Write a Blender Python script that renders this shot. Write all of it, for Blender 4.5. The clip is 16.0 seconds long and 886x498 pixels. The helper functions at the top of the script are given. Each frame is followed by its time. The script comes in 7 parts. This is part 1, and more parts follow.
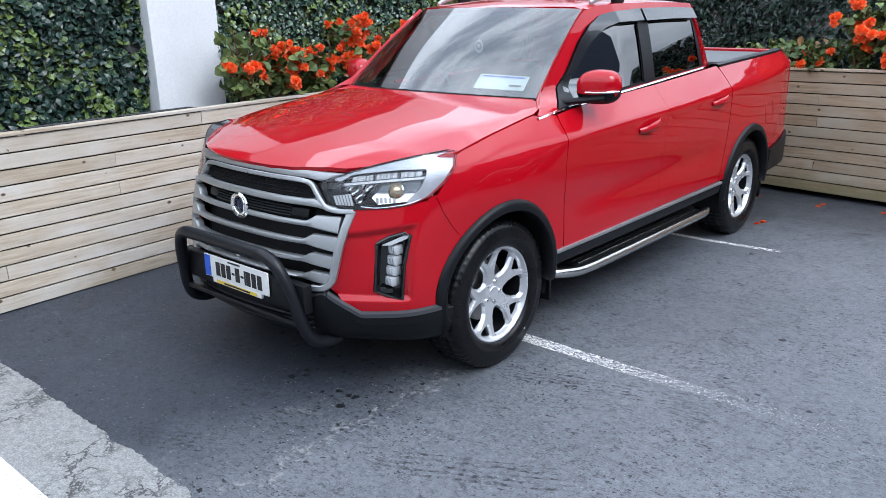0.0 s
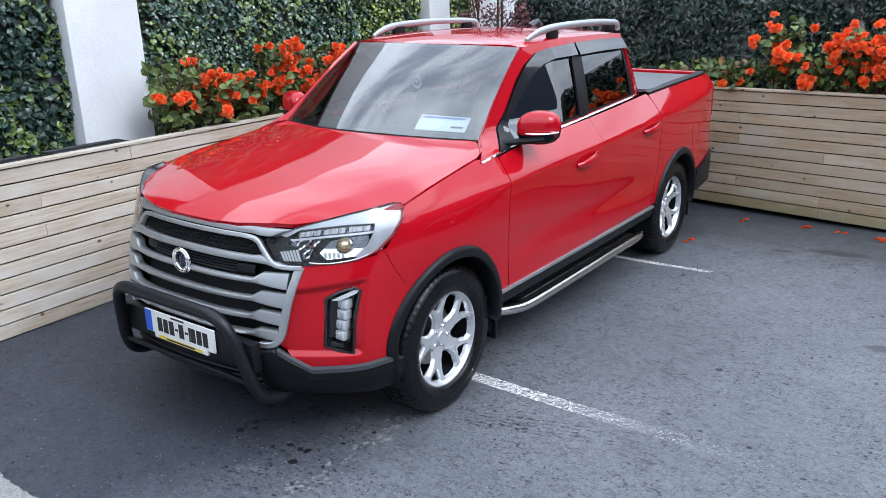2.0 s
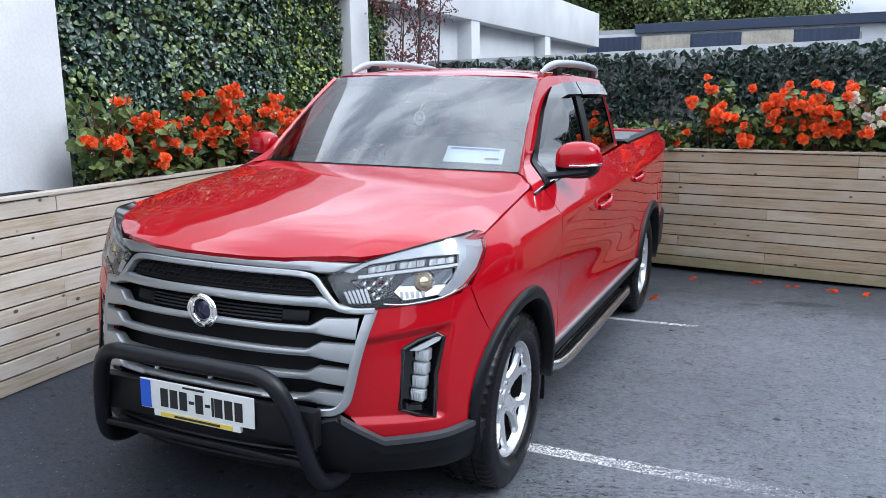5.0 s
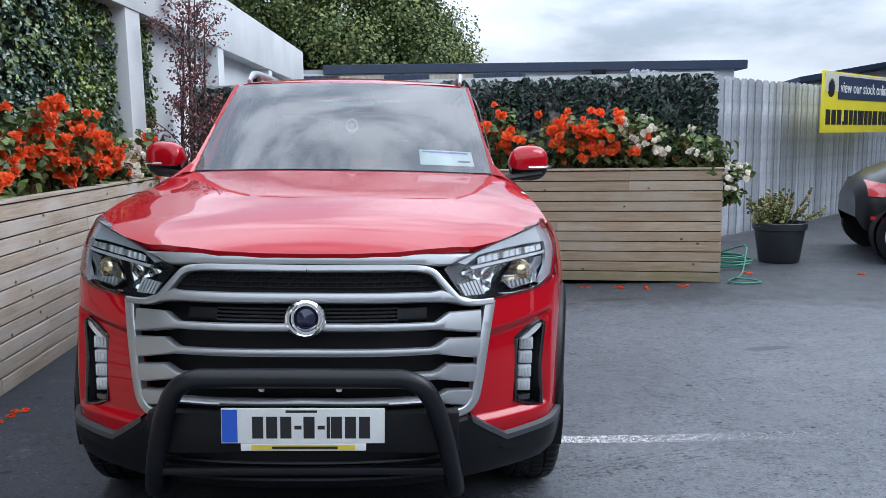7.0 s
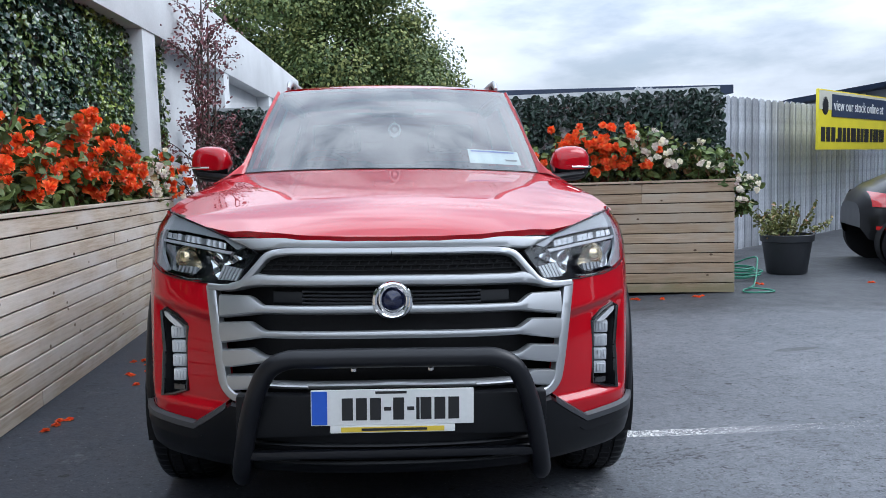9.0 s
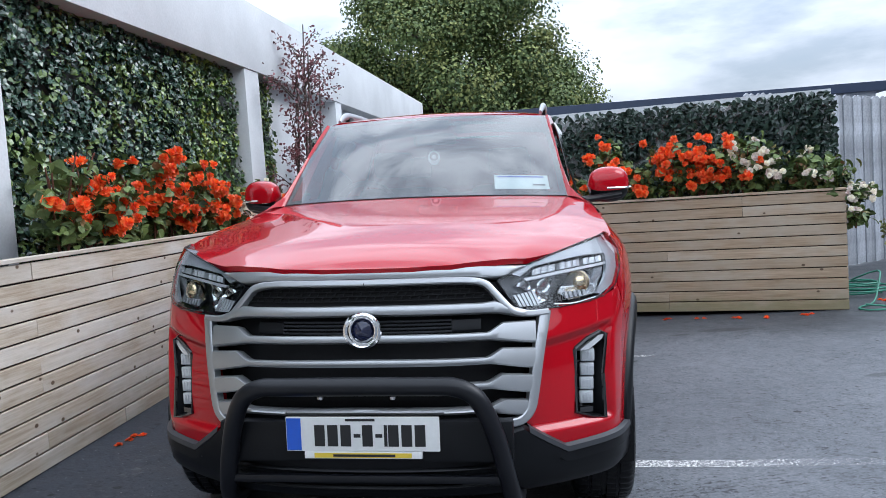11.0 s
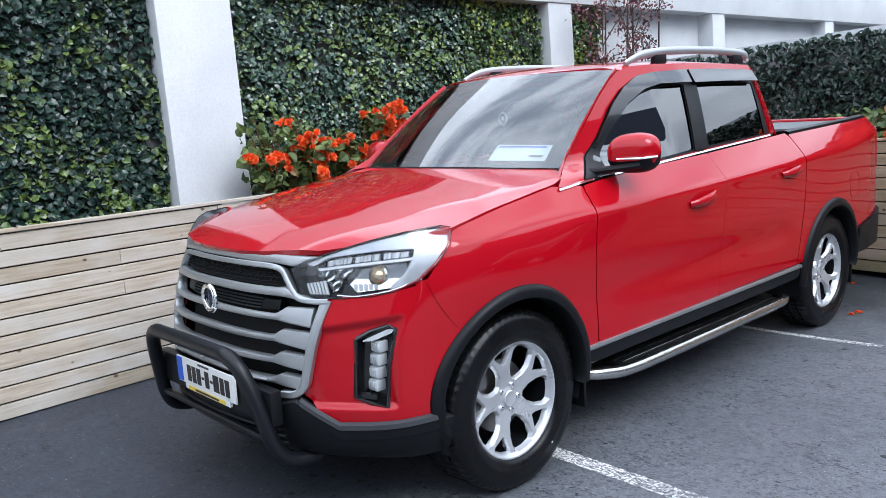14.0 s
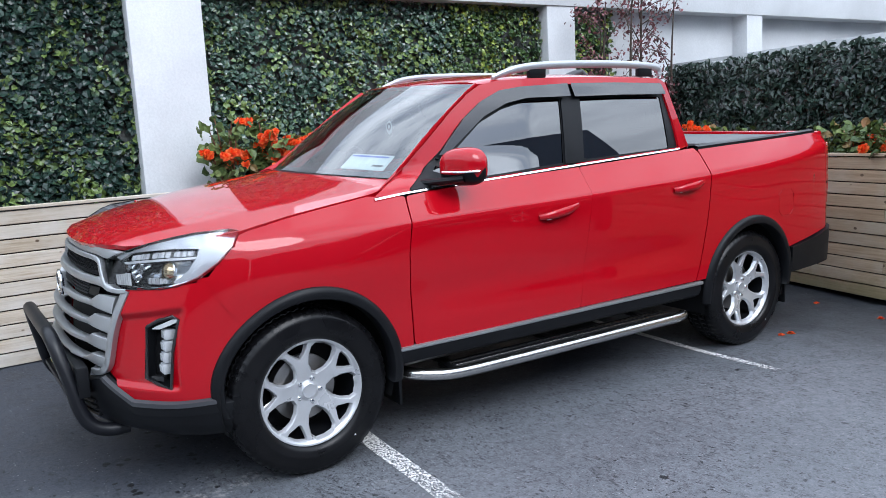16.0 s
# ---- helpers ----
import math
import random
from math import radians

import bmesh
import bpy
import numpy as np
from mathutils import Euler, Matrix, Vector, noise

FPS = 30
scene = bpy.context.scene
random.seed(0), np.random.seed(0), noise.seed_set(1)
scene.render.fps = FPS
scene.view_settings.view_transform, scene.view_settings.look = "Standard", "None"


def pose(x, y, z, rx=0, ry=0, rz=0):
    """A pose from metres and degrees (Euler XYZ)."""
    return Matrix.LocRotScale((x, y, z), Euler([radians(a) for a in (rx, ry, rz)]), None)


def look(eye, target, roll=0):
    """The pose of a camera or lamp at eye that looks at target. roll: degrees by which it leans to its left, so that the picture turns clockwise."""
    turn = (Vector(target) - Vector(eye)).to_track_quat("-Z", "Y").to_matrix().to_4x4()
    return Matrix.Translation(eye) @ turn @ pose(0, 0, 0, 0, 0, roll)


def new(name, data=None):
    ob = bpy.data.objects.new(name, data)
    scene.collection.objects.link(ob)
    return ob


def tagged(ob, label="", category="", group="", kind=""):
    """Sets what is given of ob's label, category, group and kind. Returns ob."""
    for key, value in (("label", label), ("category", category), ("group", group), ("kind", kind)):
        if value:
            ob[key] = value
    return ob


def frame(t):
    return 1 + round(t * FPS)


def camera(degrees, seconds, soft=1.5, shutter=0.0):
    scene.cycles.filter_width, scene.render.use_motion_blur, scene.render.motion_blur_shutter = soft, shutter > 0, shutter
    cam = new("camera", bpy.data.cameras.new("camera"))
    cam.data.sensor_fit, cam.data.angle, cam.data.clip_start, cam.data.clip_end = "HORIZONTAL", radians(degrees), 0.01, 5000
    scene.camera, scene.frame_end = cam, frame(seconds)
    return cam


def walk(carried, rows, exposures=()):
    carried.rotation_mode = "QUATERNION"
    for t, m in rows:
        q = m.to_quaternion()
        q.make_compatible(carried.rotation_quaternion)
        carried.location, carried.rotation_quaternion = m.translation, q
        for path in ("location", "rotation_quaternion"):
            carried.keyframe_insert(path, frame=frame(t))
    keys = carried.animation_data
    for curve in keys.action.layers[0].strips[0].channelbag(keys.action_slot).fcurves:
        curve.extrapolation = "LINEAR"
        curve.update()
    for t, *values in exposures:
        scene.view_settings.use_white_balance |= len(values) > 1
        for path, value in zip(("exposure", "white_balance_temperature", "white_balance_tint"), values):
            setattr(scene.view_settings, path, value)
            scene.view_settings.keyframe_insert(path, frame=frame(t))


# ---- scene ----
cam = camera(58.0, 16.0, soft=0.7)
# the car stands on a cross-fall; its own frame leans by this much about the long axis
SLOPE = pose(0, 0, 0, 0, 1.6, 0)
PATH = [
    (0, (3.2, -2.107, 1.798), (1.938, -0.673, 1.204), -0.9),
    (0.5, (3.214, -2.179, 1.867), (2.015, -0.695, 1.266), -0.5),
    (1, (3.145, -2.188, 1.948), (1.981, -0.678, 1.343), -0.5),
    (1.5, (3.102, -2.146, 1.996), (1.967, -0.614, 1.391), -0.6),
    (2, (3.078, -2.111, 2.058), (1.963, -0.568, 1.444), -0.8),
    (2.5, (3.081, -2.118, 2.091), (1.99, -0.56, 1.472), -1.0),
    (3, (3.07, -2.146, 2.044), (1.995, -0.58, 1.418), -1.2),
    (3.2, (3.051, -2.161, 2.007), (1.981, -0.593, 1.376), -1.2),
    (5.3, (1.672, -2.186, 1.639), (1.027, -0.326, 1.289), 0.8),
    (5.5, (1.503, -2.223, 1.629), (0.966, -0.326, 1.291), 0.9),
    (6, (1.051, -2.375, 1.596), (0.699, -0.429, 1.295), 1.1),
    (6.5, (0.66, -2.467, 1.552), (0.464, -0.497, 1.266), 0.8),
    (7, (0.354, -2.474, 1.446), (0.423, -0.493, 1.179), 0.7),
    (7.5, (0.115, -2.499, 1.336), (0.216, -0.516, 1.093), 0.2),
    (8, (0.015, -2.521, 1.283), (0.121, -0.534, 1.079), -0.2),
    (8.2, (0.011, -2.519, 1.292), (0.129, -0.533, 1.091), -0.1),
    (10.3, (0.172, -2.501, 1.253), (0.202, -0.507, 1.104), -1.2),
    (10.5, (0.281, -2.52, 1.268), (0.23, -0.526, 1.121), -1.4),
    (11, (0.637, -2.542, 1.329), (0.37, -0.565, 1.187), -2.2),
    (11.5, (1.068, -2.466, 1.382), (0.513, -0.557, 1.166), -3.1),
    (12, (1.506, -2.345, 1.445), (0.649, -0.562, 1.15), -3.9),
    (12.5, (1.94, -2.184, 1.495), (0.933, -0.485, 1.181), -4.1),
    (13, (2.345, -1.917, 1.512), (1.155, -0.341, 1.193), -4.0),
    (13.5, (2.736, -1.692, 1.54), (1.392, -0.248, 1.213), -3.9),
    (14, (3.08, -1.415, 1.563), (1.62, -0.088, 1.234), -3.6),
    (14.5, (3.45, -1.105, 1.569), (1.858, 0.061, 1.24), -3.8),
    (15, (3.752, -0.82, 1.598), (2.107, 0.267, 1.261), -3.5),
    (15.5, (3.959, -0.555, 1.586), (2.308, 0.523, 1.253), -3.0),
    (16, (4.12, -0.465, 1.605), (2.471, 0.616, 1.265), -2.2),
]
walk(cam, [(t, SLOPE @ look(eye, target, roll)) for t, eye, target, roll in PATH],
     exposures=[(0, 0.12, 5860, 10), (3.2, 0.12, 5860, 10), (5.3, 0.02, 5860, 10), (6.5, -0.16, 5860, 10), (8.2, -0.12, 5860, 10), (10.5, -0.12, 5860, 10), (11.5, -0.04, 5860, 10), (12.5, 0.12, 5860, 10), (16, 0.08, 5860, 10)])

# ---- world, sun ----
world = bpy.data.worlds.new("sky")
scene.world = world
world.use_nodes = True
wn, wl = world.node_tree.nodes, world.node_tree.links
sky = wn.new("ShaderNodeTexSky")
sky.sky_type, sky.sun_disc = "NISHITA", False
sky.sun_elevation, sky.sun_rotation = radians(43), radians(87)
sky_dim = wn.new("ShaderNodeVectorMath")
sky_dim.operation = "SCALE"
sky_dim.inputs["Scale"].default_value = 0.10
wl.new(sky.outputs[0], sky_dim.inputs[0])
wtc = wn.new("ShaderNodeTexCoord")
wmap = wn.new("ShaderNodeMapping")
wmap.inputs["Scale"].default_value = (1.0, 1.0, 3.2)
wl.new(wtc.outputs["Generated"], wmap.inputs[0])
cloud = wn.new("ShaderNodeTexNoise")
cloud.inputs["Scale"].default_value, cloud.inputs["Detail"].default_value, cloud.inputs["Roughness"].default_value = 3.1, 7.0, 0.55
wl.new(wmap.outputs[0], cloud.inputs["Vector"])
cloud_tone = wn.new("ShaderNodeValToRGB")
cr = cloud_tone.color_ramp
cr.elements[0].position, cr.elements[0].color = 0.38, (0.60, 0.65, 0.71, 1)
cr.elements[1].position, cr.elements[1].color = 0.62, (1.00, 1.045, 1.10, 1)
wl.new(cloud.outputs["Fac"], cloud_tone.inputs[0])
cover = wn.new("ShaderNodeMapRange")
cover.inputs["From Min"].default_value, cover.inputs["From Max"].default_value = 0.32, 0.50
cover.inputs["To Min"].default_value, cover.inputs["To Max"].default_value = 0.62, 0.98
wl.new(cloud.outputs["Fac"], cover.inputs["Value"])
wmix = wn.new("ShaderNodeMix")
wmix.data_type = "RGBA"
wl.new(cover.outputs[0], wmix.inputs["Factor"])
wl.new(sky_dim.outputs[0], wmix.inputs["A"])
wl.new(cloud_tone.outputs[0], wmix.inputs["B"])
wsep = wn.new("ShaderNodeSeparateXYZ")
wl.new(wtc.outputs["Generated"], wsep.inputs[0])
zen = wn.new("ShaderNodeMapRange")
zen.inputs["From Min"].default_value, zen.inputs["From Max"].default_value = 0.08, 0.58
zen.inputs["To Min"].default_value, zen.inputs["To Max"].default_value = 1.0, 2.95
wl.new(wsep.outputs["Z"], zen.inputs["Value"])
wmul = wn.new("ShaderNodeVectorMath")
wmul.operation = "SCALE"
wl.new(wmix.outputs["Result"], wmul.inputs[0])
wl.new(zen.outputs[0], wmul.inputs["Scale"])
wl.new(wmul.outputs[0], wn["Background"].inputs["Color"])
wn["Background"].inputs["Strength"].default_value = 1.0

sun = new("sun", bpy.data.lights.new("sun", "SUN"))
sun.data.energy, sun.data.angle, sun.data.color = 1.7, radians(30), (1.0, 0.97, 0.93)
sun.matrix_world = look((8.5, 0.5, 8), (0, 0, 0))

# ---- materials ----


def nodes_of(name):
    m = bpy.data.materials.new(name)
    m.use_nodes = True
    return m, m.node_tree.nodes, m.node_tree.links, m.node_tree.nodes["Principled BSDF"]


def noise_node(n, l, vec, scale, detail=4.0, rough=0.55, stretch=None):
    t = n.new("ShaderNodeTexNoise")
    t.inputs["Scale"].default_value, t.inputs["Detail"].default_value, t.inputs["Roughness"].default_value = scale, detail, rough
    if stretch:
        mp = n.new("ShaderNodeMapping")
        mp.inputs["Scale"].default_value = stretch
        l.new(vec, mp.inputs[0])
        vec = mp.outputs[0]
    l.new(vec, t.inputs["Vector"])
    return t


def ramp_node(n, l, src, a, b, ca, cb):
    if a < 0 or b > 1:
        mr = n.new("ShaderNodeMapRange")
        mr.inputs["From Min"].default_value, mr.inputs["From Max"].default_value = a, b
        l.new(src, mr.inputs["Value"])
        src, a, b = mr.outputs[0], 0.0, 1.0
    r = n.new("ShaderNodeValToRGB")
    r.color_ramp.elements[0].position, r.color_ramp.elements[0].color = a, (*ca, 1)
    r.color_ramp.elements[1].position, r.color_ramp.elements[1].color = b, (*cb, 1)
    l.new(src, r.inputs[0])
    return r


def mix_node(n, l, fac, a, b, kind="MIX"):
    m = n.new("ShaderNodeMix")
    m.data_type, m.blend_type = "RGBA", kind
    for v, key in ((fac, "Factor"), (a, "A"), (b, "B")):
        if isinstance(v, (int, float)):
            m.inputs[key].default_value = v
        elif isinstance(v, tuple):
            m.inputs[key].default_value = (*v, 1)
        else:
            l.new(v, m.inputs[key])
    return m.outputs["Result"]


def bump_node(n, l, bsdf, height, strength, dist):
    b = n.new("ShaderNodeBump")
    b.inputs["Strength"].default_value, b.inputs["Distance"].default_value = strength, dist
    l.new(height, b.inputs["Height"])
    l.new(b.outputs[0], bsdf.inputs["Normal"])
    return b


def plain(name, base, rough=0.5, metal=0.0, var=0.12, big=3.0, fine=60.0, bump=0.15, dist=0.002, coat=0.0, spec=0.5, rand=0.0):
    m, n, l, p = nodes_of(name)
    tc = n.new("ShaderNodeTexCoord")
    a = noise_node(n, l, tc.outputs["Object"], big)
    b = noise_node(n, l, tc.outputs["Object"], fine, 3.0)
    lo, hi = tuple(c * (1 - var) for c in base), tuple(min(1, c * (1 + var)) for c in base)
    c1 = ramp_node(n, l, a.outputs["Fac"], 0.3, 0.7, lo, hi)
    g = ramp_node(n, l, b.outputs["Fac"], 0.3, 0.7, (1 - var,) * 3, (1.0,) * 3)
    col = mix_node(n, l, 1.0, c1.outputs[0], g.outputs[0], "MULTIPLY")
    if rand:
        oi = n.new("ShaderNodeObjectInfo")
        rr = ramp_node(n, l, oi.outputs["Random"], 0, 1, (1 - rand,) * 3, (1.0,) * 3)
        col = mix_node(n, l, 1.0, col, rr.outputs[0], "MULTIPLY")
    l.new(col, p.inputs["Base Color"])
    p.inputs["Metallic"].default_value, p.inputs["Specular IOR Level"].default_value = metal, spec
    p.inputs["Coat Weight"].default_value, p.inputs["Coat Roughness"].default_value = coat, 0.03
    rr = n.new("ShaderNodeMapRange")
    rr.inputs["To Min"].default_value, rr.inputs["To Max"].default_value = max(0.02, rough - 0.08 * var * 8), min(1, rough + 0.08 * var * 8)
    l.new(a.outputs["Fac"], rr.inputs["Value"])
    l.new(rr.outputs[0], p.inputs["Roughness"])
    if bump:
        bump_node(n, l, p, b.outputs["Fac"], bump, dist)
    return m


def red_paint():
    m, n, l, p = nodes_of("red_metallic_paint")
    tc = n.new("ShaderNodeTexCoord")
    f = noise_node(n, l, tc.outputs["Object"], 900.0, 1.0)
    d = noise_node(n, l, tc.outputs["Object"], 14.0, 5.0)
    c = ramp_node(n, l, f.outputs["Fac"], 0.35, 0.65, (0.315, 0.0008, 0.005), (0.40, 0.0014, 0.009))
    l.new(c.outputs[0], p.inputs["Base Color"])
    p.inputs["Metallic"].default_value, p.inputs["Roughness"].default_value = 0.0, 0.5
    p.inputs["Specular IOR Level"].default_value = 0.02
    # the lacquer mirrors strongly at a low angle, weakly face on
    lw = n.new("ShaderNodeLayerWeight")
    gl = ramp_node(n, l, lw.outputs["Facing"], 0.45, 0.70, (0.5,) * 3, (1,) * 3)
    l.new(gl.outputs[0], p.inputs["Coat Weight"])
    p.inputs["Coat IOR"].default_value = 1.75
    r = n.new("ShaderNodeMapRange")
    r.inputs["To Min"].default_value, r.inputs["To Max"].default_value = 0.006, 0.022
    l.new(d.outputs["Fac"], r.inputs["Value"])
    l.new(r.outputs[0], p.inputs["Coat Roughness"])
    # rain drops lie on the level panels
    geo = n.new("ShaderNodeNewGeometry")
    sx = n.new("ShaderNodeSeparateXYZ")
    l.new(geo.outputs["Normal"], sx.inputs[0])
    level = ramp_node(n, l, sx.outputs["Z"], 0.80, 0.93, (0,) * 3, (1,) * 3)
    vo = n.new("ShaderNodeTexVoronoi")
    vo.inputs["Scale"].default_value = 110.0
    l.new(tc.outputs["Object"], vo.inputs["Vector"])
    drop = ramp_node(n, l, vo.outputs["Distance"], 0.10, 0.26, (1,) * 3, (0,) * 3)
    sc = n.new("ShaderNodeSeparateColor")
    l.new(vo.outputs["Color"], sc.inputs[0])
    some = ramp_node(n, l, sc.outputs[0], 0.86, 0.88, (0,) * 3, (1,) * 3)
    hgt = mix_node(n, l, 1.0, mix_node(n, l, 1.0, drop.outputs[0], some.outputs[0], "MULTIPLY"), level.outputs[0], "MULTIPLY")
    b = n.new("ShaderNodeBump")
    b.inputs["Strength"].default_value, b.inputs["Distance"].default_value = 0.5, 0.0012
    l.new(hgt, b.inputs["Height"])
    l.new(b.outputs[0], p.inputs["Coat Normal"])
    return m


def glass(name, tint, ior=1.55, rough=0.005):
    m, n, l, p = nodes_of(name)
    n.remove(p)
    tr, gl, fr, mx = n.new("ShaderNodeBsdfTransparent"), n.new("ShaderNodeBsdfGlossy"), n.new("ShaderNodeFresnel"), n.new("ShaderNodeMixShader")
    tr.inputs[0].default_value = (*tint, 1)
    gl.inputs["Color"].default_value = (1, 1, 1, 1)
    gl.inputs["Roughness"].default_value, fr.inputs["IOR"].default_value = rough, ior
    l.new(fr.outputs[0], mx.inputs[0])
    l.new(tr.outputs[0], mx.inputs[1])
    l.new(gl.outputs[0], mx.inputs[2])
    l.new(mx.outputs[0], n["Material Output"].inputs["Surface"])
    return m


def wood(name, lo, hi, silver, green):
    m, n, l, p = nodes_of(name)
    tc, oi = n.new("ShaderNodeTexCoord"), n.new("ShaderNodeObjectInfo")
    sh = n.new("ShaderNodeVectorMath")
    sh.operation = "MULTIPLY_ADD"
    cx = n.new("ShaderNodeCombineXYZ")
    for k in range(3):
        l.new(oi.outputs["Random"], cx.inputs[k])
    l.new(cx.outputs[0], sh.inputs[0])
    sh.inputs[1].default_value = (37.0, 11.0, 23.0)
    l.new(tc.outputs["Object"], sh.inputs[2])
    v = sh.outputs[0]
    grain = noise_node(n, l, v, 9.0, 6.0, 0.62, (0.35, 8.0, 8.0))
    fine = noise_node(n, l, v, 30.0, 4.0, 0.6, (0.25, 12.0, 12.0))
    stain = noise_node(n, l, v, 1.7, 4.0, 0.6, (1.0, 2.0, 2.0))
    c1 = ramp_node(n, l, grain.outputs["Fac"], 0.30, 0.72, lo, hi)
    grey = ramp_node(n, l, stain.outputs["Fac"], 0.42, 0.68, (0, 0, 0), (1, 1, 1))
    c2 = mix_node(n, l, grey.outputs[0], c1.outputs[0], silver)
    rr = ramp_node(n, l, oi.outputs["Random"], 0, 1, (0.80, 0.77, 0.72), (1.0, 1.0, 1.0))
    c3 = mix_node(n, l, 1.0, c2, rr.outputs[0], "MULTIPLY")
    kn = n.new("ShaderNodeTexVoronoi")
    kn.inputs["Scale"].default_value = 7.5
    km = n.new("ShaderNodeMapping")
    km.inputs["Scale"].default_value = (0.8, 0.001, 1.2)
    l.new(v, km.inputs[0])
    l.new(km.outputs[0], kn.inputs["Vector"])
    knot = ramp_node(n, l, kn.outputs["Distance"], 0.075, 0.115, (1, 1, 1), (0, 0, 0))
    ks = n.new("ShaderNodeSeparateColor")
    l.new(kn.outputs["Color"], ks.inputs[0])
    few = ramp_node(n, l, ks.outputs[0], 0.34, 0.37, (0, 0, 0), (1, 1, 1))
    c4 = mix_node(n, l, mix_node(n, l, 1.0, knot.outputs[0], few.outputs[0], "MULTIPLY"), c3, (0.09, 0.055, 0.03))
    gf = ramp_node(n, l, fine.outputs["Fac"], 0.35, 0.6, (0.91, 0.90, 0.88), (1, 1, 1))
    c5 = mix_node(n, l, 1.0, c4, gf.outputs[0], "MULTIPLY")
    # algae on the damp foot of the boards
    geo = n.new("ShaderNodeNewGeometry")
    sep = n.new("ShaderNodeSeparateXYZ")
    l.new(geo.outputs["Position"], sep.inputs[0])
    wet = noise_node(n, l, geo.outputs["Position"], 7.0, 5.0)
    ad = n.new("ShaderNodeMath")
    ad.operation = "MULTIPLY_ADD"
    l.new(wet.outputs["Fac"], ad.inputs[0])
    ad.inputs[1].default_value = -0.25
    l.new(sep.outputs["Z"], ad.inputs[2])
    alg = ramp_node(n, l, ad.outputs[0], -0.06, 0.06, (green,) * 3, (0, 0, 0))
    c5 = mix_node(n, l, alg.outputs[0], c5, (0.17, 0.16, 0.07))
    l.new(c5, p.inputs["Base Color"])
    p.inputs["Roughness"].default_value = 0.78
    bump_node(n, l, p, fine.outputs["Fac"], 0.35, 0.0015)
    return m


def math_node(n, l, op, a, b=None, c=None):
    m = n.new("ShaderNodeMath")
    m.operation = op
    for k, v in enumerate((a, b, c)):
        if v is None:
            continue
        if isinstance(v, (int, float)):
            m.inputs[k].default_value = v
        else:
            l.new(v, m.inputs[k])
    return m.outputs[0]


def tarmac():
    m, n, l, p = nodes_of("tarmac")
    geo = n.new("ShaderNodeNewGeometry")
    v = geo.outputs["Position"]
    sx = n.new("ShaderNodeSeparateXYZ")
    l.new(v, sx.inputs[0])
    X, Y = sx.outputs["X"], sx.outputs["Y"]
    big = noise_node(n, l, v, 0.7, 5.0, 0.6)
    mid = noise_node(n, l, v, 5.0, 5.0, 0.65)
    fine = noise_node(n, l, v, 120.0, 3.0, 0.7)
    grit = noise_node(n, l, v, 34.0, 4.0, 0.75)

    def one(x):
        return (x, x, x)

    def mul(a, b):
        return mix_node(n, l, 1.0, a, b, "MULTIPLY")

    # open yard, and the smoother dark sealed bay beside the planter
    yard = ramp_node(n, l, big.outputs["Fac"], 0.32, 0.68, (0.096, 0.103, 0.115), (0.136, 0.143, 0.157))
    bay = ramp_node(n, l, mid.outputs["Fac"], 0.30, 0.70, (0.031, 0.035, 0.046), (0.047, 0.053, 0.067))
    seal = ramp_node(n, l, math_node(n, l, "MULTIPLY_ADD", big.outputs["Fac"], 1.3, X), 0.95, 1.62, one(1), one(0))
    col = mix_node(n, l, seal.outputs[0], yard.outputs[0], bay.outputs[0])
    # darker strip along the back planter
    planter_strip = ramp_node(n, l, math_node(n, l, "MULTIPLY_ADD", mid.outputs["Fac"], 0.7, math_node(n, l, "MULTIPLY_ADD", X, 0.21, Y)), 4.75, 5.35, one(1), one(0.55))
    col = mul(col, planter_strip.outputs[0])
    g1 = ramp_node(n, l, fine.outputs["Fac"], 0.32, 0.68, one(0.74), one(1.26))
    g2 = ramp_node(n, l, grit.outputs["Fac"], 0.34, 0.66, one(0.78), one(1.20))
    col = mul(mul(col, g1.outputs[0]), g2.outputs[0])
    # dark pits in drifts
    drift = ramp_node(n, l, noise_node(n, l, v, 1.7, 4.0, 0.65).outputs["Fac"], 0.42, 0.56, one(0.22), one(1))
    for scale, r0, r1, stretch in ((17.0, 0.15, 0.20, (0.6, 1.5, 1.0)), (34.0, 0.19, 0.26, (0.75, 1.3, 1.0)), (62.0, 0.22, 0.32, (0.9, 1.1, 1.0))):
        vo = n.new("ShaderNodeTexVoronoi")
        vo.inputs["Scale"].default_value = scale
        mp = n.new("ShaderNodeMapping")
        mp.inputs["Scale"].default_value = stretch
        wob = n.new("ShaderNodeVectorMath")
        wob.operation = "MULTIPLY_ADD"
        l.new(grit.outputs["Color"], wob.inputs[0])
        wob.inputs[1].default_value = (0.05, 0.05, 0.0)
        l.new(v, wob.inputs[2])
        l.new(wob.outputs[0], mp.inputs[0])
        l.new(mp.outputs[0], vo.inputs["Vector"])
        sep = n.new("ShaderNodeSeparateColor")
        l.new(vo.outputs["Color"], sep.inputs[0])
        some = ramp_node(n, l, sep.outputs[0], 0.62, 0.66, one(0), one(1))
        pit = ramp_node(n, l, vo.outputs["Distance"], r0, r1, one(0.9), one(0))
        col = mix_node(n, l, mul(mul(pit.outputs[0], some.outputs[0]), drift.outputs[0]), col, (0.008, 0.009, 0.011))
    # pale grains and scuffs
    vo = n.new("ShaderNodeTexVoronoi")
    vo.inputs["Scale"].default_value = 48.0
    l.new(v, vo.inputs["Vector"])
    sep = n.new("ShaderNodeSeparateColor")
    l.new(vo.outputs["Color"], sep.inputs[0])
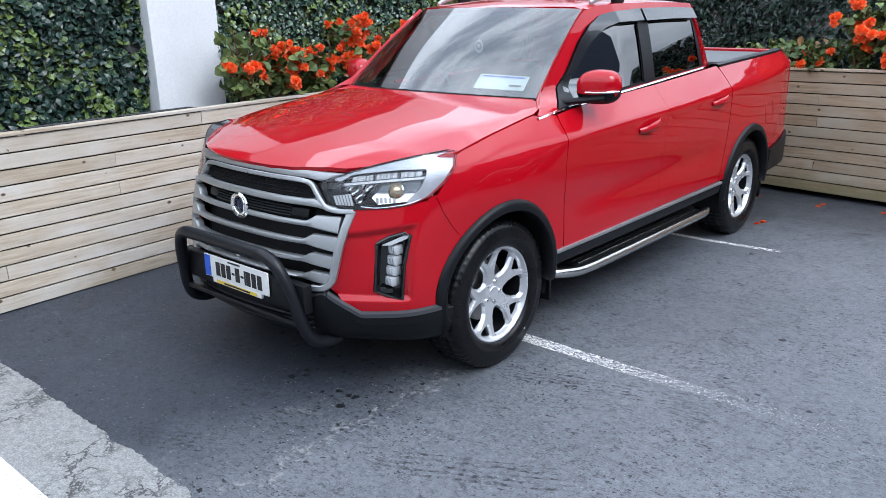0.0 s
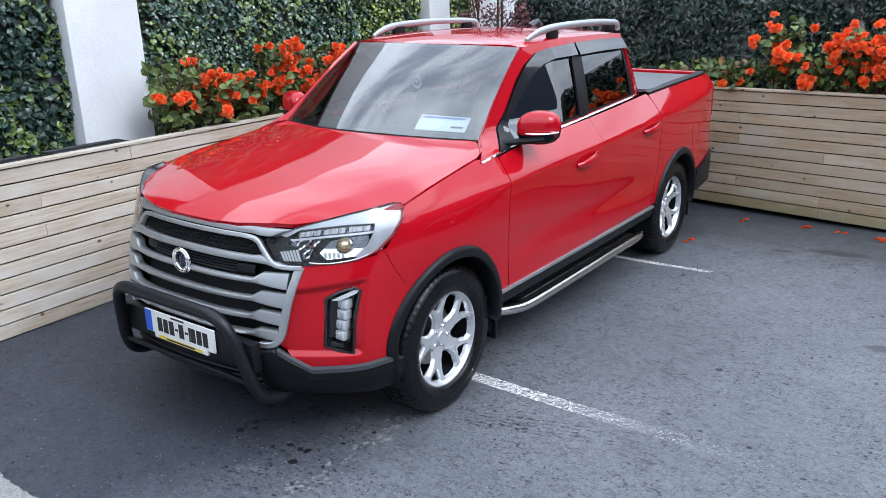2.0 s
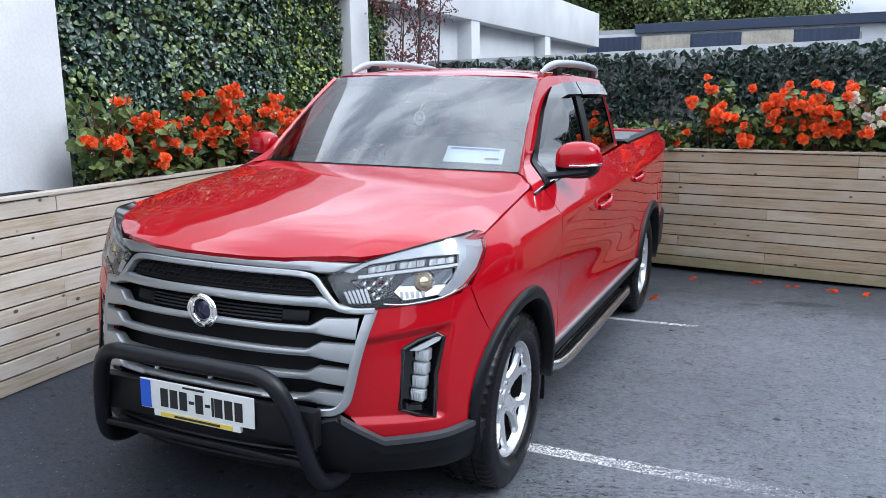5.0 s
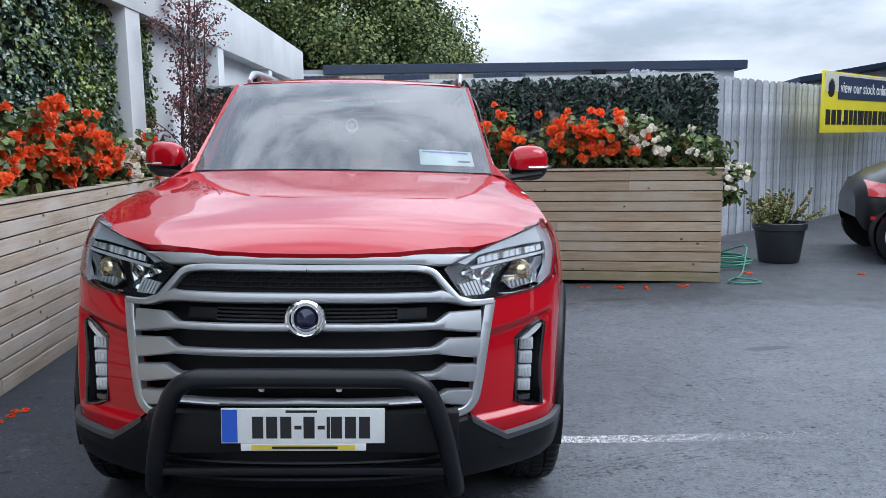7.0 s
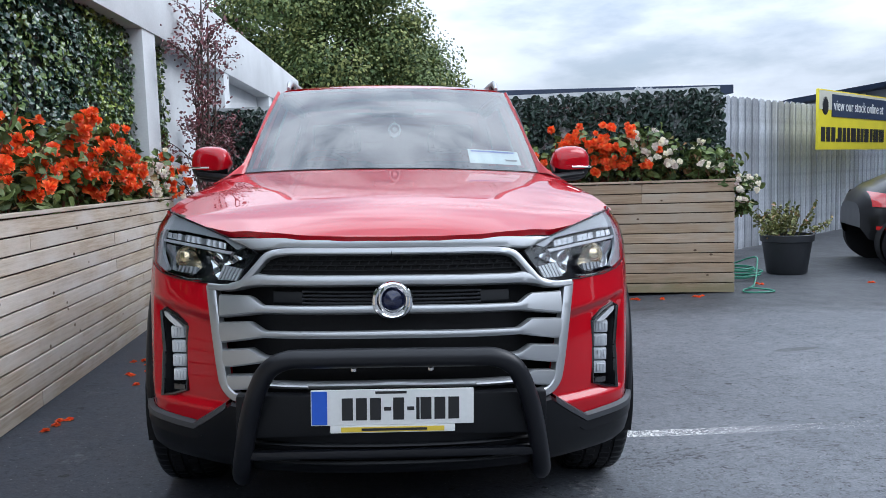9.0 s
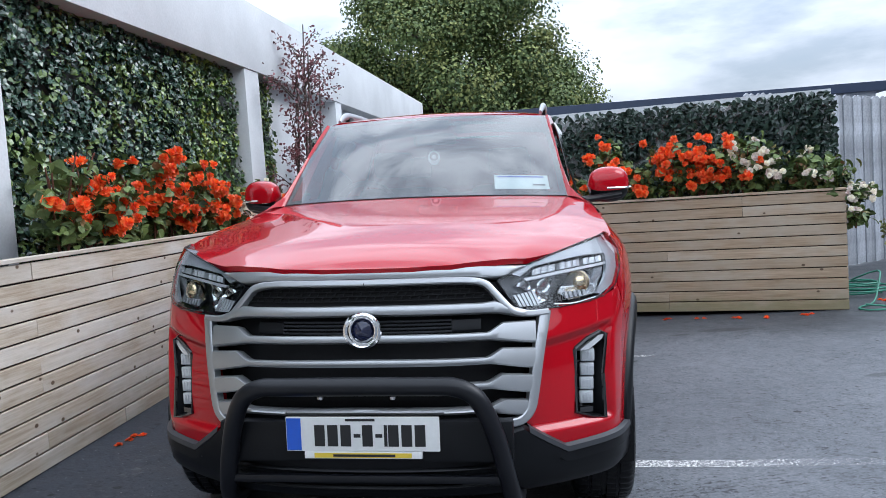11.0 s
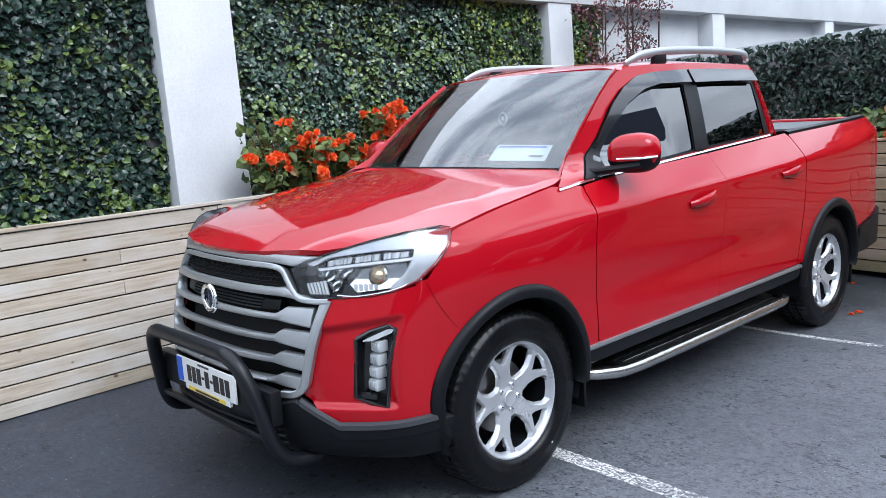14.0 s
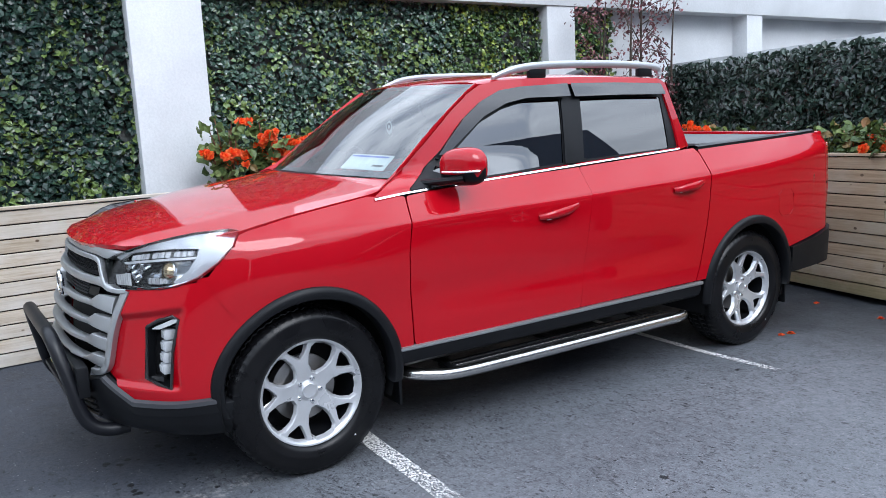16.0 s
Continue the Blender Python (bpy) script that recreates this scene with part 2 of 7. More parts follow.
    grain = mul(ramp_node(n, l, vo.outputs["Distance"], 0.10, 0.20, one(0.8), one(0)).outputs[0], ramp_node(n, l, sep.outputs[1], 0.80, 0.84, one(0), one(1)).outputs[0])
    col = mix_node(n, l, grain, col, (0.30, 0.30, 0.30))
    scm = ramp_node(n, l, noise_node(n, l, v, 3.0, 7.0, 0.8).outputs["Fac"], 0.61, 0.70, one(0), one(0.35))
    col = mix_node(n, l, scm.outputs[0], col, (0.24, 0.24, 0.24))
    # a pale worn joint running out from under the front wheel
    off = math_node(n, l, "ABSOLUTE", math_node(n, l, "ADD", math_node(n, l, "MULTIPLY_ADD", mid.outputs["Fac"], 0.5, X), -1.06))
    joint = mul(ramp_node(n, l, off, 0.004, 0.045, one(1), one(0)).outputs[0], ramp_node(n, l, grit.outputs["Fac"], 0.48, 0.60, one(0), one(0.6)).outputs[0])
    joint = mul(joint, ramp_node(n, l, math_node(n, l, "ABSOLUTE", math_node(n, l, "ADD", Y, -0.05)), 0.6, 0.8, one(1), one(0)).outputs[0])
    col = mix_node(n, l, joint, col, (0.30, 0.29, 0.28))
    # short wandering cracks
    for sc_, wid, lo_ in ((5.0, 0.014, 0.54), (9.0, 0.018, 0.51), (15.0, 0.022, 0.49)):
        rn = noise_node(n, l, v, sc_, 3.0, 0.6, (0.8, 2.4, 1.0))
        line_ = ramp_node(n, l, math_node(n, l, "ABSOLUTE", math_node(n, l, "ADD", rn.outputs["Fac"], -0.5)), wid * 0.4, wid, one(0.6), one(0))
        some = ramp_node(n, l, noise_node(n, l, v, sc_ * 0.9, 4.0, 0.7, (1.3, 1.0, 1.0)).outputs["Fac"], lo_, lo_ + 0.06, one(0), one(1))
        col = mix_node(n, l, mul(line_.outputs[0], some.outputs[0]), col, (0.014, 0.015, 0.017))
    # drips round the nose of the car
    dv = n.new("ShaderNodeTexVoronoi")
    dv.inputs["Scale"].default_value = 19.0
    dw = n.new("ShaderNodeVectorMath")
    dw.operation = "MULTIPLY_ADD"
    l.new(grit.outputs["Color"], dw.inputs[0])
    dw.inputs[1].default_value = (0.06, 0.05, 0.0)
    l.new(v, dw.inputs[2])
    l.new(dw.outputs[0], dv.inputs["Vector"])
    ds = n.new("ShaderNodeSeparateColor")
    l.new(dv.outputs["Color"], ds.inputs[0])
    size = math_node(n, l, "MULTIPLY", math_node(n, l, "MULTIPLY", ds.outputs[1], ds.outputs[1]), 0.40)
    spot = math_node(n, l, "LESS_THAN", dv.outputs["Distance"], math_node(n, l, "ADD", size, 0.04))
    fx, fy = math_node(n, l, "ADD", X, -0.35), math_node(n, l, "ADD", Y, -0.30)
    far = math_node(n, l, "ADD", math_node(n, l, "MULTIPLY", math_node(n, l, "MULTIPLY", fx, fx), 0.9), math_node(n, l, "MULTIPLY", math_node(n, l, "MULTIPLY", fy, fy), 2.6))
    near_ = ramp_node(n, l, far, 0.06, 0.55, one(0.60), one(0.012))
    drip = math_node(n, l, "MULTIPLY", math_node(n, l, "MULTIPLY", spot, math_node(n, l, "LESS_THAN", ds.outputs[0], near_.outputs[0])), 0.95)
    col = mix_node(n, l, drip, col, (0.004, 0.005, 0.006))
    # damp tyre prints: bands of broken dashes
    for x0, y0, x1, y1, half in ((0.97, 0.84, 1.93, 1.10, 0.075), (1.04, -0.16, 1.85, 0.22, 0.085), (0.08, -0.70, 0.50, -0.46, 0.075), (-0.40, -0.93, 0.08, -0.72, 0.08), (2.0, -0.5, 2.9, -0.1, 0.08)):
        ln = math.hypot(x1 - x0, y1 - y0)
        ux, uy = (x1 - x0) / ln, (y1 - y0) / ln
        px, py = math_node(n, l, "ADD", X, -(x0 + x1) / 2), math_node(n, l, "ADD", Y, -(y0 + y1) / 2)
        along_ = math_node(n, l, "ADD", math_node(n, l, "MULTIPLY", px, ux), math_node(n, l, "MULTIPLY", py, uy))
        across = math_node(n, l, "ADD", math_node(n, l, "MULTIPLY", px, -uy), math_node(n, l, "MULTIPLY", py, ux))
        edge = math_node(n, l, "MULTIPLY_ADD", mid.outputs["Fac"], 0.5, math_node(n, l, "ABSOLUTE", along_))
        inside_ = math_node(n, l, "MULTIPLY", ramp_node(n, l, edge, ln / 2 + 0.12, ln / 2 + 0.32, one(1), one(0)).outputs[0], math_node(n, l, "LESS_THAN", math_node(n, l, "ABSOLUTE", across), half))
        sway = math_node(n, l, "MULTIPLY_ADD", grit.outputs["Fac"], 0.03, math_node(n, l, "MULTIPLY_ADD", mid.outputs["Fac"], 0.06, across))
        row = ramp_node(n, l, math_node(n, l, "SINE", math_node(n, l, "MULTIPLY", sway, 4.5 * math.pi / half)), 0.0, 0.4, one(0), one(1))
        dash = ramp_node(n, l, math_node(n, l, "SINE", math_node(n, l, "MULTIPLY_ADD", along_, 105.0, math_node(n, l, "MULTIPLY", grit.outputs["Fac"], 9.0))), -0.2, 0.3, one(0.45), one(1))
        worn = ramp_node(n, l, noise_node(n, l, v, 22.0, 4.0, 0.7).outputs["Fac"], 0.43, 0.58, one(0), one(0.9))
        col = mix_node(n, l, math_node(n, l, "MULTIPLY", inside_, mul(mul(row.outputs[0], dash.outputs[0]), worn.outputs[0])), col, (0.012, 0.013, 0.015))
    # oil stains
    for cx, cy, rx, ry in ((2.12, 4.55, 0.34, 0.09), (1.72, 4.44, 0.12, 0.05), (2.75, 2.72, 0.22, 0.06), (1.30, 3.66, 0.10, 0.03)):
        dx = math_node(n, l, "MULTIPLY", math_node(n, l, "ADD", X, -cx), 1 / rx)
        dy = math_node(n, l, "MULTIPLY", math_node(n, l, "ADD", Y, -cy), 1 / ry)
        d = math_node(n, l, "ADD", math_node(n, l, "MULTIPLY", dx, dx), math_node(n, l, "MULTIPLY_ADD", dy, dy, math_node(n, l, "MULTIPLY", mid.outputs["Fac"], 1.6)))
        st = ramp_node(n, l, d, 1.2, 1.5, one(0.62), one(0))
        col = mix_node(n, l, st.outputs[0], col, (0.022, 0.023, 0.025))
    # old worn surface outside the bay
    old = math_node(n, l, "MULTIPLY", math_node(n, l, "LESS_THAN", math_node(n, l, "MULTIPLY_ADD", mid.outputs["Fac"], 0.10, Y), -0.70), math_node(n, l, "LESS_THAN", math_node(n, l, "MULTIPLY_ADD", mid.outputs["Fac"], 0.5, X), 0.98))
    oldc = mul(ramp_node(n, l, fine.outputs["Fac"], 0.30, 0.70, (0.13, 0.13, 0.128), (0.33, 0.328, 0.32)).outputs[0], g2.outputs[0])
    crack = n.new("ShaderNodeTexVoronoi")
    crack.feature = "DISTANCE_TO_EDGE"
    crack.inputs["Scale"].default_value = 7.0
    wv = n.new("ShaderNodeVectorMath")
    wv.operation = "MULTIPLY_ADD"
    l.new(mid.outputs["Color"], wv.inputs[0])
    wv.inputs[1].default_value = (0.5, 0.5, 0.5)
    l.new(v, wv.inputs[2])
    l.new(wv.outputs[0], crack.inputs["Vector"])
    ckm = mul(ramp_node(n, l, crack.outputs["Distance"], 0.025, 0.085, one(1), one(0)).outputs[0], ramp_node(n, l, noise_node(n, l, v, 2.3, 3.0).outputs["Fac"], 0.45, 0.55, one(0), one(1)).outputs[0])
    oldc = mix_node(n, l, ckm, oldc, (0.05, 0.05, 0.05))
    col = mix_node(n, l, old, col, oldc)
    l.new(col, p.inputs["Base Color"])
    rr = n.new("ShaderNodeMapRange")
    rr.inputs["To Min"].default_value, rr.inputs["To Max"].default_value = 0.40, 0.74
    l.new(mid.outputs["Fac"], rr.inputs["Value"])
    l.new(rr.outputs[0], p.inputs["Roughness"])
    p.inputs["Specular IOR Level"].default_value = 0.3
    bump_node(n, l, p, math_node(n, l, "ADD", grit.outputs["Fac"], fine.outputs["Fac"]), 0.45, 0.004)
    return m


def worn_line():
    m, n, l, p = nodes_of("worn_road_paint")
    geo = n.new("ShaderNodeNewGeometry")
    a = noise_node(n, l, geo.outputs["Position"], 85.0, 6.0, 0.85)
    tc = n.new("ShaderNodeTexCoord")
    sx = n.new("ShaderNodeSeparateXYZ")
    l.new(tc.outputs["Object"], sx.inputs[0])
    fade = n.new("ShaderNodeMath")
    fade.operation = "MULTIPLY_ADD"
    l.new(sx.outputs["X"], fade.inputs[0])
    fade.inputs[1].default_value = -0.082
    l.new(a.outputs["Fac"], fade.inputs[2])
    k = ramp_node(n, l, fade.outputs[0], 0.385, 0.445, (0, 0, 0), (1, 1, 1))
    p.inputs["Base Color"].default_value = (0.74, 0.74, 0.72, 1)
    p.inputs["Roughness"].default_value = 0.7
    l.new(k.outputs[0], p.inputs["Alpha"])
    return m


def leaf(name, dark, light, rough=0.38, young=None, drift=0.0, gloss=0.65):
    m, n, l, p = nodes_of(name)
    geo = n.new("ShaderNodeNewGeometry")
    c = ramp_node(n, l, geo.outputs["Random Per Island"], 0.0, 1.0, dark, light)
    if young and drift:
        geo_n = noise_node(n, l, geo.outputs["Position"], drift, 2.0)
        ad = math_node(n, l, "MULTIPLY_ADD", geo.outputs["Random Per Island"], 0.45, geo_n.outputs["Fac"])
        yk = ramp_node(n, l, ad, 0.80, 0.92, (0,) * 3, (1,) * 3)
        shoot = mix_node(n, l, yk.outputs[0], c.outputs[0], young)
    elif young:
        e = c.color_ramp.elements.new(0.86)
        e.color = (*light, 1)
        c.color_ramp.elements[2].color = (*young, 1)
    tc = n.new("ShaderNodeTexCoord")
    v = noise_node(n, l, tc.outputs["Object"], 60.0, 3.0)
    g = ramp_node(n, l, v.outputs["Fac"], 0.3, 0.7, (0.75,) * 3, (1.1,) * 3)
    col = mix_node(n, l, 1.0, shoot if young and drift else c.outputs[0], g.outputs[0], "MULTIPLY")
    l.new(col, p.inputs["Base Color"])
    p.inputs["Roughness"].default_value = rough
    p.inputs["Specular IOR Level"].default_value = gloss
    p.inputs["Subsurface Weight"].default_value = 0.0
    return m


def petal(name, dark, light):
    m, n, l, p = nodes_of(name)
    geo, oi = n.new("ShaderNodeNewGeometry"), n.new("ShaderNodeObjectInfo")
    c = ramp_node(n, l, geo.outputs["Random Per Island"], 0.0, 1.0, dark, light)
    rr = ramp_node(n, l, oi.outputs["Random"], 0, 1, (0.78, 0.70, 0.8), (1, 1, 1))
    col = mix_node(n, l, 1.0, c.outputs[0], rr.outputs[0], "MULTIPLY")
    l.new(col, p.inputs["Base Color"])
    p.inputs["Roughness"].default_value = 0.55
    tl, mx = n.new("ShaderNodeBsdfTranslucent"), n.new("ShaderNodeMixShader")
    l.new(col, tl.inputs[0])
    mx.inputs[0].default_value = 0.4
    l.new(p.outputs[0], mx.inputs[1])
    l.new(tl.outputs[0], mx.inputs[2])
    l.new(mx.outputs[0], n["Material Output"].inputs["Surface"])
    return m


RED = red_paint()
LAMPBOWL = plain("dark_lamp_bowl", (0.022, 0.023, 0.027), 0.16, 0.2, 0.1, 20, 90, 0.1, coat=0.3)
SATIN = plain("satin_grey_trim", (0.43, 0.44, 0.45), 0.42, 0.85, 0.05, 4, 300, 0.03)
CHROME = plain("chrome", (0.86, 0.87, 0.88), 0.07, 1.0, 0.02, 5, 80, 0.0)
ALLOY = plain("silver_alloy", (0.60, 0.61, 0.63), 0.28, 0.6, 0.04, 6, 300, 0.02, coat=0.5)
STEEL = plain("brushed_stainless", (0.62, 0.61, 0.59), 0.24, 1.0, 0.05, 3, 120, 0.05)
BLACKP = plain("black_textured_plastic", (0.006, 0.0065, 0.008), 0.42, 0.0, 0.2, 5, 500, 0.12, 0.0006, spec=0.22)
BLACKG = plain("gloss_black", (0.010, 0.010, 0.011), 0.12, 0.0, 0.1, 4, 90, 0.0, coat=0.6)
BLACKC = plain("black_powder_coat", (0.005, 0.0055, 0.008), 0.38, 0.0, 0.15, 4, 600, 0.1, 0.0004, spec=0.35)
GREYP = plain("grey_plastic_and_lit_edge", (0.035, 0.037, 0.042), 0.45, 0.0, 0.1, 4, 300, 0.05)
RUBBER = plain("tyre_rubber", (0.006, 0.006, 0.007), 0.30, 0.0, 0.25, 6, 160, 0.2, 0.0008, spec=0.22)
DARKIN = plain("dark_interior", (0.012, 0.012, 0.013), 0.8, 0.0, 0.2, 5, 120, 0.1, spec=0.2)
BEDCOVER = plain("grey_load_cover", (0.10, 0.105, 0.11), 0.6, 0.0, 0.1, 4, 400, 0.1)
DISC = plain("brake_steel", (0.36, 0.35, 0.34), 0.35, 1.0, 0.1, 8, 200, 0.05)
WSGLASS = glass("windscreen_glass", (0.62, 0.67, 0.67), 2.25)
SIDEGLASS = glass("tinted_side_glass", (0.015, 0.017, 0.019), 2.3)
LENS = glass("clear_lamp_lens", (0.96, 0.97, 0.98), 1.5, 0.004)
RAIL = plain("silver_roof_rail", (0.42, 0.43, 0.45), 0.32, 0.5, 0.05, 6, 300, 0.02)
# clear projector dome, with its warm reflection put into the base colour
AMBER_GLINT = plain("projector_warm_reflection", (0.80, 0.64, 0.40), 0.10, 0.85, 0.05, 5, 50, 0.0, coat=1.0)
BROW = plain("silvered_housing", (0.50, 0.52, 0.55), 0.22, 0.35, 0.06, 20, 90, 0.05, coat=0.5)
SMOKED = plain("smoked_chrome", (0.62, 0.64, 0.66), 0.09, 1.0, 0.1, 30, 90, 0.2, 0.002)
LEDW = plain("white_lamp_block", (0.62, 0.64, 0.66), 0.10, 0.35, 0.08, 30, 140, 0.4, 0.003, coat=0.6)
LED = plain("frosted_lamp_block", (0.58, 0.60, 0.62), 0.2, 0.4, 0.1, 30, 140, 0.5, 0.004, coat=0.8)
WHITEPL = plain("white_plate", (0.78, 0.78, 0.76), 0.45, 0.0, 0.04, 5, 80, 0.03)
BLUEPL = plain("blue_plate_band", (0.02, 0.10, 0.55), 0.4, 0.0, 0.05)
YELLOWPL = plain("yellow_plate_edge", (0.75, 0.55, 0.05), 0.45, 0.0, 0.06)
INK = plain("black_ink", (0.012, 0.012, 0.013), 0.5, 0.0, 0.05)
PAPER = plain("pale_sticker", (0.72, 0.80, 0.80), 0.5, 0.0, 0.04)
TAILRED = plain("tail_lamp_red", (0.45, 0.02, 0.02), 0.12, 0.0, 0.08, 6, 90, 0.0, coat=1.0)
NAVY = plain("dark_navy_emblem", (0.012, 0.016, 0.05), 0.2, 0.2, 0.1, 5, 60, 0.0, coat=0.7)
WOOD = wood("silvered_softwood", (0.36, 0.295, 0.22), (0.64, 0.56, 0.46), (0.62, 0.59, 0.55), 0.15)
WOODB = wood("pale_softwood", (0.30, 0.22, 0.14), (0.52, 0.40, 0.28), (0.46, 0.40, 0.32), 0.6)
TARMAC = tarmac()
LINE = worn_line()
WHITEWALL = plain("white_painted_render", (0.62, 0.63, 0.64), 0.8, 0.0, 0.10, 1.3, 55, 0.35, 0.003)
SOIL = plain("dark_soil", (0.035, 0.026, 0.02), 0.95, 0.0, 0.4, 9, 70, 0.8, 0.01)
HEDGE = leaf("laurel_leaf", (0.018, 0.042, 0.033), (0.105, 0.175, 0.118), 0.22, (0.16, 0.23, 0.07), 2.6)
HEDGE_DEEP = leaf("deep_green_laurel_leaf", (0.008, 0.022, 0.019), (0.040, 0.077, 0.055), 0.28, (0.13, 0.19, 0.05), 2.6, 0.45)
HEDGE_GREEN = leaf("box_leaf", (0.016, 0.045, 0.014), (0.085, 0.16, 0.035), 0.36, (0.26, 0.33, 0.05), 4.0)
HEDGE_DARK = leaf("dark_ivy_leaf", (0.008, 0.019, 0.015), (0.046, 0.076, 0.055), 0.34, gloss=0.45)
BACKING = plain("hedge_backing", (0.065, 0.072, 0.068), 0.9, 0.0, 0.4, 12, 90, 0.5)
BEGLEAF = leaf("begonia_leaf", (0.035, 0.068, 0.020), (0.15, 0.20, 0.055), 0.5, (0.26, 0.13, 0.06), 0.0, 0.35)
STEMM = plain("reddish_stem", (0.16, 0.06, 0.035), 0.6, 0.0, 0.2)
ORANGE = petal("orange_red_petal", (0.95, 0.085, 0.012), (1.0, 0.27, 0.045))
CREAM = petal("cream_white_petal", (0.92, 0.87, 0.70), (1.0, 0.97, 0.83))
MAPLE = leaf("maroon_maple_leaf", (0.075, 0.022, 0.026), (0.22, 0.065, 0.07), 0.5)
BARK = plain("dark_bark", (0.07, 0.05, 0.038), 0.9, 0.0, 0.3, 9, 60, 0.6, 0.006)
TREELEAF = leaf("tree_leaf", (0.050, 0.085, 0.028), (0.18, 0.23, 0.07), 0.6, (0.24, 0.26, 0.08), 0.7, 0.3)
FENCEW = plain("silvered_fence_board", (0.50, 0.52, 0.56), 0.85, 0.0, 0.30, 5, 60, 0.4, 0.003, rand=0.4)
LATTICE = plain("white_lattice", (0.55, 0.56, 0.56), 0.7, 0.0, 0.08)
NAVYROOF = plain("navy_steel_fascia", (0.030, 0.045, 0.085), 0.5, 0.0, 0.12)
CREAMP = plain("weathered_cream_panel", (0.46, 0.42, 0.34), 0.8, 0.0, 0.22, 3, 30, 0.2)
GREYCLAD = plain("grey_cladding", (0.33, 0.34, 0.34), 0.7, 0.0, 0.12, 2, 30, 0.2)
SIGNY = plain("yellow_sign_panel", (0.78, 0.66, 0.03), 0.42, 0.0, 0.05, 3, 40, 0.02)
POTM = plain("dark_plastic_pot", (0.022, 0.024, 0.028), 0.45, 0.0, 0.15, 5, 90, 0.1)
HOSE = plain("green_hose", (0.03, 0.20, 0.13), 0.45, 0.0, 0.12)
BLACKCAR = plain("black_car_paint", (0.004, 0.004, 0.005), 0.30, 0.0, 0.1, 4, 300, 0.0, coat=0.25, spec=0.3)
SHRUB = leaf("shrub_leaf", (0.07, 0.10, 0.02), (0.24, 0.23, 0.06), 0.5, (0.30, 0.14, 0.06))
DARKGLASS = plain("dark_glass", (0.012, 0.014, 0.016), 0.05, 0.0, 0.05, 3, 30, 0.0, coat=1.0)
GROUNDWALL = plain("plain_rendered_wall", (0.42, 0.42, 0.41), 0.85, 0.0, 0.1, 0.7, 20, 0.2)

DARKCLAD = plain("dark_grey_cladding", (0.055, 0.06, 0.07), 0.7, 0.0, 0.12, 0.7, 20, 0.2)

# ---- building helpers ----


def mesh_object(name, verts, faces, material, parent=None, label="", smooth=35.0):
    me = bpy.data.meshes.new(name)
    me.from_pydata([tuple(map(float, v)) for v in verts], [], [tuple(map(int, f)) for f in faces])
    me.materials.append(material)
    if smooth:
        me.shade_smooth()
        me.set_sharp_from_angle(angle=radians(smooth))
    me.update()
    ob = new(name, me)
    if parent:
        ob.parent = parent
    return tagged(ob, label)


def part(name, bm, material, parent, label="", smooth=35.0):
    """One bmesh as one mesh object under a thing or a part."""
    me = bpy.data.meshes.new(name)
    bm.to_mesh(me)
    bm.free()
    me.materials.append(material)
    if smooth:
        me.shade_smooth()
        me.set_sharp_from_angle(angle=radians(smooth))
    ob = new(name, me)
    ob.parent = parent
    return tagged(ob, label)


def empty(name, m, label, category, group="", kind=""):
    ob = new(name)
    ob.empty_display_size = 0.2
    ob.matrix_basis = m
    return tagged(ob, label, category, group, kind)


def merge(*lists):
    V, F = [], []
    for v, f in lists:
        k = len(V)
        V += list(v)
        F += [tuple(i + k for i in q) for q in f]
    return V, F


def mirrored(vf):
    v, f = vf
    return [(-p[0], p[1], p[2]) for p in v], [tuple(reversed(q)) for q in f]


def box_vf(x0, x1, y0, y1, z0, z1, b=0.0):
    """A box with its edges bevelled by b."""
    bm = bmesh.new()
    bmesh.ops.create_cube(bm, size=1.0, matrix=Matrix.LocRotScale(((x0 + x1) / 2, (y0 + y1) / 2, (z0 + z1) / 2), None, (x1 - x0, y1 - y0, z1 - z0)))
    if b:
        bmesh.ops.bevel(bm, geom=bm.edges[:], offset=b, segments=2, affect="EDGES", profile=0.6)
    bm.verts.index_update()
    out = [tuple(v.co) for v in bm.verts], [tuple(v.index for v in f.verts) for f in bm.faces]
    bm.free()
    return out


def moved(vf, m):
    return [tuple(m @ Vector(p)) for p in vf[0]], vf[1]


def spline(pts, n=8):
    """A smooth line through the points."""
    P = [Vector(p) for p in pts]
    P = [2 * P[0] - P[1]] + P + [2 * P[-1] - P[-2]]
    out = []
    for i in range(1, len(P) - 2):
        for k in range(n):
            t = k / n
            a, b, c, d = P[i - 1], P[i], P[i + 1], P[i + 2]
            out.append(0.5 * (2 * b + (c - a) * t + (2 * a - 5 * b + 4 * c - d) * t * t + (3 * b - a - 3 * c + d) * t ** 3))
    return out + [P[-2]]


def tube_vf(path, radius, n=12, flat=1.0, up=(0, 0, 1)):
    """A tube along a line; radius may be a list."""
    P = [Vector(p) for p in path]
    V, F = [], []
    ref = Vector(up)
    for i, p in enumerate(P):
        t = (P[min(i + 1, len(P) - 1)] - P[max(i - 1, 0)]).normalized()
        side = t.cross(ref)
        if side.length < 1e-3:
            side = t.cross(Vector((1, 0, 0.01)))
        side.normalize()
        u = side.cross(t)
        r = radius[i] if isinstance(radius, (list, tuple)) else radius
        for k in range(n):
            a = 2 * math.pi * k / n
            V.append(p + side * (r * math.cos(a)) + u * (r * flat * math.sin(a)))
    for i in range(len(P) - 1):
        for k in range(n):
            F.append((i * n + k, i * n + (k + 1) % n, (i + 1) * n + (k + 1) % n, (i + 1) * n + k))
    F.append(tuple(reversed(range(n))))
    F.append(tuple((len(P) - 1) * n + k for k in range(n)))
    return V, F


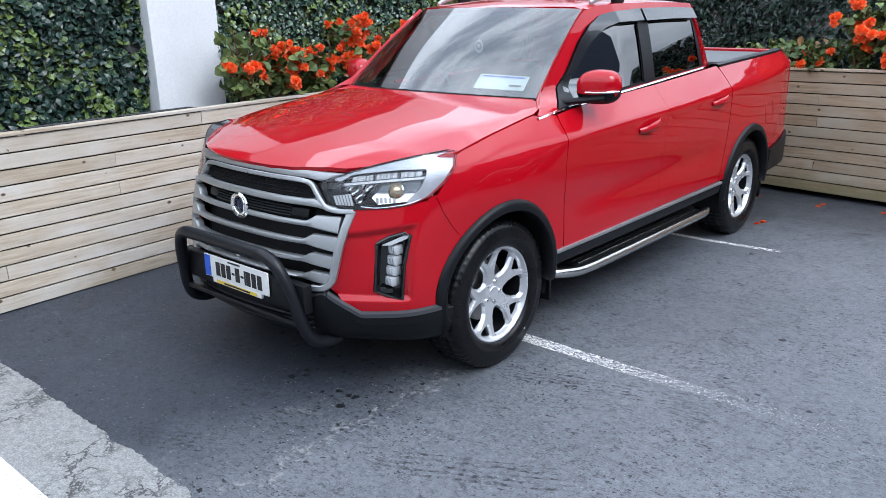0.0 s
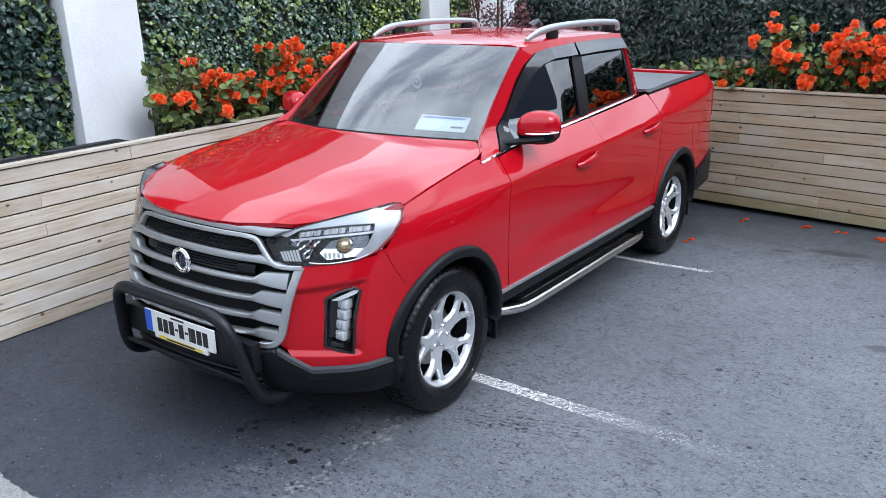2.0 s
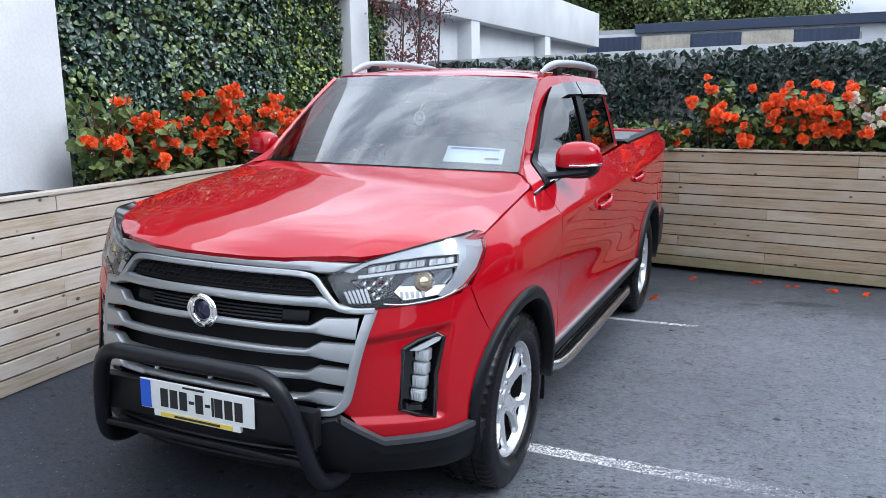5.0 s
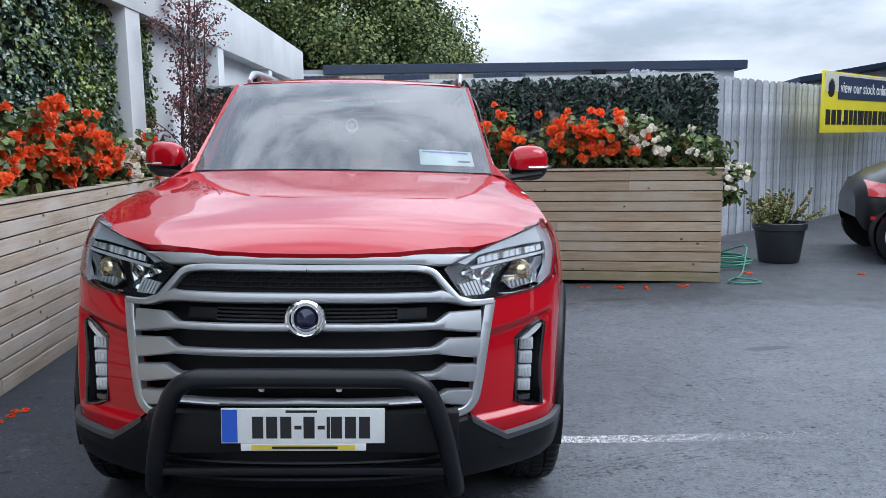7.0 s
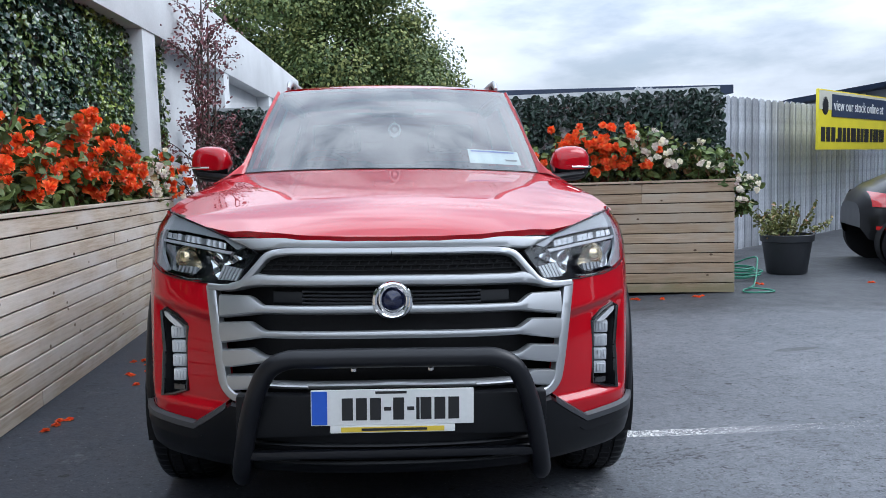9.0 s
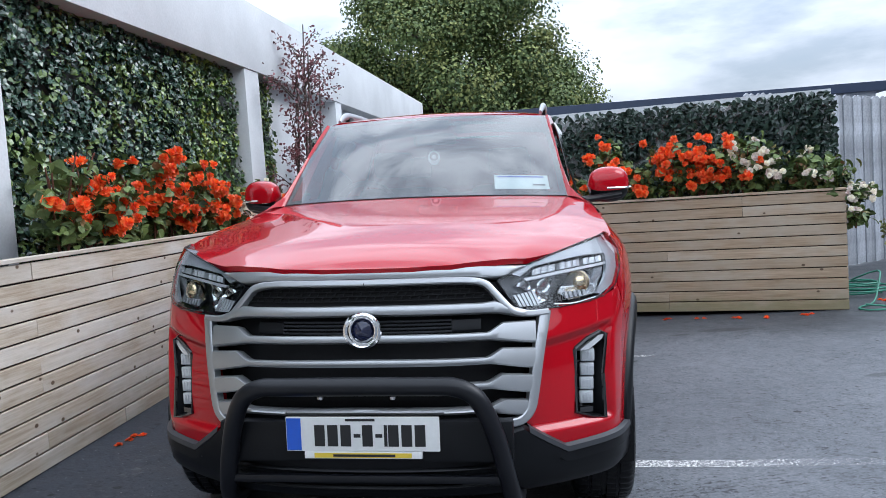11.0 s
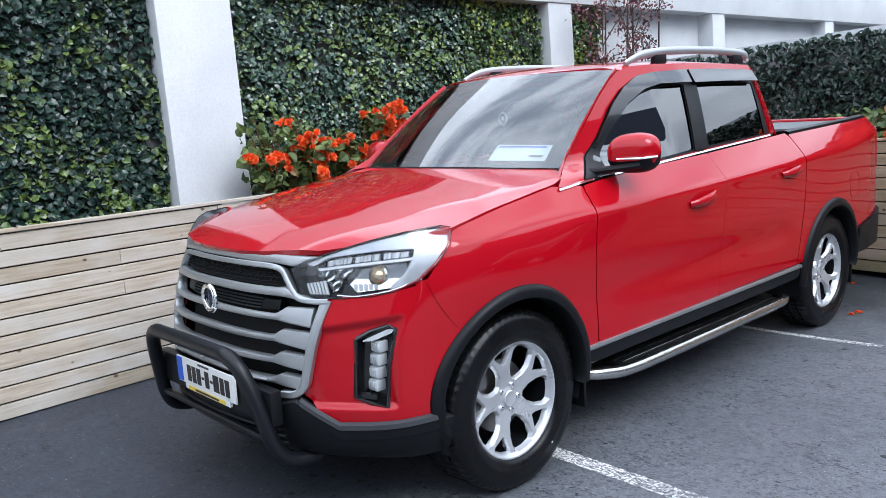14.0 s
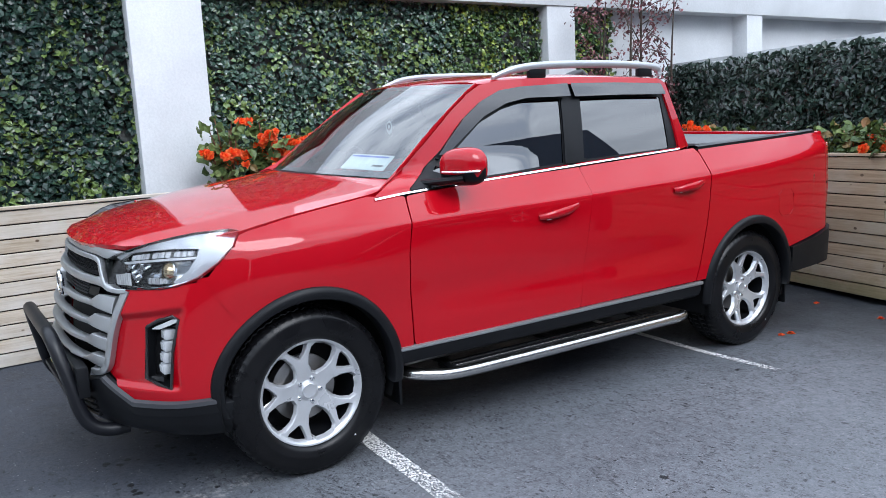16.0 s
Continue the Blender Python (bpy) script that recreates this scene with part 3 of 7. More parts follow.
def lathe_vf(profile, n=48, axis="x"):
    """A turned shape; profile: (along the axis, radius)."""
    V, F = [], []
    for a, r in profile:
        for k in range(n):
            t = 2 * math.pi * k / n
            c, s = r * math.cos(t), r * math.sin(t)
            V.append({"x": (a, c, s), "y": (c, a, s), "z": (c, s, a)}[axis])
    for i in range(len(profile) - 1):
        for k in range(n):
            F.append((i * n + k, i * n + (k + 1) % n, (i + 1) * n + (k + 1) % n, (i + 1) * n + k))
    return V, F


def inside(poly, x, y):
    P = np.asarray(poly, float)
    res = np.zeros(np.shape(x), bool)
    j = len(P) - 1
    for i in range(len(P)):
        xi, yi, xj, yj = *P[i], *P[j]
        hit = ((yi > y) != (yj > y)) & (x < (xj - xi) * (y - yi) / (yj - yi + 1e-12) + xi)
        res ^= hit
        j = i
    return res


def nearest(poly, x, y):
    P = np.asarray(poly, float)
    A, B = P, np.roll(P, -1, 0)
    d = B - A
    t = np.clip(((x - A[:, 0]) * d[:, 0] + (y - A[:, 1]) * d[:, 1]) / ((d ** 2).sum(1) + 1e-12), 0, 1)
    q = A + d * t[:, None]
    r = (q[:, 0] - x) ** 2 + (q[:, 1] - y) ** 2
    k = int(r.argmin())
    return q[k, 0], q[k, 1], float(r[k]) ** 0.5


def patch_vf(fn, keep, step, holes=(), thick=0.0, centre=(0, 2.4, 0.75)):
    """A sheet of the surface fn(u, v), cut to the outline keep, with holes, and a turned-in edge of that depth."""
    K = np.asarray(keep, float)
    (u0, v0), (u1, v1) = K.min(0), K.max(0)
    nu, nv = max(2, math.ceil((u1 - u0) / step)), max(2, math.ceil((v1 - v0) / step))
    U, Vv = np.linspace(u0, u1, nu + 1), np.linspace(v0, v1, nv + 1)
    cu, cv = np.meshgrid((U[:-1] + U[1:]) / 2, (Vv[:-1] + Vv[1:]) / 2, indexing="ij")
    mask = inside(keep, cu, cv)
    for h in holes:
        mask &= ~inside(h, cu, cv)
    pad = np.zeros((nu + 2, nv + 2), int)
    pad[1:-1, 1:-1] = mask
    cnt = pad[:-1, :-1] + pad[1:, :-1] + pad[:-1, 1:] + pad[1:, 1:]
    idx, V, par = {}, [], []
    for i, j in zip(*np.nonzero(cnt)):
        u, v = U[i], Vv[j]
        if cnt[i, j] < 4:
            best = min((nearest(q, u, v) for q in (keep, *holes)), key=lambda b: b[2])
            if best[2] < 1.6 * max((u1 - u0) / nu, (v1 - v0) / nv):
                u, v = best[:2]
        idx[i, j] = len(V)
        par.append((u, v))
        V.append(Vector(fn(u, v)))
    F = [(idx[i, j], idx[i + 1, j], idx[i + 1, j + 1], idx[i, j + 1]) for i, j in zip(*np.nonzero(mask))]
    tot, c = Vector(), Vector()
    for f in F:
        tot += (V[f[2]] - V[f[0]]).cross(V[f[3]] - V[f[1]])
        c += V[f[0]]
    if tot.dot(c / max(1, len(F)) - Vector(centre)) < 0:
        F = [tuple(reversed(f)) for f in F]
    if thick:
        N = [Vector() for _ in V]
        for f in F:
            w = (V[f[2]] - V[f[0]]).cross(V[f[3]] - V[f[1]])
            for k in f:
                N[k] += w
        E = {}
        for f in F:
            for k in range(4):
                e = (f[k], f[(k + 1) % 4])
                E[e] = E.get(e, 0) + 1
        low = {}
        for (a, b) in list(E):
            if (b, a) in E:
                continue
            for k in (a, b):
                if k not in low:
                    low[k] = len(V)
                    V.append(V[k] - (N[k].normalized() if N[k].length else Vector((0, 0, 1))) * thick)
            F.append((b, a, low[a], low[b]))
    return V, F


def grid_vf(fn, nu, nv):
    """A sheet from fn(u, v) over the unit square."""
    V = [Vector(fn(i / nu, j / nv)) for i in range(nu + 1) for j in range(nv + 1)]
    F = [(i * (nv + 1) + j, (i + 1) * (nv + 1) + j, (i + 1) * (nv + 1) + j + 1, i * (nv + 1) + j + 1) for i in range(nu) for j in range(nv)]
    return V, F


def leaves_vf(pos, nrm, size, rng, droop=0.5, width=0.45, fold=0.18):
    """Many folded leaves: places, facing directions and lengths."""
    pos, nrm, size = np.asarray(pos, float), np.asarray(nrm, float), np.asarray(size, float)
    k = len(pos)
    nrm = nrm + rng.normal(0, 0.45, (k, 3))
    nrm /= np.linalg.norm(nrm, axis=1)[:, None]
    down = np.stack([rng.normal(0, 0.7, k), rng.normal(0, 0.7, k), rng.normal(-droop, 0.6, k)], 1)
    t = down - nrm * (down * nrm).sum(1)[:, None]
    t /= np.linalg.norm(t, axis=1)[:, None] + 1e-9
    s = np.cross(nrm, t)
    L = size[:, None]
    w = L * width
    base, tip = pos - t * L * 0.5, pos + t * L * 0.5 - nrm * L * 0.12
    mid = pos + nrm * L * 0.03
    rows = [base]
    for u, k_ in ((-0.24, 0.82), (0.10, 0.95)):
        rows.append(pos + t * L * u + s * w * k_ + nrm * L * fold)
    rows.append(tip)
    for u, k_ in ((0.10, 0.95), (-0.24, 0.82)):
        rows.append(pos + t * L * u - s * w * k_ + nrm * L * fold)
    V = np.stack(rows + [mid], 1).reshape(-1, 3)
    o = np.arange(k)[:, None] * 7
    F = np.concatenate([o + np.array([[i, (i + 1) % 6, 6]]) for i in range(6)])
    return V, F


def stuff_object(name, V, F, material, parent=None, label="", kind="stuff"):
    me = bpy.data.meshes.new(name)
    me.from_pydata(np.asarray(V).tolist(), [], np.asarray(F).tolist())
    me.materials.append(material)
    ob = new(name, me)
    if parent:
        ob.parent = parent
    return tagged(ob, label, "", "", kind)


def ground_z(x, y):
    """The lie of the tarmac: a cross-fall under the car, then nearly level."""
    z = np.interp(x, [-30, -2.4, -1.9, -0.82, 0.82, 1.5, 2.46, 3.3, 5, 30], [0.10, 0.09, 0.072, 0.0233, -0.0233, -0.022, -0.002, 0.03, 0.04, 0.06])
    return float(z)


# ---- ground ----
def build_ground():
    xs = sorted(set([-300, -120, -50, -20, -8, -4] + [round(-3 + 0.15 * i, 3) for i in range(64)] + [8, 12, 20, 50, 120, 300]))
    ys = sorted(set([-300, -120, -50, -20, -8] + [-5 + 0.5 * i for i in range(30)] + [14, 20, 50, 120, 300]))
    V = [(x, y, ground_z(x, y)) for x in xs for y in ys]
    m = len(ys)
    F = [(i * m + j, (i + 1) * m + j, (i + 1) * m + j + 1, i * m + j + 1) for i in range(len(xs) - 1) for j in range(m - 1)]
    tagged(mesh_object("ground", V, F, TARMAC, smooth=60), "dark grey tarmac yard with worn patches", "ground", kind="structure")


build_ground()


def road_line(x0, y0, x1, y1, width, label):
    n = max(2, int((x1 - x0) / 0.1))
    V, F = [], []
    d = Vector((x1 - x0, y1 - y0, 0)).normalized()
    s = Vector((-d.y, d.x, 0)) * width / 2
    for i in range(n + 1):
        x, y = x0 + (x1 - x0) * i / n, y0 + (y1 - y0) * i / n
        for k in (-1, 1):
            px, py = x + s.x * k, y + s.y * k
            V.append((px, py, ground_z(px, py) + 0.004))
    F = [(2 * i, 2 * i + 2, 2 * i + 3, 2 * i + 1) for i in range(n)]
    tagged(mesh_object("bay_line", V, F, LINE, smooth=0), label, "road marking", kind="structure")


road_line(-0.9, 1.36, 2.50, 1.165, 0.095, "worn white parking bay line on tarmac")
road_line(-0.9, 3.69, 1.40, 3.655, 0.055, "faded thin white line on tarmac")
road_line(-4.5, -1.20, 0.62, -1.20, 0.14, "white bay line on old tarmac")

# ---- building along the planter ----
WALL_X = -2.42


def wall_x(y):
    return WALL_X + 0.020 * (y - 1.4)


def slab(name, x0, x1, y0, y1, z0, z1, material, b, label, category, along=True):
    V, F = box_vf(x0, x1, y0, y1, z0, z1, b)
    if along:
        V = [(p[0] + 0.020 * (p[1] - 1.4), p[1], p[2]) for p in V]
    return tagged(mesh_object(name, V, F, material), label, category, kind="structure")


slab("wall_west", -2.75, WALL_X - 0.10, -9, 15.2, -0.1, 2.9, WHITEWALL, 0.0, "white painted rendered wall", "wall")
slab("trim", -2.85, WALL_X + 0.125, -9, 15.3, 2.69, 3.38, WHITEWALL, 0.012, "deep white fascia band over the wall", "fascia")
slab("roof_west", -9, WALL_X - 0.02, -9, 15.28, 3.26, 3.36, GREYCLAD, 0.0, "flat grey roof behind the fascia", "roof")
for y0, y1 in ((1.03, 1.60), (5.13, 5.50), (8.30, 8.60), (11.6, 11.9), (-2.6, -2.1), (-6.2, -5.7)):
    slab("pillar", WALL_X - 0.15, WALL_X + 0.11, y0, y1, -0.05, 2.70, WHITEWALL, 0.01, "white rendered wall pillar", "pillar")


def hedge_panel(name, frame_fn, w, h, count, size, material, rng, label, backing=True, depth=0.07, width=0.45):
    """A panel of artificial hedge: backing and leaves. frame_fn(a, b, d): place at a along, b up, d out."""
    root = empty(name, pose(0, 0, 0), label, "hedge")
    if backing:
        c = [frame_fn(a, b, d) for d in (-0.02, 0.0) for a, b in ((0, 0), (w, 0), (w, h), (0, h))]
        mesh_object("backing", c, [(0, 1, 2, 3), (4, 7, 6, 5), (0, 4, 5, 1), (1, 5, 6, 2), (2, 6, 7, 3), (3, 7, 4, 0)], BACKING, root, "dark green mesh backing", smooth=0)
    a, b = rng.uniform(-0.03, w + 0.03, count * 2), rng.uniform(-0.02, h + 0.02, count * 2)
    bare = np.sin(a * 4.1 + 2.0 * np.sin(b * 2.7 + 1.0)) * np.sin(b * 4.9 + 1.7 * np.sin(a * 1.9)) + 0.35 * np.sin(a * 17 + b * 9) * np.sin(b * 19 - a * 5)
    keep_ = rng.uniform(0, 1, count * 2) > np.clip(0.24 + 0.36 * bare, 0.04, 0.62)
    a, b = a[keep_][:count], b[keep_][:count]
    count = len(a)
    lump = 0.5 + 0.5 * np.sin(a * 7.3 + 1.3 * np.sin(b * 5.1)) * np.sin(b * 8.7 + a * 2.1)
    d = rng.uniform(0.005, depth, count) * (0.5 + 0.8 * lump)
    P = np.array([frame_fn(*q) for q in zip(a, b, d)])
    o = np.array(frame_fn(0, 0, 1)) - np.array(frame_fn(0, 0, 0))
    N = np.tile(o + np.array([0, 0, 0.55]), (count, 1))
    V, F = leaves_vf(P, N, rng.uniform(0.7, 1.25, count) * size, rng, 0.5, width)
    stuff_object("foliage", V, F, material, root, "overlapping glossy leaves")
    return root


rng = np.random.default_rng(4)


def west(y0, z0):
    return lambda a, b, d: (wall_x(y0 + a) - 0.06 + d, y0 + a, z0 + b)


hedge_panel("hedge_panel", west(-2.1, 0.98), 3.17, 1.70, 9800, 0.062, HEDGE_DEEP, rng, "dark green artificial laurel hedge panel on the white wall")
hedge_panel("hedge_panel", west(1.62, 0.98), 2.46, 1.70, 8800, 0.052, HEDGE, rng, "dark green artificial laurel hedge panel beside the pillar")
hedge_panel("hedge_panel", west(4.06, 0.98), 1.05, 1.70, 3600, 0.046, HEDGE_GREEN, rng, "brighter green artificial box hedge panel")
hedge_panel("hedge_panel", west(5.52, 0.9), 0.62, 1.75, 1500, 0.05, HEDGE_GREEN, rng, "green hedge panel behind the maroon maple")
hedge_panel("hedge_panel", west(-5.6, 0.98), 2.9, 1.70, 2500, 0.07, HEDGE, rng, "dark green artificial hedge panel on the white wall")

# ---- wall and hedge across the back ----
BACK0, BACKS = 5.80, -0.21


def back_y(x):
    return BACK0 + BACKS * x


DIRB = Vector((1, BACKS, 0)).normalized()
OUTB = Vector((BACKS, -1, 0)).normalized()


def back_at(a, b, d, off):
    """Along the back from x = -2.3, up, and out towards the car; off: how far behind the planter's face."""
    p = Vector((-2.3, back_y(-2.3), 0)) + DIRB * a + OUTB * (d - off)
    return (p.x, p.y, b)


def back_slab(name, a0, a1, z0, z1, o0, o1, material, label, category):
    c = [back_at(a, z, 0, o) for o in (o1, o0) for a, z in ((a0, z0), (a1, z0), (a1, z1), (a0, z1))]
    return tagged(mesh_object(name, c, [(0, 1, 2, 3), (4, 7, 6, 5), (0, 4, 5, 1), (1, 5, 6, 2), (2, 6, 7, 3), (3, 7, 4, 0)], material, smooth=0), label, category, kind="structure")


back_slab("wall_north", 0.0, 5.72, -0.1, 2.09, 0.60, 0.72, WHITEWALL, "low white wall behind the back planter", "wall")
IVY = hedge_panel("ivy_screen", lambda a, b, d: back_at(a + 0.05, b + 0.95, d, 0.57), 5.66, 1.08, 8200, 0.078, HEDGE_DARK, rng, "dark ivy screen on white lattice over the back wall", backing=False, depth=0.10, width=0.27)


def lattice():
    V, F = [], []
    for sgn in (1, -1):
        for i in range(76):
            a0 = -0.9 + i * 0.09
            b0, b1 = (1.0, 2.05) if sgn > 0 else (2.05, 1.0)
            a1 = a0 + 1.05
            lo, hi = max(a0, 0.02), min(a1, 5.70)
            if hi - lo < 0.05:
                continue
            z0, z1 = (b0 + (b1 - b0) * (q - a0) / 1.05 for q in (lo, hi))
            vf = tube_vf([back_at(lo, z0, 0, 0.575), back_at(hi, z1, 0, 0.575)], 0.006, 4)
            k = len(V)
            V += vf[0]
            F += [tuple(q + k for q in f) for f in vf[1]]
    tagged(mesh_object("trellis", V, F, LATTICE, IVY, "white diamond trellis behind the ivy", smooth=0), kind="stuff")


lattice()

# ---- timber planters ----
TOP = 1.12


def board_mesh(length, h, t, rng_, name, timber=None):
    """A planed board with eased, slightly uneven edges, along local x."""
    n = 8
    V, F = [], []
    prof = [(-t / 2, 0.003), (-t / 2 + 0.004, 0), (t / 2 - 0.004, 0), (t / 2, 0.004), (t / 2, h - 0.006), (t / 2 - 0.006, h), (-t / 2 + 0.004, h), (-t / 2, h - 0.003)]
    for i in range(n + 1):
        x = length * i / n
        wob = 0.0012 * math.sin(i * 2.1 + rng_ * 9)
        for y, z in prof:
            V.append((x, y + wob, z))
    k = len(prof)
    for i in range(n):
        for j in range(k):
            F.append((i * k + j, i * k + (j + 1) % k, (i + 1) * k + (j + 1) % k, (i + 1) * k + j))
    F.append(tuple(range(k)))
    F.append(tuple(reversed([n * k + j for j in range(k)])))
    me = bpy.data.meshes.new(name)
    me.from_pydata(V, [], F)
    me.materials.append(timber or WOOD)
    return me


def planter(name, start, along, length, base, top, label, courses=10, ends=(), timber=None):
    """A long box of horizontal boards; along: unit direction of the face; boards face to its right-hand side."""
    root = empty(name, pose(*start, 0), label, "planter")
    ang = math.atan2(along.y, along.x)
    h = (top - base) / courses
    rr = random.Random(len(name) + int(length * 10))
    for c in range(courses):
        z = base + c * h
        cuts = [0.0]
        first = rr.choice((1.1, 1.9, 2.6, 3.4))
        while cuts[-1] < length - 0.7:
            cuts.append(min(length, cuts[-1] + (first if len(cuts) == 1 else 3.0)))
        cuts[-1] = length
        for a, b in zip(cuts[:-1], cuts[1:]):
            ob = new("board", board_mesh(b - a - 0.003, h - 0.009, 0.028, rr.random(), "board", timber))
            ob.parent = root
            ob.matrix_basis = Matrix.Rotation(ang, 4, "Z") @ pose(a, rr.uniform(-0.0015, 0.0015), z)
    m = Matrix.Rotation(ang, 4, "Z")
    inner = 0.46
    back = new("back_board", board_mesh(length, top - base - 0.05, 0.03, 0.3, "back_board", timber))
    back.parent, back.matrix_basis = root, m @ pose(0, inner, base)
    for a in ends:
        for c in range(courses):
            ob = new("end_board", board_mesh(inner + 0.01, h - 0.009, 0.028, rr.random(), "end_board", timber))
            ob.parent, ob.matrix_basis = root, m @ pose(a, 0.012, base + c * h, 0, 0, 90)
    cap = new("cap_board", board_mesh(length, 0.022, 0.075, 0.6, "cap_board", timber))
    cap.parent, cap.matrix_basis = root, m @ pose(0, 0.012, top)
    dark = box_vf(0.01, length - 0.01, 0.02, 0.05, base + 0.0, top - 0.02)
    ob = mesh_object("liner", dark[0], dark[1], SOIL, root, "black planter liner", smooth=0)
    ob.matrix_basis = m
    V, F = grid_vf(lambda u, v: (u * length, 0.02 + v * (inner - 0.02), top - 0.09 + 0.02 * math.sin(u * 40) * math.sin(v * 9)), int(length * 12), 6)
    ob = mesh_object("soil", V, F, SOIL, root, "dark potting soil", smooth=60)
    ob.matrix_basis = m
    return root


planter("timber_planter", (-1.684, -3.0, 0), Vector((-0.052, 1, 0)).normalized(), 8.36, 0.075, TOP, "long planter of weathered softwood boards under the hedge wall", 11)
planter("timber_planter", (-1.55, back_y(-1.55), 0), DIRB, 4.98, 0.03, TOP - 0.0, "planter of pale softwood boards with green algae at its foot", 11, ends=(4.98 - 0.014,), timber=WOODB)

def trough(y, turn):
    """An open plastic window-box with a rolled rim."""
    root = empty("plant_trough", pose(-2.14 - .052 * y, y, TOP - .135, 0, 0, 93 + turn), "empty black plastic trough standing in the timber planter", "trough", "black troughs in the planter")
    outer, inner = ((-.29, -.085), (.29, .085)), ((-.275, -.07), (.275, .07))

    def loop(box, z, k=1.0):
        (x0, y0), (x1, y1) = box
        return [(x0 * k, y0 * k, z), (x1 * k, y0 * k, z), (x1 * k, y1 * k, z), (x0 * k, y1 * k, z)]
    V = loop(outer, 0, .9) + loop(outer, .125) + loop(inner, .125) + loop(inner, .02, .92)
    F = [(3, 2, 1, 0), (12, 13, 14, 15)] + [(4 * r + i, 4 * r + (i + 1) % 4, 4 * r + 4 + (i + 1) % 4, 4 * r + 4 + i) for r in range(3) for i in range(4)]
    mesh_object("tub", V, F, POTM, root, smooth=0)
    rim = [(x, y_, .125) for x, y_ in ((-.29, -.085), (.29, -.085), (.29, .085), (-.29, .085), (-.29, -.085))]
    mesh_object("rim", *tube_vf(rim, .009, 8), POTM, root)


for y, turn in ((-1.05, 2), (-.40, -3), (.28, 1), (.95, -2)):
    trough(y, turn)

# ---- the pickup ----
CAR = empty("pickup_truck", SLOPE, "red double-cab pickup with bull bar, parked on tarmac", "pickup truck")


def sstep(a, b, x):
    t = min(1.0, max(0.0, (x - a) / (b - a)))
    return t * t * (3 - 2 * t)


# half of the plan at bumper height, from the front centre to the tail
PLAN = [(0, .020), (.15, .025), (.30, .042), (.45, .080), (.55, .125), (.63, .170), (.70, .215), (.76, .258), (.81, .300), (.85, .350), (.88, .42), (.905, .51),
        (.928, .63), (.945, .78), (.955, .95), (.962, 1.3), (.965, 2.0), (.966, 3.0), (.965, 3.8), (.960, 4.3), (.945, 4.65), (.915, 4.88), (.87, 4.97), (.78, 5.02), (.5, 5.06), (0, 5.08)]
_sm = spline([(x, y, 0) for x, y in PLAN], 60)
PX, PY = np.array([p.x for p in _sm]), np.array([p.y for p in _sm])
cut = int(PX.argmax())
PQ = np.concatenate([[0], np.cumsum(np.hypot(np.diff(PX), np.diff(PY)))])


def qx(x):
    """The way along the plan at which the front reaches this half width."""
    return float(np.interp(x, PX[:cut], PQ[:cut]))


def qy(y):
    return float(np.interp(y, PY, PQ))


def smooth(xs, ys):
    """A smooth curve through these values."""
    P = spline([(x, y, 0) for x, y in zip(xs, ys)], 48)
    X, Y = np.array([q.x for q in P]), np.array([q.y for q in P])
    return lambda x: float(np.interp(x, X, Y))


lean = smooth([.25, .35, .45, .55, .70, .80, .90, 1.0, 1.08, 1.14], [.07, .03, .01, 0, .012, .032, .066, .10, .13, .155])


crease = smooth([.4, .62, 1.0, 1.45, 2.5, 3.5, 4.3, 4.95], [1.06, 1.075, 1.085, 1.10, 1.125, 1.16, 1.20, 1.28])


def surf(q, z):
    """The body's skin: q along the plan, z up."""
    x0, y0 = float(np.interp(q, PQ, PX)), float(np.interp(q, PQ, PY))
    y = y0 + lean(z) * (1 - sstep(.35, .95, y0)) if y0 < 1 else y0
    t = z - crease(y)
    ins = 0.5 * 0.86 * (t + math.sqrt(t * t + (0.040 - 0.026 * sstep(1.0, 1.5, y)) ** 2)) * sstep(.30, .75, y) - .004 * math.exp(-(t / .02) ** 2) * sstep(1.3, 1.6, y) * (1 - sstep(3.3, 3.6, y))
    low = max(0.0, .62 - z)
    ins += .25 * low * low * sstep(.5, 1.0, y)
    ins += .010 * math.exp(-((z - .74) / .09) ** 2) * sstep(1.3, 1.7, y) * (1 - sstep(3.2, 3.5, y))
    # swollen haunches over the wheels
    for c, bulge, zc, zw in ((.92, .020, .92, .15), (3.98, .012, .85, .20)):
        ins -= bulge * math.exp(-(((y - c) / .5) ** 2 + ((z - zc) / zw) ** 2))
    if y > 4.7:
        y -= .05 * max(0, z - .75)
    return Vector((max(0.0, x0 - ins), y, z))


def surf_out(q, z, d):
    e = 0.006
    n = (surf(q + e, z) - surf(q - e, z)).cross(surf(q, z + e) - surf(q, z - e))
    n.normalize()
    if n.dot(surf(q, z) - Vector((0, 2.4, .7))) < 0:
        n = -n
    return surf(q, z) + n * d


def both(name, vf, material, label="", parent=CAR):
    a = mesh_object(name, *vf, material, parent, label)
    b = mesh_object(name, *mirrored(vf), material, parent, label)
    return a, b


def arch_circle(c, r, n=44):
    return [(qy(c + r * math.cos(2 * math.pi * k / n)), .42 + r * math.sin(2 * math.pi * k / n)) for k in range(n)]


AF, AR = .905, 3.985
ARCH_F, ARCH_R = arch_circle(AF, .432), arch_circle(AR, .432)

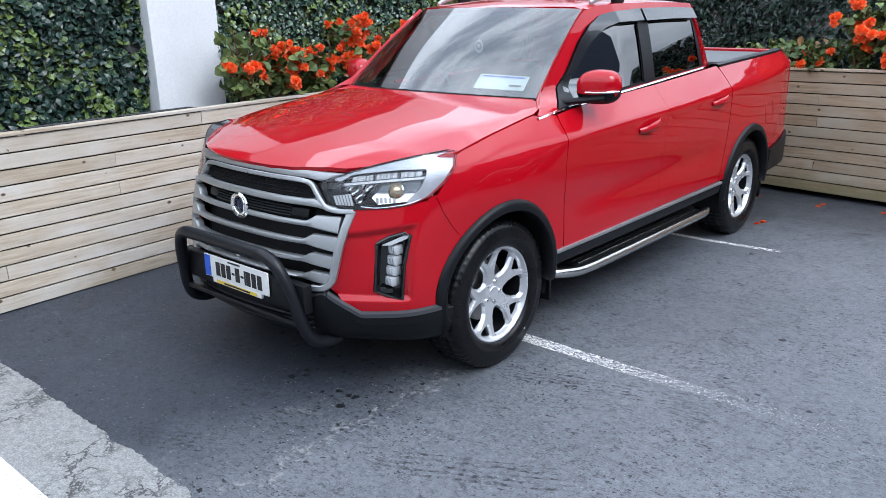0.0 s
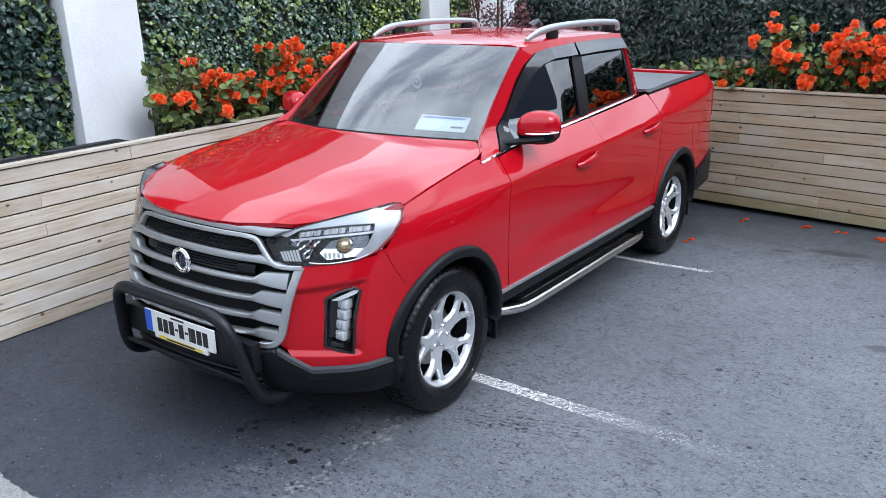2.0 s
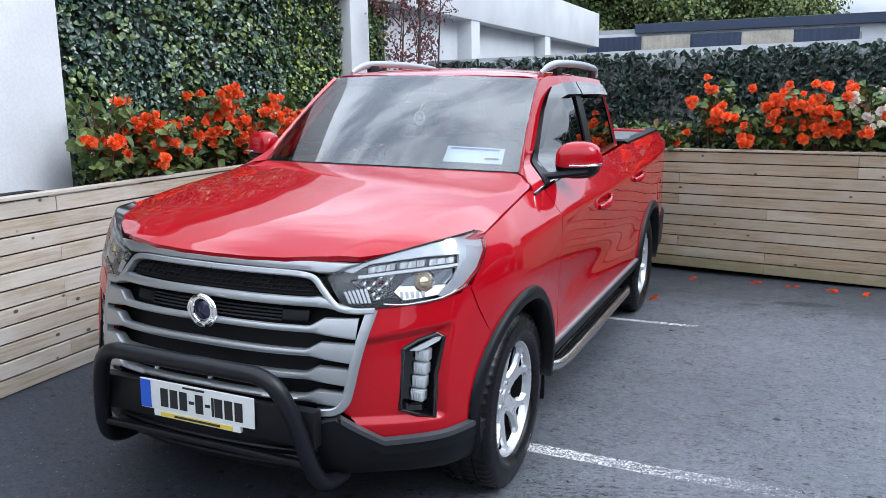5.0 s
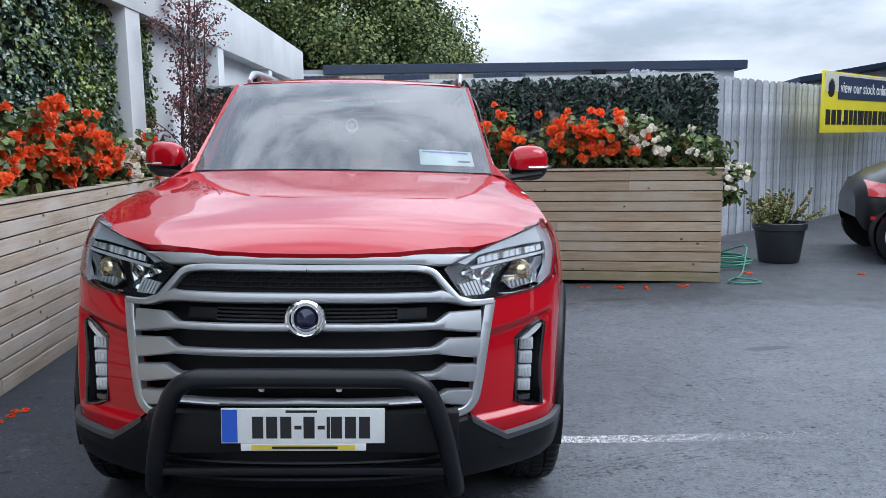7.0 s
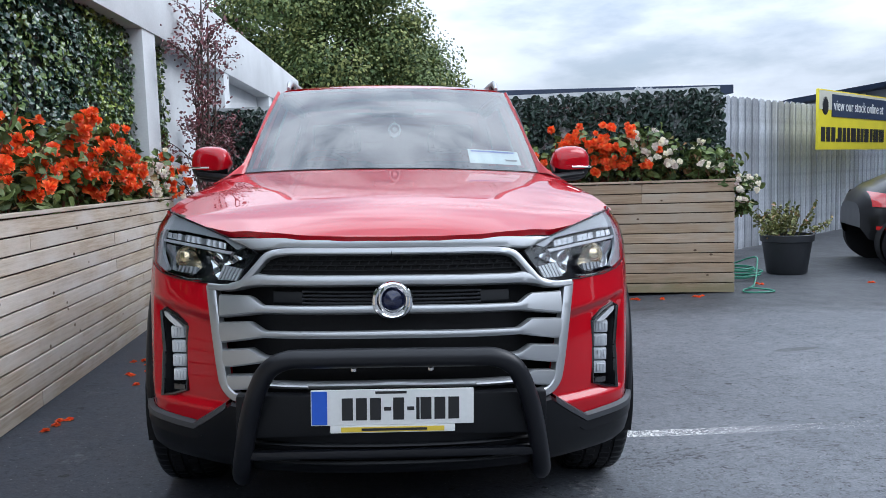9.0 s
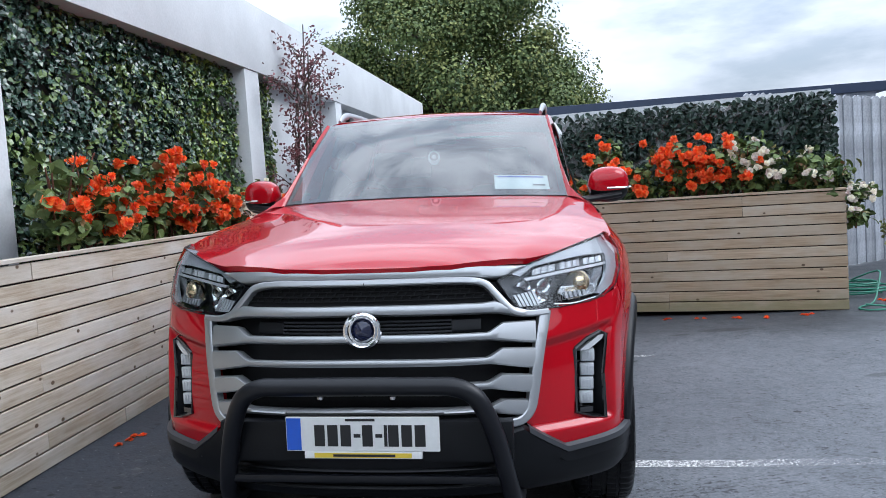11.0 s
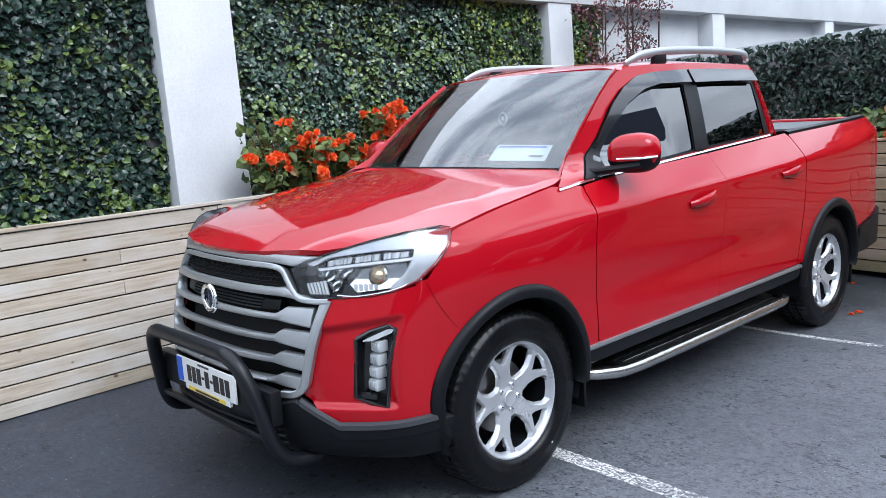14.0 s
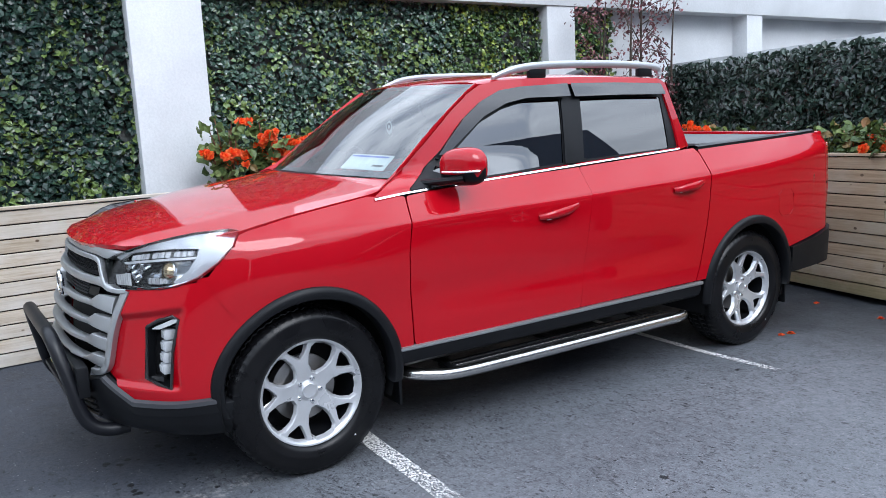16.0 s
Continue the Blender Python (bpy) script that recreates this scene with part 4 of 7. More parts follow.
# lamp outlines on the skin
HEAD = [(qx(.448), 1.018), (qx(.50), 1.045), (qx(.558), 1.068), (qx(.66), 1.103), (qx(.76), 1.130), (qx(.83), 1.145), (qy(.47), 1.150), (qy(.525), 1.140), (qy(.50), 1.085), (qy(.44), 1.02), (qy(.37), .965),
        (qx(.815), .935), (qx(.76), .922), (qx(.66), .914), (qx(.57), .910), (qx(.515), .918)]
FOG = [(qx(.722), .765), (qx(.765), .795), (qx(.815), .812), (qx(.838), .800), (qx(.828), .66), (qx(.822), .505), (qx(.775), .515), (qx(.722), .540)]

low_edge = [HEAD[i] for i in (14, 13, 12, 11, 10)]
seam = [(qy(.405), .955), (qy(.46), .88), (qy(.52), .82)]
BUMP = [(qx(.535), .548), (qx(.60), .49), (qx(.667), .437), (qx(.76), .440), (qy(.36), .445), (qy(.50), .452), (qy(.60), .455), (qy(.60), .75), (qy(.54), .80), (qy(.455), .88), (qy(.40), .955)] + low_edge[::-1][1:] + [(qx(.622), .900), (qx(.60), .80), (qx(.575), .70), (qx(.553), .60)]
dish_top = smooth([.45, .62, .74, .837, .95], [.80, .812, .832, .849, .86])


def dish(q, z):
    """How deep the corner's face lies back below its upper crease and inside its outer edge."""
    x = float(np.interp(q, PQ, PX))
    zt = dish_top(x)
    return -.024 * sstep(zt + .006, zt - .030, z) * sstep(.492, .522, z) * sstep(qx(.855), qx(.832), q)


def bumper_skin(q, z):
    return surf_out(q, z, dish(q, z))


both("front_bumper", patch_vf(bumper_skin, BUMP, .006, (FOG, ARCH_F), .02), RED, "glossy red bumper corner")
# red sheet added behind the seam, to keep its dark gap thin
both("seam_backing", patch_vf(lambda q, z: surf_out(q, z, -.004), [(qy(.36), .965), (qy(.42), .88), (qy(.50), .80), (qy(.56), .75), (qy(.64), .80), (qy(.56), .88), (qy(.46), .97)], .02, (ARCH_F,)), RED)
hoodline = [(qy(.53), 1.130), (qy(.75), 1.158), (qy(1.0), 1.192), (qy(1.27), 1.228)]
FEND = [(qy(.405), .960), (qy(.46), .885), (qy(.545), .80), (qy(.60), .75), (qy(.60), .50), (qy(1.30), .50), (qy(1.42), .51), (qy(1.41), .80), (qy(1.412), .95), (qy(1.44), 1.12), (qy(1.462), 1.215)] + hoodline[::-1] + [HEAD[8], HEAD[9]]
both("front_wing", patch_vf(surf, FEND, .016, (ARCH_F,), .02), RED)
FD = [(qy(1.428), .512), (qy(2.49), .517), (qy(2.55), .9), (qy(2.59), 1.15), (qy(2.60), 1.272), (qy(2.0), 1.248), (qy(1.60), 1.226), (qy(1.470), 1.214), (qy(1.447), 1.12), (qy(1.418), .95), (qy(1.416), .8)]
RD = [(qy(2.4915), .517), (qy(3.445), .522), (qy(3.476), .615), (qy(3.53), .86), (qy(3.553), .99), (qy(3.572), 1.15), (qy(3.580), 1.215), (qy(3.588), 1.29), (qy(3.57), 1.322), (qy(3.1), 1.296), (qy(2.6015), 1.272), (qy(2.5915), 1.15), (qy(2.5515), .9)]
doors = []
for nm, poly in (("front_door", FD), ("rear_door", RD)):
    doors.append(both(nm, patch_vf(surf, poly, .02, (ARCH_R,), .02), RED))
BED = [(qy(3.454), .522), (qy(3.485), .615), (qy(3.539), .86), (qy(3.562), .99), (qy(3.581), 1.15), (qy(3.592), 1.23), (qy(3.60), 1.315), (qy(4.2), 1.335), (qy(4.80), 1.362), (qy(4.95), 1.34), (qy(4.965), .70), (qy(4.40), .615), (qy(4.36), .52)]
FUEL = [(qy(4.345 + .085 * c), .925 + .085 * s) for c, s in ((-1, -.6), (-.6, -1), (.6, -1), (1, -.6), (1, .6), (.6, 1), (-.6, 1), (-1, .6))]
both("bed_side", patch_vf(surf, BED, .018, (ARCH_R,), .02), RED, "red load bed side panel")
ring = [surf_out(u, v, .0012) for u, v in FUEL]
mesh_object("fuel_flap_seam", *tube_vf([tuple(p) for p in ring + ring[:1]], .0015, 5), RED, CAR)

# black wheel arch mouldings
def moulding(c):
    V, F = [], []
    n = 46
    for i in range(n + 1):
        a = radians(-12 + 204 * i / n)
        row = []
        for r, d in ((.396, -.05), (.398, .012), (.404, .022), (.420, .026), (.440, .020), (.452, .010), (.456, -.004)):
            y, z = c + r * math.cos(a), .42 + r * math.sin(a)
            row.append(surf_out(qy(y), max(z, .36), d))
        V += row
    k = 7
    for i in range(n):
        for j in range(k - 1):
            F.append((i * k + j, i * k + j + 1, (i + 1) * k + j + 1, (i + 1) * k + j))
    return V, F


for c in (AF, AR):
    both("wheel_arch_moulding", moulding(c), BLACKP, "black plastic wheel arch trim")
    liner = [(x, c + .42 * math.cos(radians(a)), .42 + .42 * math.sin(radians(a))) for a in range(-20, 201, 10) for x in (.50, .93)]
    both("wheel_liner", (liner, [(2 * i, 2 * i + 1, 2 * i + 3, 2 * i + 2) for i in range(22)]), DARKIN)

# sill: silver strip, black cladding
def along_side(name, y0, y1, rows, material, label="", n=40):
    V, F = [], []
    k = len(rows)
    for i in range(n + 1):
        q = qy(y0 + (y1 - y0) * i / n)
        V += [surf_out(q, z, d) for z, d in rows]
    for i in range(n):
        for j in range(k - 1):
            F.append((i * k + j, i * k + j + 1, (i + 1) * k + j + 1, (i + 1) * k + j))
    return both(name, (V, F), material, label)


along_side("sill_strip", 1.315, 3.50, [(.494, -.01), (.494, .012), (.500, .016), (.512, .014), (.514, -.01)], SATIN, "satin silver sill strip")
along_side("sill_cladding", 1.325, 3.49, [(.494, .008), (.47, .010), (.43, .0), (.405, -.03), (.40, -.12)], BLACKP)

# lower bumper in black plastic
def lower_bumper():
    V, F = [], []
    qs = np.linspace(-qy(.56), qy(.56), 90)
    def top(q):
        x = surf(abs(q), .44).x
        return float(np.interp(x, [0, .40, .52, .60, .667, .95], [.50, .505, .545, .485, .435, .448]))
    rows = 9
    for q in qs:
        t = top(q)
        zs = [t, t - .006, t - .016, t - .05, .40 if t > .42 else .39, .36, .32, .285, .27]
        ds = [-.02, .006, .020, .022, .018, .018, .012, -.01, -.08]
        for z, d in zip(zs, ds):
            p = surf_out(abs(q), z, d)
            V.append((math.copysign(p.x, q), p.y, p.z))
    for i in range(len(qs) - 1):
        for j in range(rows - 1):
            F.append((i * rows + j, i * rows + j + 1, (i + 1) * rows + j + 1, (i + 1) * rows + j))
    return V, F


mesh_object("lower_bumper", *lower_bumper(), BLACKP, CAR, "black plastic lower bumper")
# top bevel of the black bumper, its catch of light put into a grey
V, F = [], []
for q in np.linspace(qx(.54), qy(.47), 40):
    x = surf(q, .44).x
    t = float(np.interp(x, [.52, .60, .667, .95], [.545, .485, .437, .450]))
    V += [surf_out(q, t + .010, .002), surf_out(q, t + .004, .020), surf_out(q, t - .014, .0235), surf_out(q, t - .016, .01)]
both("bumper_lip", (V, [(4 * i + j, 4 * i + j + 1, 4 * i + j + 5, 4 * i + j + 4) for i in range(39) for j in range(3)]), GREYP, "grey bevelled bumper lip")

# bonnet
hood_c = smooth([.11, .14, .18, .24, .34, .50, .75, 1.0, 1.30, 1.50], [1.070, 1.080, 1.098, 1.120, 1.150, 1.185, 1.228, 1.266, 1.312, 1.342])
hood_xe = smooth([.11, .25, .40, .62, 1.29, 1.5], [.50, .60, .74, .89, .85, .84])
hood_ze = smooth([.11, .25, .40, .62, .9, 1.29, 1.5], [1.060, 1.074, 1.104, 1.133, 1.182, 1.232, 1.256])


ridge_x = smooth([.10, .25, .56, .85, 1.17, 1.5], [.43, .495, .63, .72, .79, .82])


def hood_z(x, y):
    """A gently crowned middle up to a crease on either side, then a steeper fall to the wing."""
    zc, xe, ze, xr = hood_c(y), hood_xe(y), hood_ze(y), ridge_x(y)
    zr = zc - (zc - ze) * float(np.interp(y, [.2, .5, .9, 1.25], [.44, .46, .60, .78]))

    def cross(x):
        x = abs(x)
        if x < xr:
            return zc - (zc - zr) * (x / xr) ** 2
        return zr - (zr - ze) * min(1.6, (x - xr) / (xe - xr))
    return (cross(x - .014) + 2 * cross(x) + cross(x + .014)) / 4


HOOD = [(0, .128), (.15, .132), (.30, .150), (.45, .196), (.55, .250), (.66, .345), (.76, .45), (.84, .56), (.872, .64), (.868, .80), (.858, 1.0), (.843, 1.20), (.838, 1.300), (.815, 1.385), (.765, 1.44), (.70, 1.462), (.6, 1.406), (.45, 1.346), (.3, 1.296), (.15, 1.271), (0, 1.263)]
HOODF = [(-x, y) for x, y in HOOD[1:-1]][::-1] + HOOD
bonnet = mesh_object("bonnet", *patch_vf(lambda x, y: (x, y, hood_z(x, y)), HOODF, .02, (), .022, (0, .7, .5)), RED, CAR, "glossy red bonnet")

# windscreen, roof, cab sides
def ws(u, v):
    u = u * 2 - 1
    b = Vector((u * .728, 1.270 + .205 * u * u, 1.312 - .021 * u * u))
    t = Vector((u * .628, 1.944 + .125 * u * u, 1.754 - .014 * u * u))
    p = b.lerp(t, v)
    return p + Vector((0, -.55, .84)) * (.028 * math.sin(math.pi * v) * (1 - .4 * u * u))


V, F = grid_vf(lambda u, v: ws(u, .01) + Vector((0, -.13 + .13 * v, -.075 + .070 * v)), 40, 4)
mesh_object("cowl", V, F, BLACKP, CAR, "black plastic windscreen cowl")
for u0, u1 in ((.50, .93), (.12, .50)):
    path = [ws(u0 + (u1 - u0) * k / 8, .004 * k / 8) + Vector((0, -.010, -.008)) for k in range(9)]
    mesh_object("wiper", *tube_vf(path, .0035, 6), BLACKP, CAR, "black wiper arm")
vf = grid_vf(ws, 40, 24)
windscreen = mesh_object("windscreen", *vf, WSGLASS, CAR, "windscreen reflecting a cloudy sky")
windscreen.visible_shadow = False


def frit(u0, u1, v0, v1, n=30):
    V, F = grid_vf(lambda a, b: ws(u0 + (u1 - u0) * a, v0 + (v1 - v0) * b) + Vector((0, .004, -.006)), n, max(2, n // 4))
    return V, F


mesh_object("windscreen_border", *merge(frit(0, 1, 0, .045), frit(0, 1, .965, 1), frit(0, .022, 0, 1), frit(.978, 1, 0, 1)), BLACKP, CAR, "black ceramic windscreen border")
mesh_object("mirror_mount", *frit(.42, .58, .80, .955), BLACKP, windscreen)


roof_c = smooth([1.9, 2.05, 2.3, 2.7, 3.2, 3.45, 3.62], [1.738, 1.778, 1.803, 1.813, 1.802, 1.788, 1.768])


def roof_z(x, y):
    x = abs(x)
    zc = roof_c(y)
    return zc - .030 * (x / .6) ** 2 - .045 * max(0, (x - .56) / .12) ** 2


ROOF = [(0, 1.948), (.2, 1.960), (.4, 1.998), (.57, 2.055), (.615, 2.074), (.640, 2.13), (.655, 2.4), (.662, 2.8), (.655, 3.3), (.64, 3.50), (.55, 3.56), (0, 3.58)]
ROOFF = [(-x, y) for x, y in ROOF[1:-1]][::-1] + ROOF
roof = mesh_object("roof", *patch_vf(lambda x, y: (x, y, roof_z(x, y)), ROOFF, .03, (), .03, (0, 2.6, 1.0)), RED, CAR)


def belt(y):
    return float(np.interp(y, [1.3, 1.5, 2.6, 3.5, 3.65], [1.215, 1.232, 1.285, 1.325, 1.335])), float(np.interp(y, [1.3, 1.5, 2.6, 3.5, 3.65], [.862, .850, .822, .790, .785]))


def cab(y, z, d=0.0):
    bz, bx = belt(y)
    h = z - bz
    x = bx - .26 * h - .16 * h * h - float(np.interp(y, [1.3, 1.65, 2.0, 2.35], [.13, .10, .05, .005])) * sstep(0, .10, h) * (1 - sstep(2.35, 2.6, y))
    rear = max(0, y - 3.45)
    return Vector((x + d - .25 * rear, y, z + .3 * d))


DLO = [(1.485, 1.236), (1.630, 1.306), (1.772, 1.408), (1.935, 1.560), (2.053, 1.640), (2.188, 1.697), (2.332, 1.716), (2.67, 1.730), (3.052, 1.730), (3.452, 1.720), (3.468, 1.62), (3.488, 1.486), (3.499, 1.332), (2.60, 1.292), (2.118, 1.268)]
CABO = [(1.297, 1.222), (1.481, 1.297), (1.677, 1.433), (1.874, 1.597), (1.997, 1.687), (2.077, 1.730), (2.191, 1.754), (2.40, 1.764), (2.8, 1.768), (3.2, 1.763), (3.44, 1.755), (3.52, 1.73), (3.545, 1.60), (3.58, 1.47), (3.625, 1.33), (3.50, 1.318), (2.60, 1.279), (2.0, 1.252), (1.49, 1.226)]
both("cab_side", patch_vf(lambda y, z: cab(y, z), CABO, .016, (DLO,), .03), RED, "red cab pillars and roof edge")
# windscreen pillars, facing forward
V, F = [], []
edge_s = [(1.303, 1.226), (1.481, 1.297), (1.677, 1.433), (1.874, 1.597), (1.997, 1.687), (2.077, 1.730)]
vv = [0.0, .12, .37, .68, .88, 1.0]
for (y, z), v in zip(edge_s, vv):
    a, b = ws(1.0, v), cab(y, z)
    m = (a + b) / 2 + Vector((.010, -.012, .008))
    V += [a + Vector((-.004, .0, -.004)), a.lerp(m, .5) + Vector((.004, -.006, .004)), m, b.lerp(m, .4) + Vector((.004, -.003, .002)), b + Vector((-.002, .001, 0))]
both("windscreen_pillar", (V, [(5 * i + j, 5 * i + j + 1, 5 * i + j + 6, 5 * i + j + 5) for i in range(5) for j in range(4)]), RED)
# black window surround, glass, deflectors, chrome belt line
both("window_surround", patch_vf(lambda y, z: cab(y, z, -.012), [(1.470, 1.222), *DLO[1:12], (3.505, 1.318), (2.60, 1.280), (2.1, 1.256)], .02,
     ([(1.772, 1.318), (1.854, 1.401), (2.037, 1.540), (2.195, 1.609), (2.335, 1.642), (2.593, 1.650), (2.519, 1.305), (2.124, 1.280), (1.72, 1.262)], [(2.750, 1.650), (3.428, 1.645), (3.402, 1.335), (2.678, 1.312)])), BLACKP, "black window surround")
for g in both("side_window", patch_vf(lambda y, z: cab(y, z, -.016), [(1.60, 1.24), (1.785, 1.385), (2.037, 1.600), (2.195, 1.69), (2.335, 1.70), (2.62, 1.70), (2.56, 1.285), (2.124, 1.26)], .05), SIDEGLASS, "tinted front side window") + both("side_window", patch_vf(lambda y, z: cab(y, z, -.016), [(2.70, 1.70), (3.45, 1.69), (3.43, 1.318), (2.64, 1.29)], .05), SIDEGLASS, "tinted rear side window"):
    g.visible_shadow = False
VF_ = [(1.745, 1.380), (1.839, 1.473), (1.935, 1.562), (2.053, 1.642), (2.188, 1.699), (2.332, 1.718), (2.672, 1.732), (2.655, 1.655), (2.341, 1.652), (2.200, 1.626), (2.047, 1.562), (1.907, 1.464), (1.790, 1.380)]
VR_ = [(2.695, 1.732), (3.052, 1.732), (3.450, 1.722), (3.452, 1.65), (3.05, 1.655), (2.685, 1.652)]
for poly in (VF_, VR_):
    both("wind_deflector", patch_vf(lambda y, z: cab(y, z, .006 + .02 * sstep(1.75, 1.62, z)), poly, .016, (), .004), BLACKG, "glossy smoked window deflector")
both("door_post_trim", patch_vf(lambda y, z: cab(y, z, -.004), [(2.600, 1.655), (2.745, 1.655), (2.670, 1.300), (2.528, 1.296)], .03, (), .008), BLACKP)
V, F = [], []
for i in range(61):
    y = 1.30 + 2.20 * i / 60
    bz, _ = belt(y)
    z = bz - .012 + (.008 if y < 1.48 else 0)
    base = cab(y, bz)
    V += [base + Vector((-.004, 0, .004)), base + Vector((.005, 0, .002)), base + Vector((.010, 0, -.006)), base + Vector((.004, 0, -.010))]
both("belt_moulding", (V, [(4 * i + j, 4 * i + j + 1, 4 * i + j + 5, 4 * i + j + 4) for i in range(60) for j in range(3)]), CHROME, "polished belt line moulding")

# back of the cab, load cover, tailgate
vf = grid_vf(lambda u, v: ((u * 2 - 1) * (.765 - .135 * v), 3.60 - .055 * v + .02 * (1 - (u * 2 - 1) ** 2), 1.30 + .43 * v), 20, 10)
mesh_object("cab_back", *vf, RED, CAR)
vf = grid_vf(lambda u, v: ((u * 2 - 1) * (.60 - .06 * v), 3.635 - .045 * v, 1.38 + .29 * v), 12, 6)
mesh_object("rear_window", *vf, DARKGLASS, CAR)
mesh_object("load_cover", *box_vf(-.80, .80, 3.66, 4.86, 1.300, 1.345, .008), BEDCOVER, CAR, "flat grey load bed cover")
V, F = [], []
for i in range(31):
    y = 3.605 + 1.26 * i / 30
    z = float(np.interp(y, [3.6, 4.2, 4.87], [1.316, 1.337, 1.364]))
    p = surf(qy(y), z)
    V += [p + Vector((.004, 0, -.004)), p + Vector((.002, 0, .012)), p + Vector((-.03, 0, .020)), p + Vector((-.075, 0, .012)), p + Vector((-.08, 0, -.03))]
both("bed_rail", (V, [(5 * i + j, 5 * i + j + 1, 5 * i + j + 6, 5 * i + j + 5) for i in range(30) for j in range(4)]), BLACKP, "black bed rail cap")
mesh_object("tailgate", *box_vf(-.80, .80, 4.93, 5.00, .66, 1.365, .02), RED, CAR)
both("tail_lamp", patch_vf(lambda q, z: surf_out(q, z, .006), [(qy(4.90), 1.27), (qy(4.955), 1.29), (qy(5.0), 1.27), (qy(5.0), .85), (qy(4.962), .86), (qy(4.93), 1.1)], .02, (), .02), TAILRED, "red tail lamp")
both("rear_bumper", merge(patch_vf(lambda q, z: surf_out(q, z, .022), [(qy(4.415), .612), (qy(4.70), .645), (qy(4.965), .70), (qy(5.04), .70), (qy(5.04), .46), (qy(4.80), .45), (qy(4.42), .44)], .03, (), .05),), BLACKP, "black rear bumper")
mesh_object("rear_step", *box_vf(-.80, .80, 4.92, 5.08, .48, .68, .03), BLACKP, CAR)
# closed underside
mesh_object("underbody", *merge(box_vf(-.50, .50, .25, 4.85, .30, .62), box_vf(-.86, .86, 1.38, 3.45, .40, .60), box_vf(-.74, .74, 4.45, 4.9, .45, .7)), DARKIN, CAR, "dark underbody", smooth=0)
both("mud_flap", box_vf(.70, .93, 1.345, 1.362, .22, .50, .006), BLACKP, "black mud flap")
both("mud_flap", box_vf(.70, .93, 4.41, 4.43, .22, .52, .006), BLACKP, "black mud flap")


def face(x, z, d=0.0):
    """A point on the front at this half width and height, d out of the skin."""
    p = surf_out(qx(abs(x)), z, d)
    return Vector((math.copysign(p.x, x), p.y, p.z))


def bar_vf(xs, lo, hi, d_front, d_back, lip=.005):
    """A bar across the front: its lower and upper edge over x."""
    V, F = [], []
    rows = 8
    for x in xs:
        a, b = lo(abs(x)), hi(abs(x))
        c = min(lip, (b - a) * .3)
        for z, d in ((a, d_back), (a, d_front - c), (a + c, d_front), ((a + b) / 2, d_front + .002), (b - c, d_front), (b, d_front - c * 1.5), (b, d_back), ((a + b) / 2, d_back)):
            V.append(face(x, z, d))
    n = len(xs)
    for i in range(n - 1):
        for j in range(rows):
            F.append((i * rows + j, i * rows + (j + 1) % rows, (i + 1) * rows + (j + 1) % rows, (i + 1) * rows + j))
    F.append(tuple(range(rows)))
    F.append(tuple(reversed([(n - 1) * rows + j for j in range(rows)])))
    return V, F


def lin(*pts):
    xs, ys = zip(*pts)
    return lambda x: float(np.interp(x, xs, ys))


# grille: black core, satin bars, frame, mesh
V, F = grid_vf(lambda u, v: face((u * 2 - 1) * .575, .535 + .515 * v, -.085), 40, 16)
grille = mesh_object("grille", V, F, DARKIN, CAR, "black grille with satin grey bars")
V, F = grid_vf(lambda u, v: face((u * 2 - 1) * .47, .955 + .065 * v, -.022), 40, 4)
mesh_object("upper_mesh_back", V, F, DARKIN, grille)
mesh_vf = []
for r, z in enumerate((.968, .984, 1.000, 1.014)):
    mesh_vf.append(bar_vf(np.linspace(-.44, .44, 30), lambda x, z=z: z - .0022, lambda x, z=z: z + .0022, -.012, -.024, .001))
for r in range(3):
    for i in range(-14, 15):
        x = i * .031 + (.0155 if r % 2 else 0)
        z0 = .968 + .016 * r
        mesh_vf.append(tube_vf([face(x - .004, z0, -.014), face(x + .004, z0 + .016, -.014)], .0028, 5))
mesh_object("honeycomb_mesh", *merge(*mesh_vf), DARKIN, grille, "black honeycomb upper grille")
XS = np.concatenate([np.linspace(-.572, -.40, 14), np.linspace(-.38, .38, 20), np.linspace(.40, .572, 14)])
bars = [
    (lin((0, .920), (.42, .916), (.47, .912), (.52, .900), (.572, .896)), lin((0, .951), (.40, .949), (.44, .953), (.50, .930), (.572, .905)), .012),
    (lin((0, .833), (.43, .829), (.572, .806)), lin((0, .857), (.42, .853), (.465, .882), (.572, .880)), .010),
    (lin((0, .753), (.43, .750), (.572, .722)), lin((0, .779), (.42, .774), (.465, .801), (.572, .792)), .008),
    (lin((0, .672), (.43, .668), (.572, .640)), lin((0, .697), (.42, .692), (.465, .716), (.572, .702)), .008),
    (lin((0, .596), (.43, .588), (.55, .566)), lin((0, .616), (.42, .610), (.465, .630), (.572, .618)), .006),
]
for lo, hi, d in bars:
    xs = XS if lo(.57) > .6 else XS[2:-2]
    mesh_object("grille_bar", *bar_vf(xs, lo, hi, d, -.03), SATIN, grille, "satin grey grille bar")
for z in (.868, .880, .892, .904):
    mesh_object("radiator_slat", *bar_vf(np.linspace(-.30, .30, 16), lambda x, z=z: z - .0028, lambda x, z=z: z + .0028, -.028, -.040, .001), GREYP, grille)
both("shutter_block", tuple(bar_vf(np.linspace(.30, .40, 6), lambda x: .865, lambda x: .908, -.032, -.06)), BLACKP, "", grille)
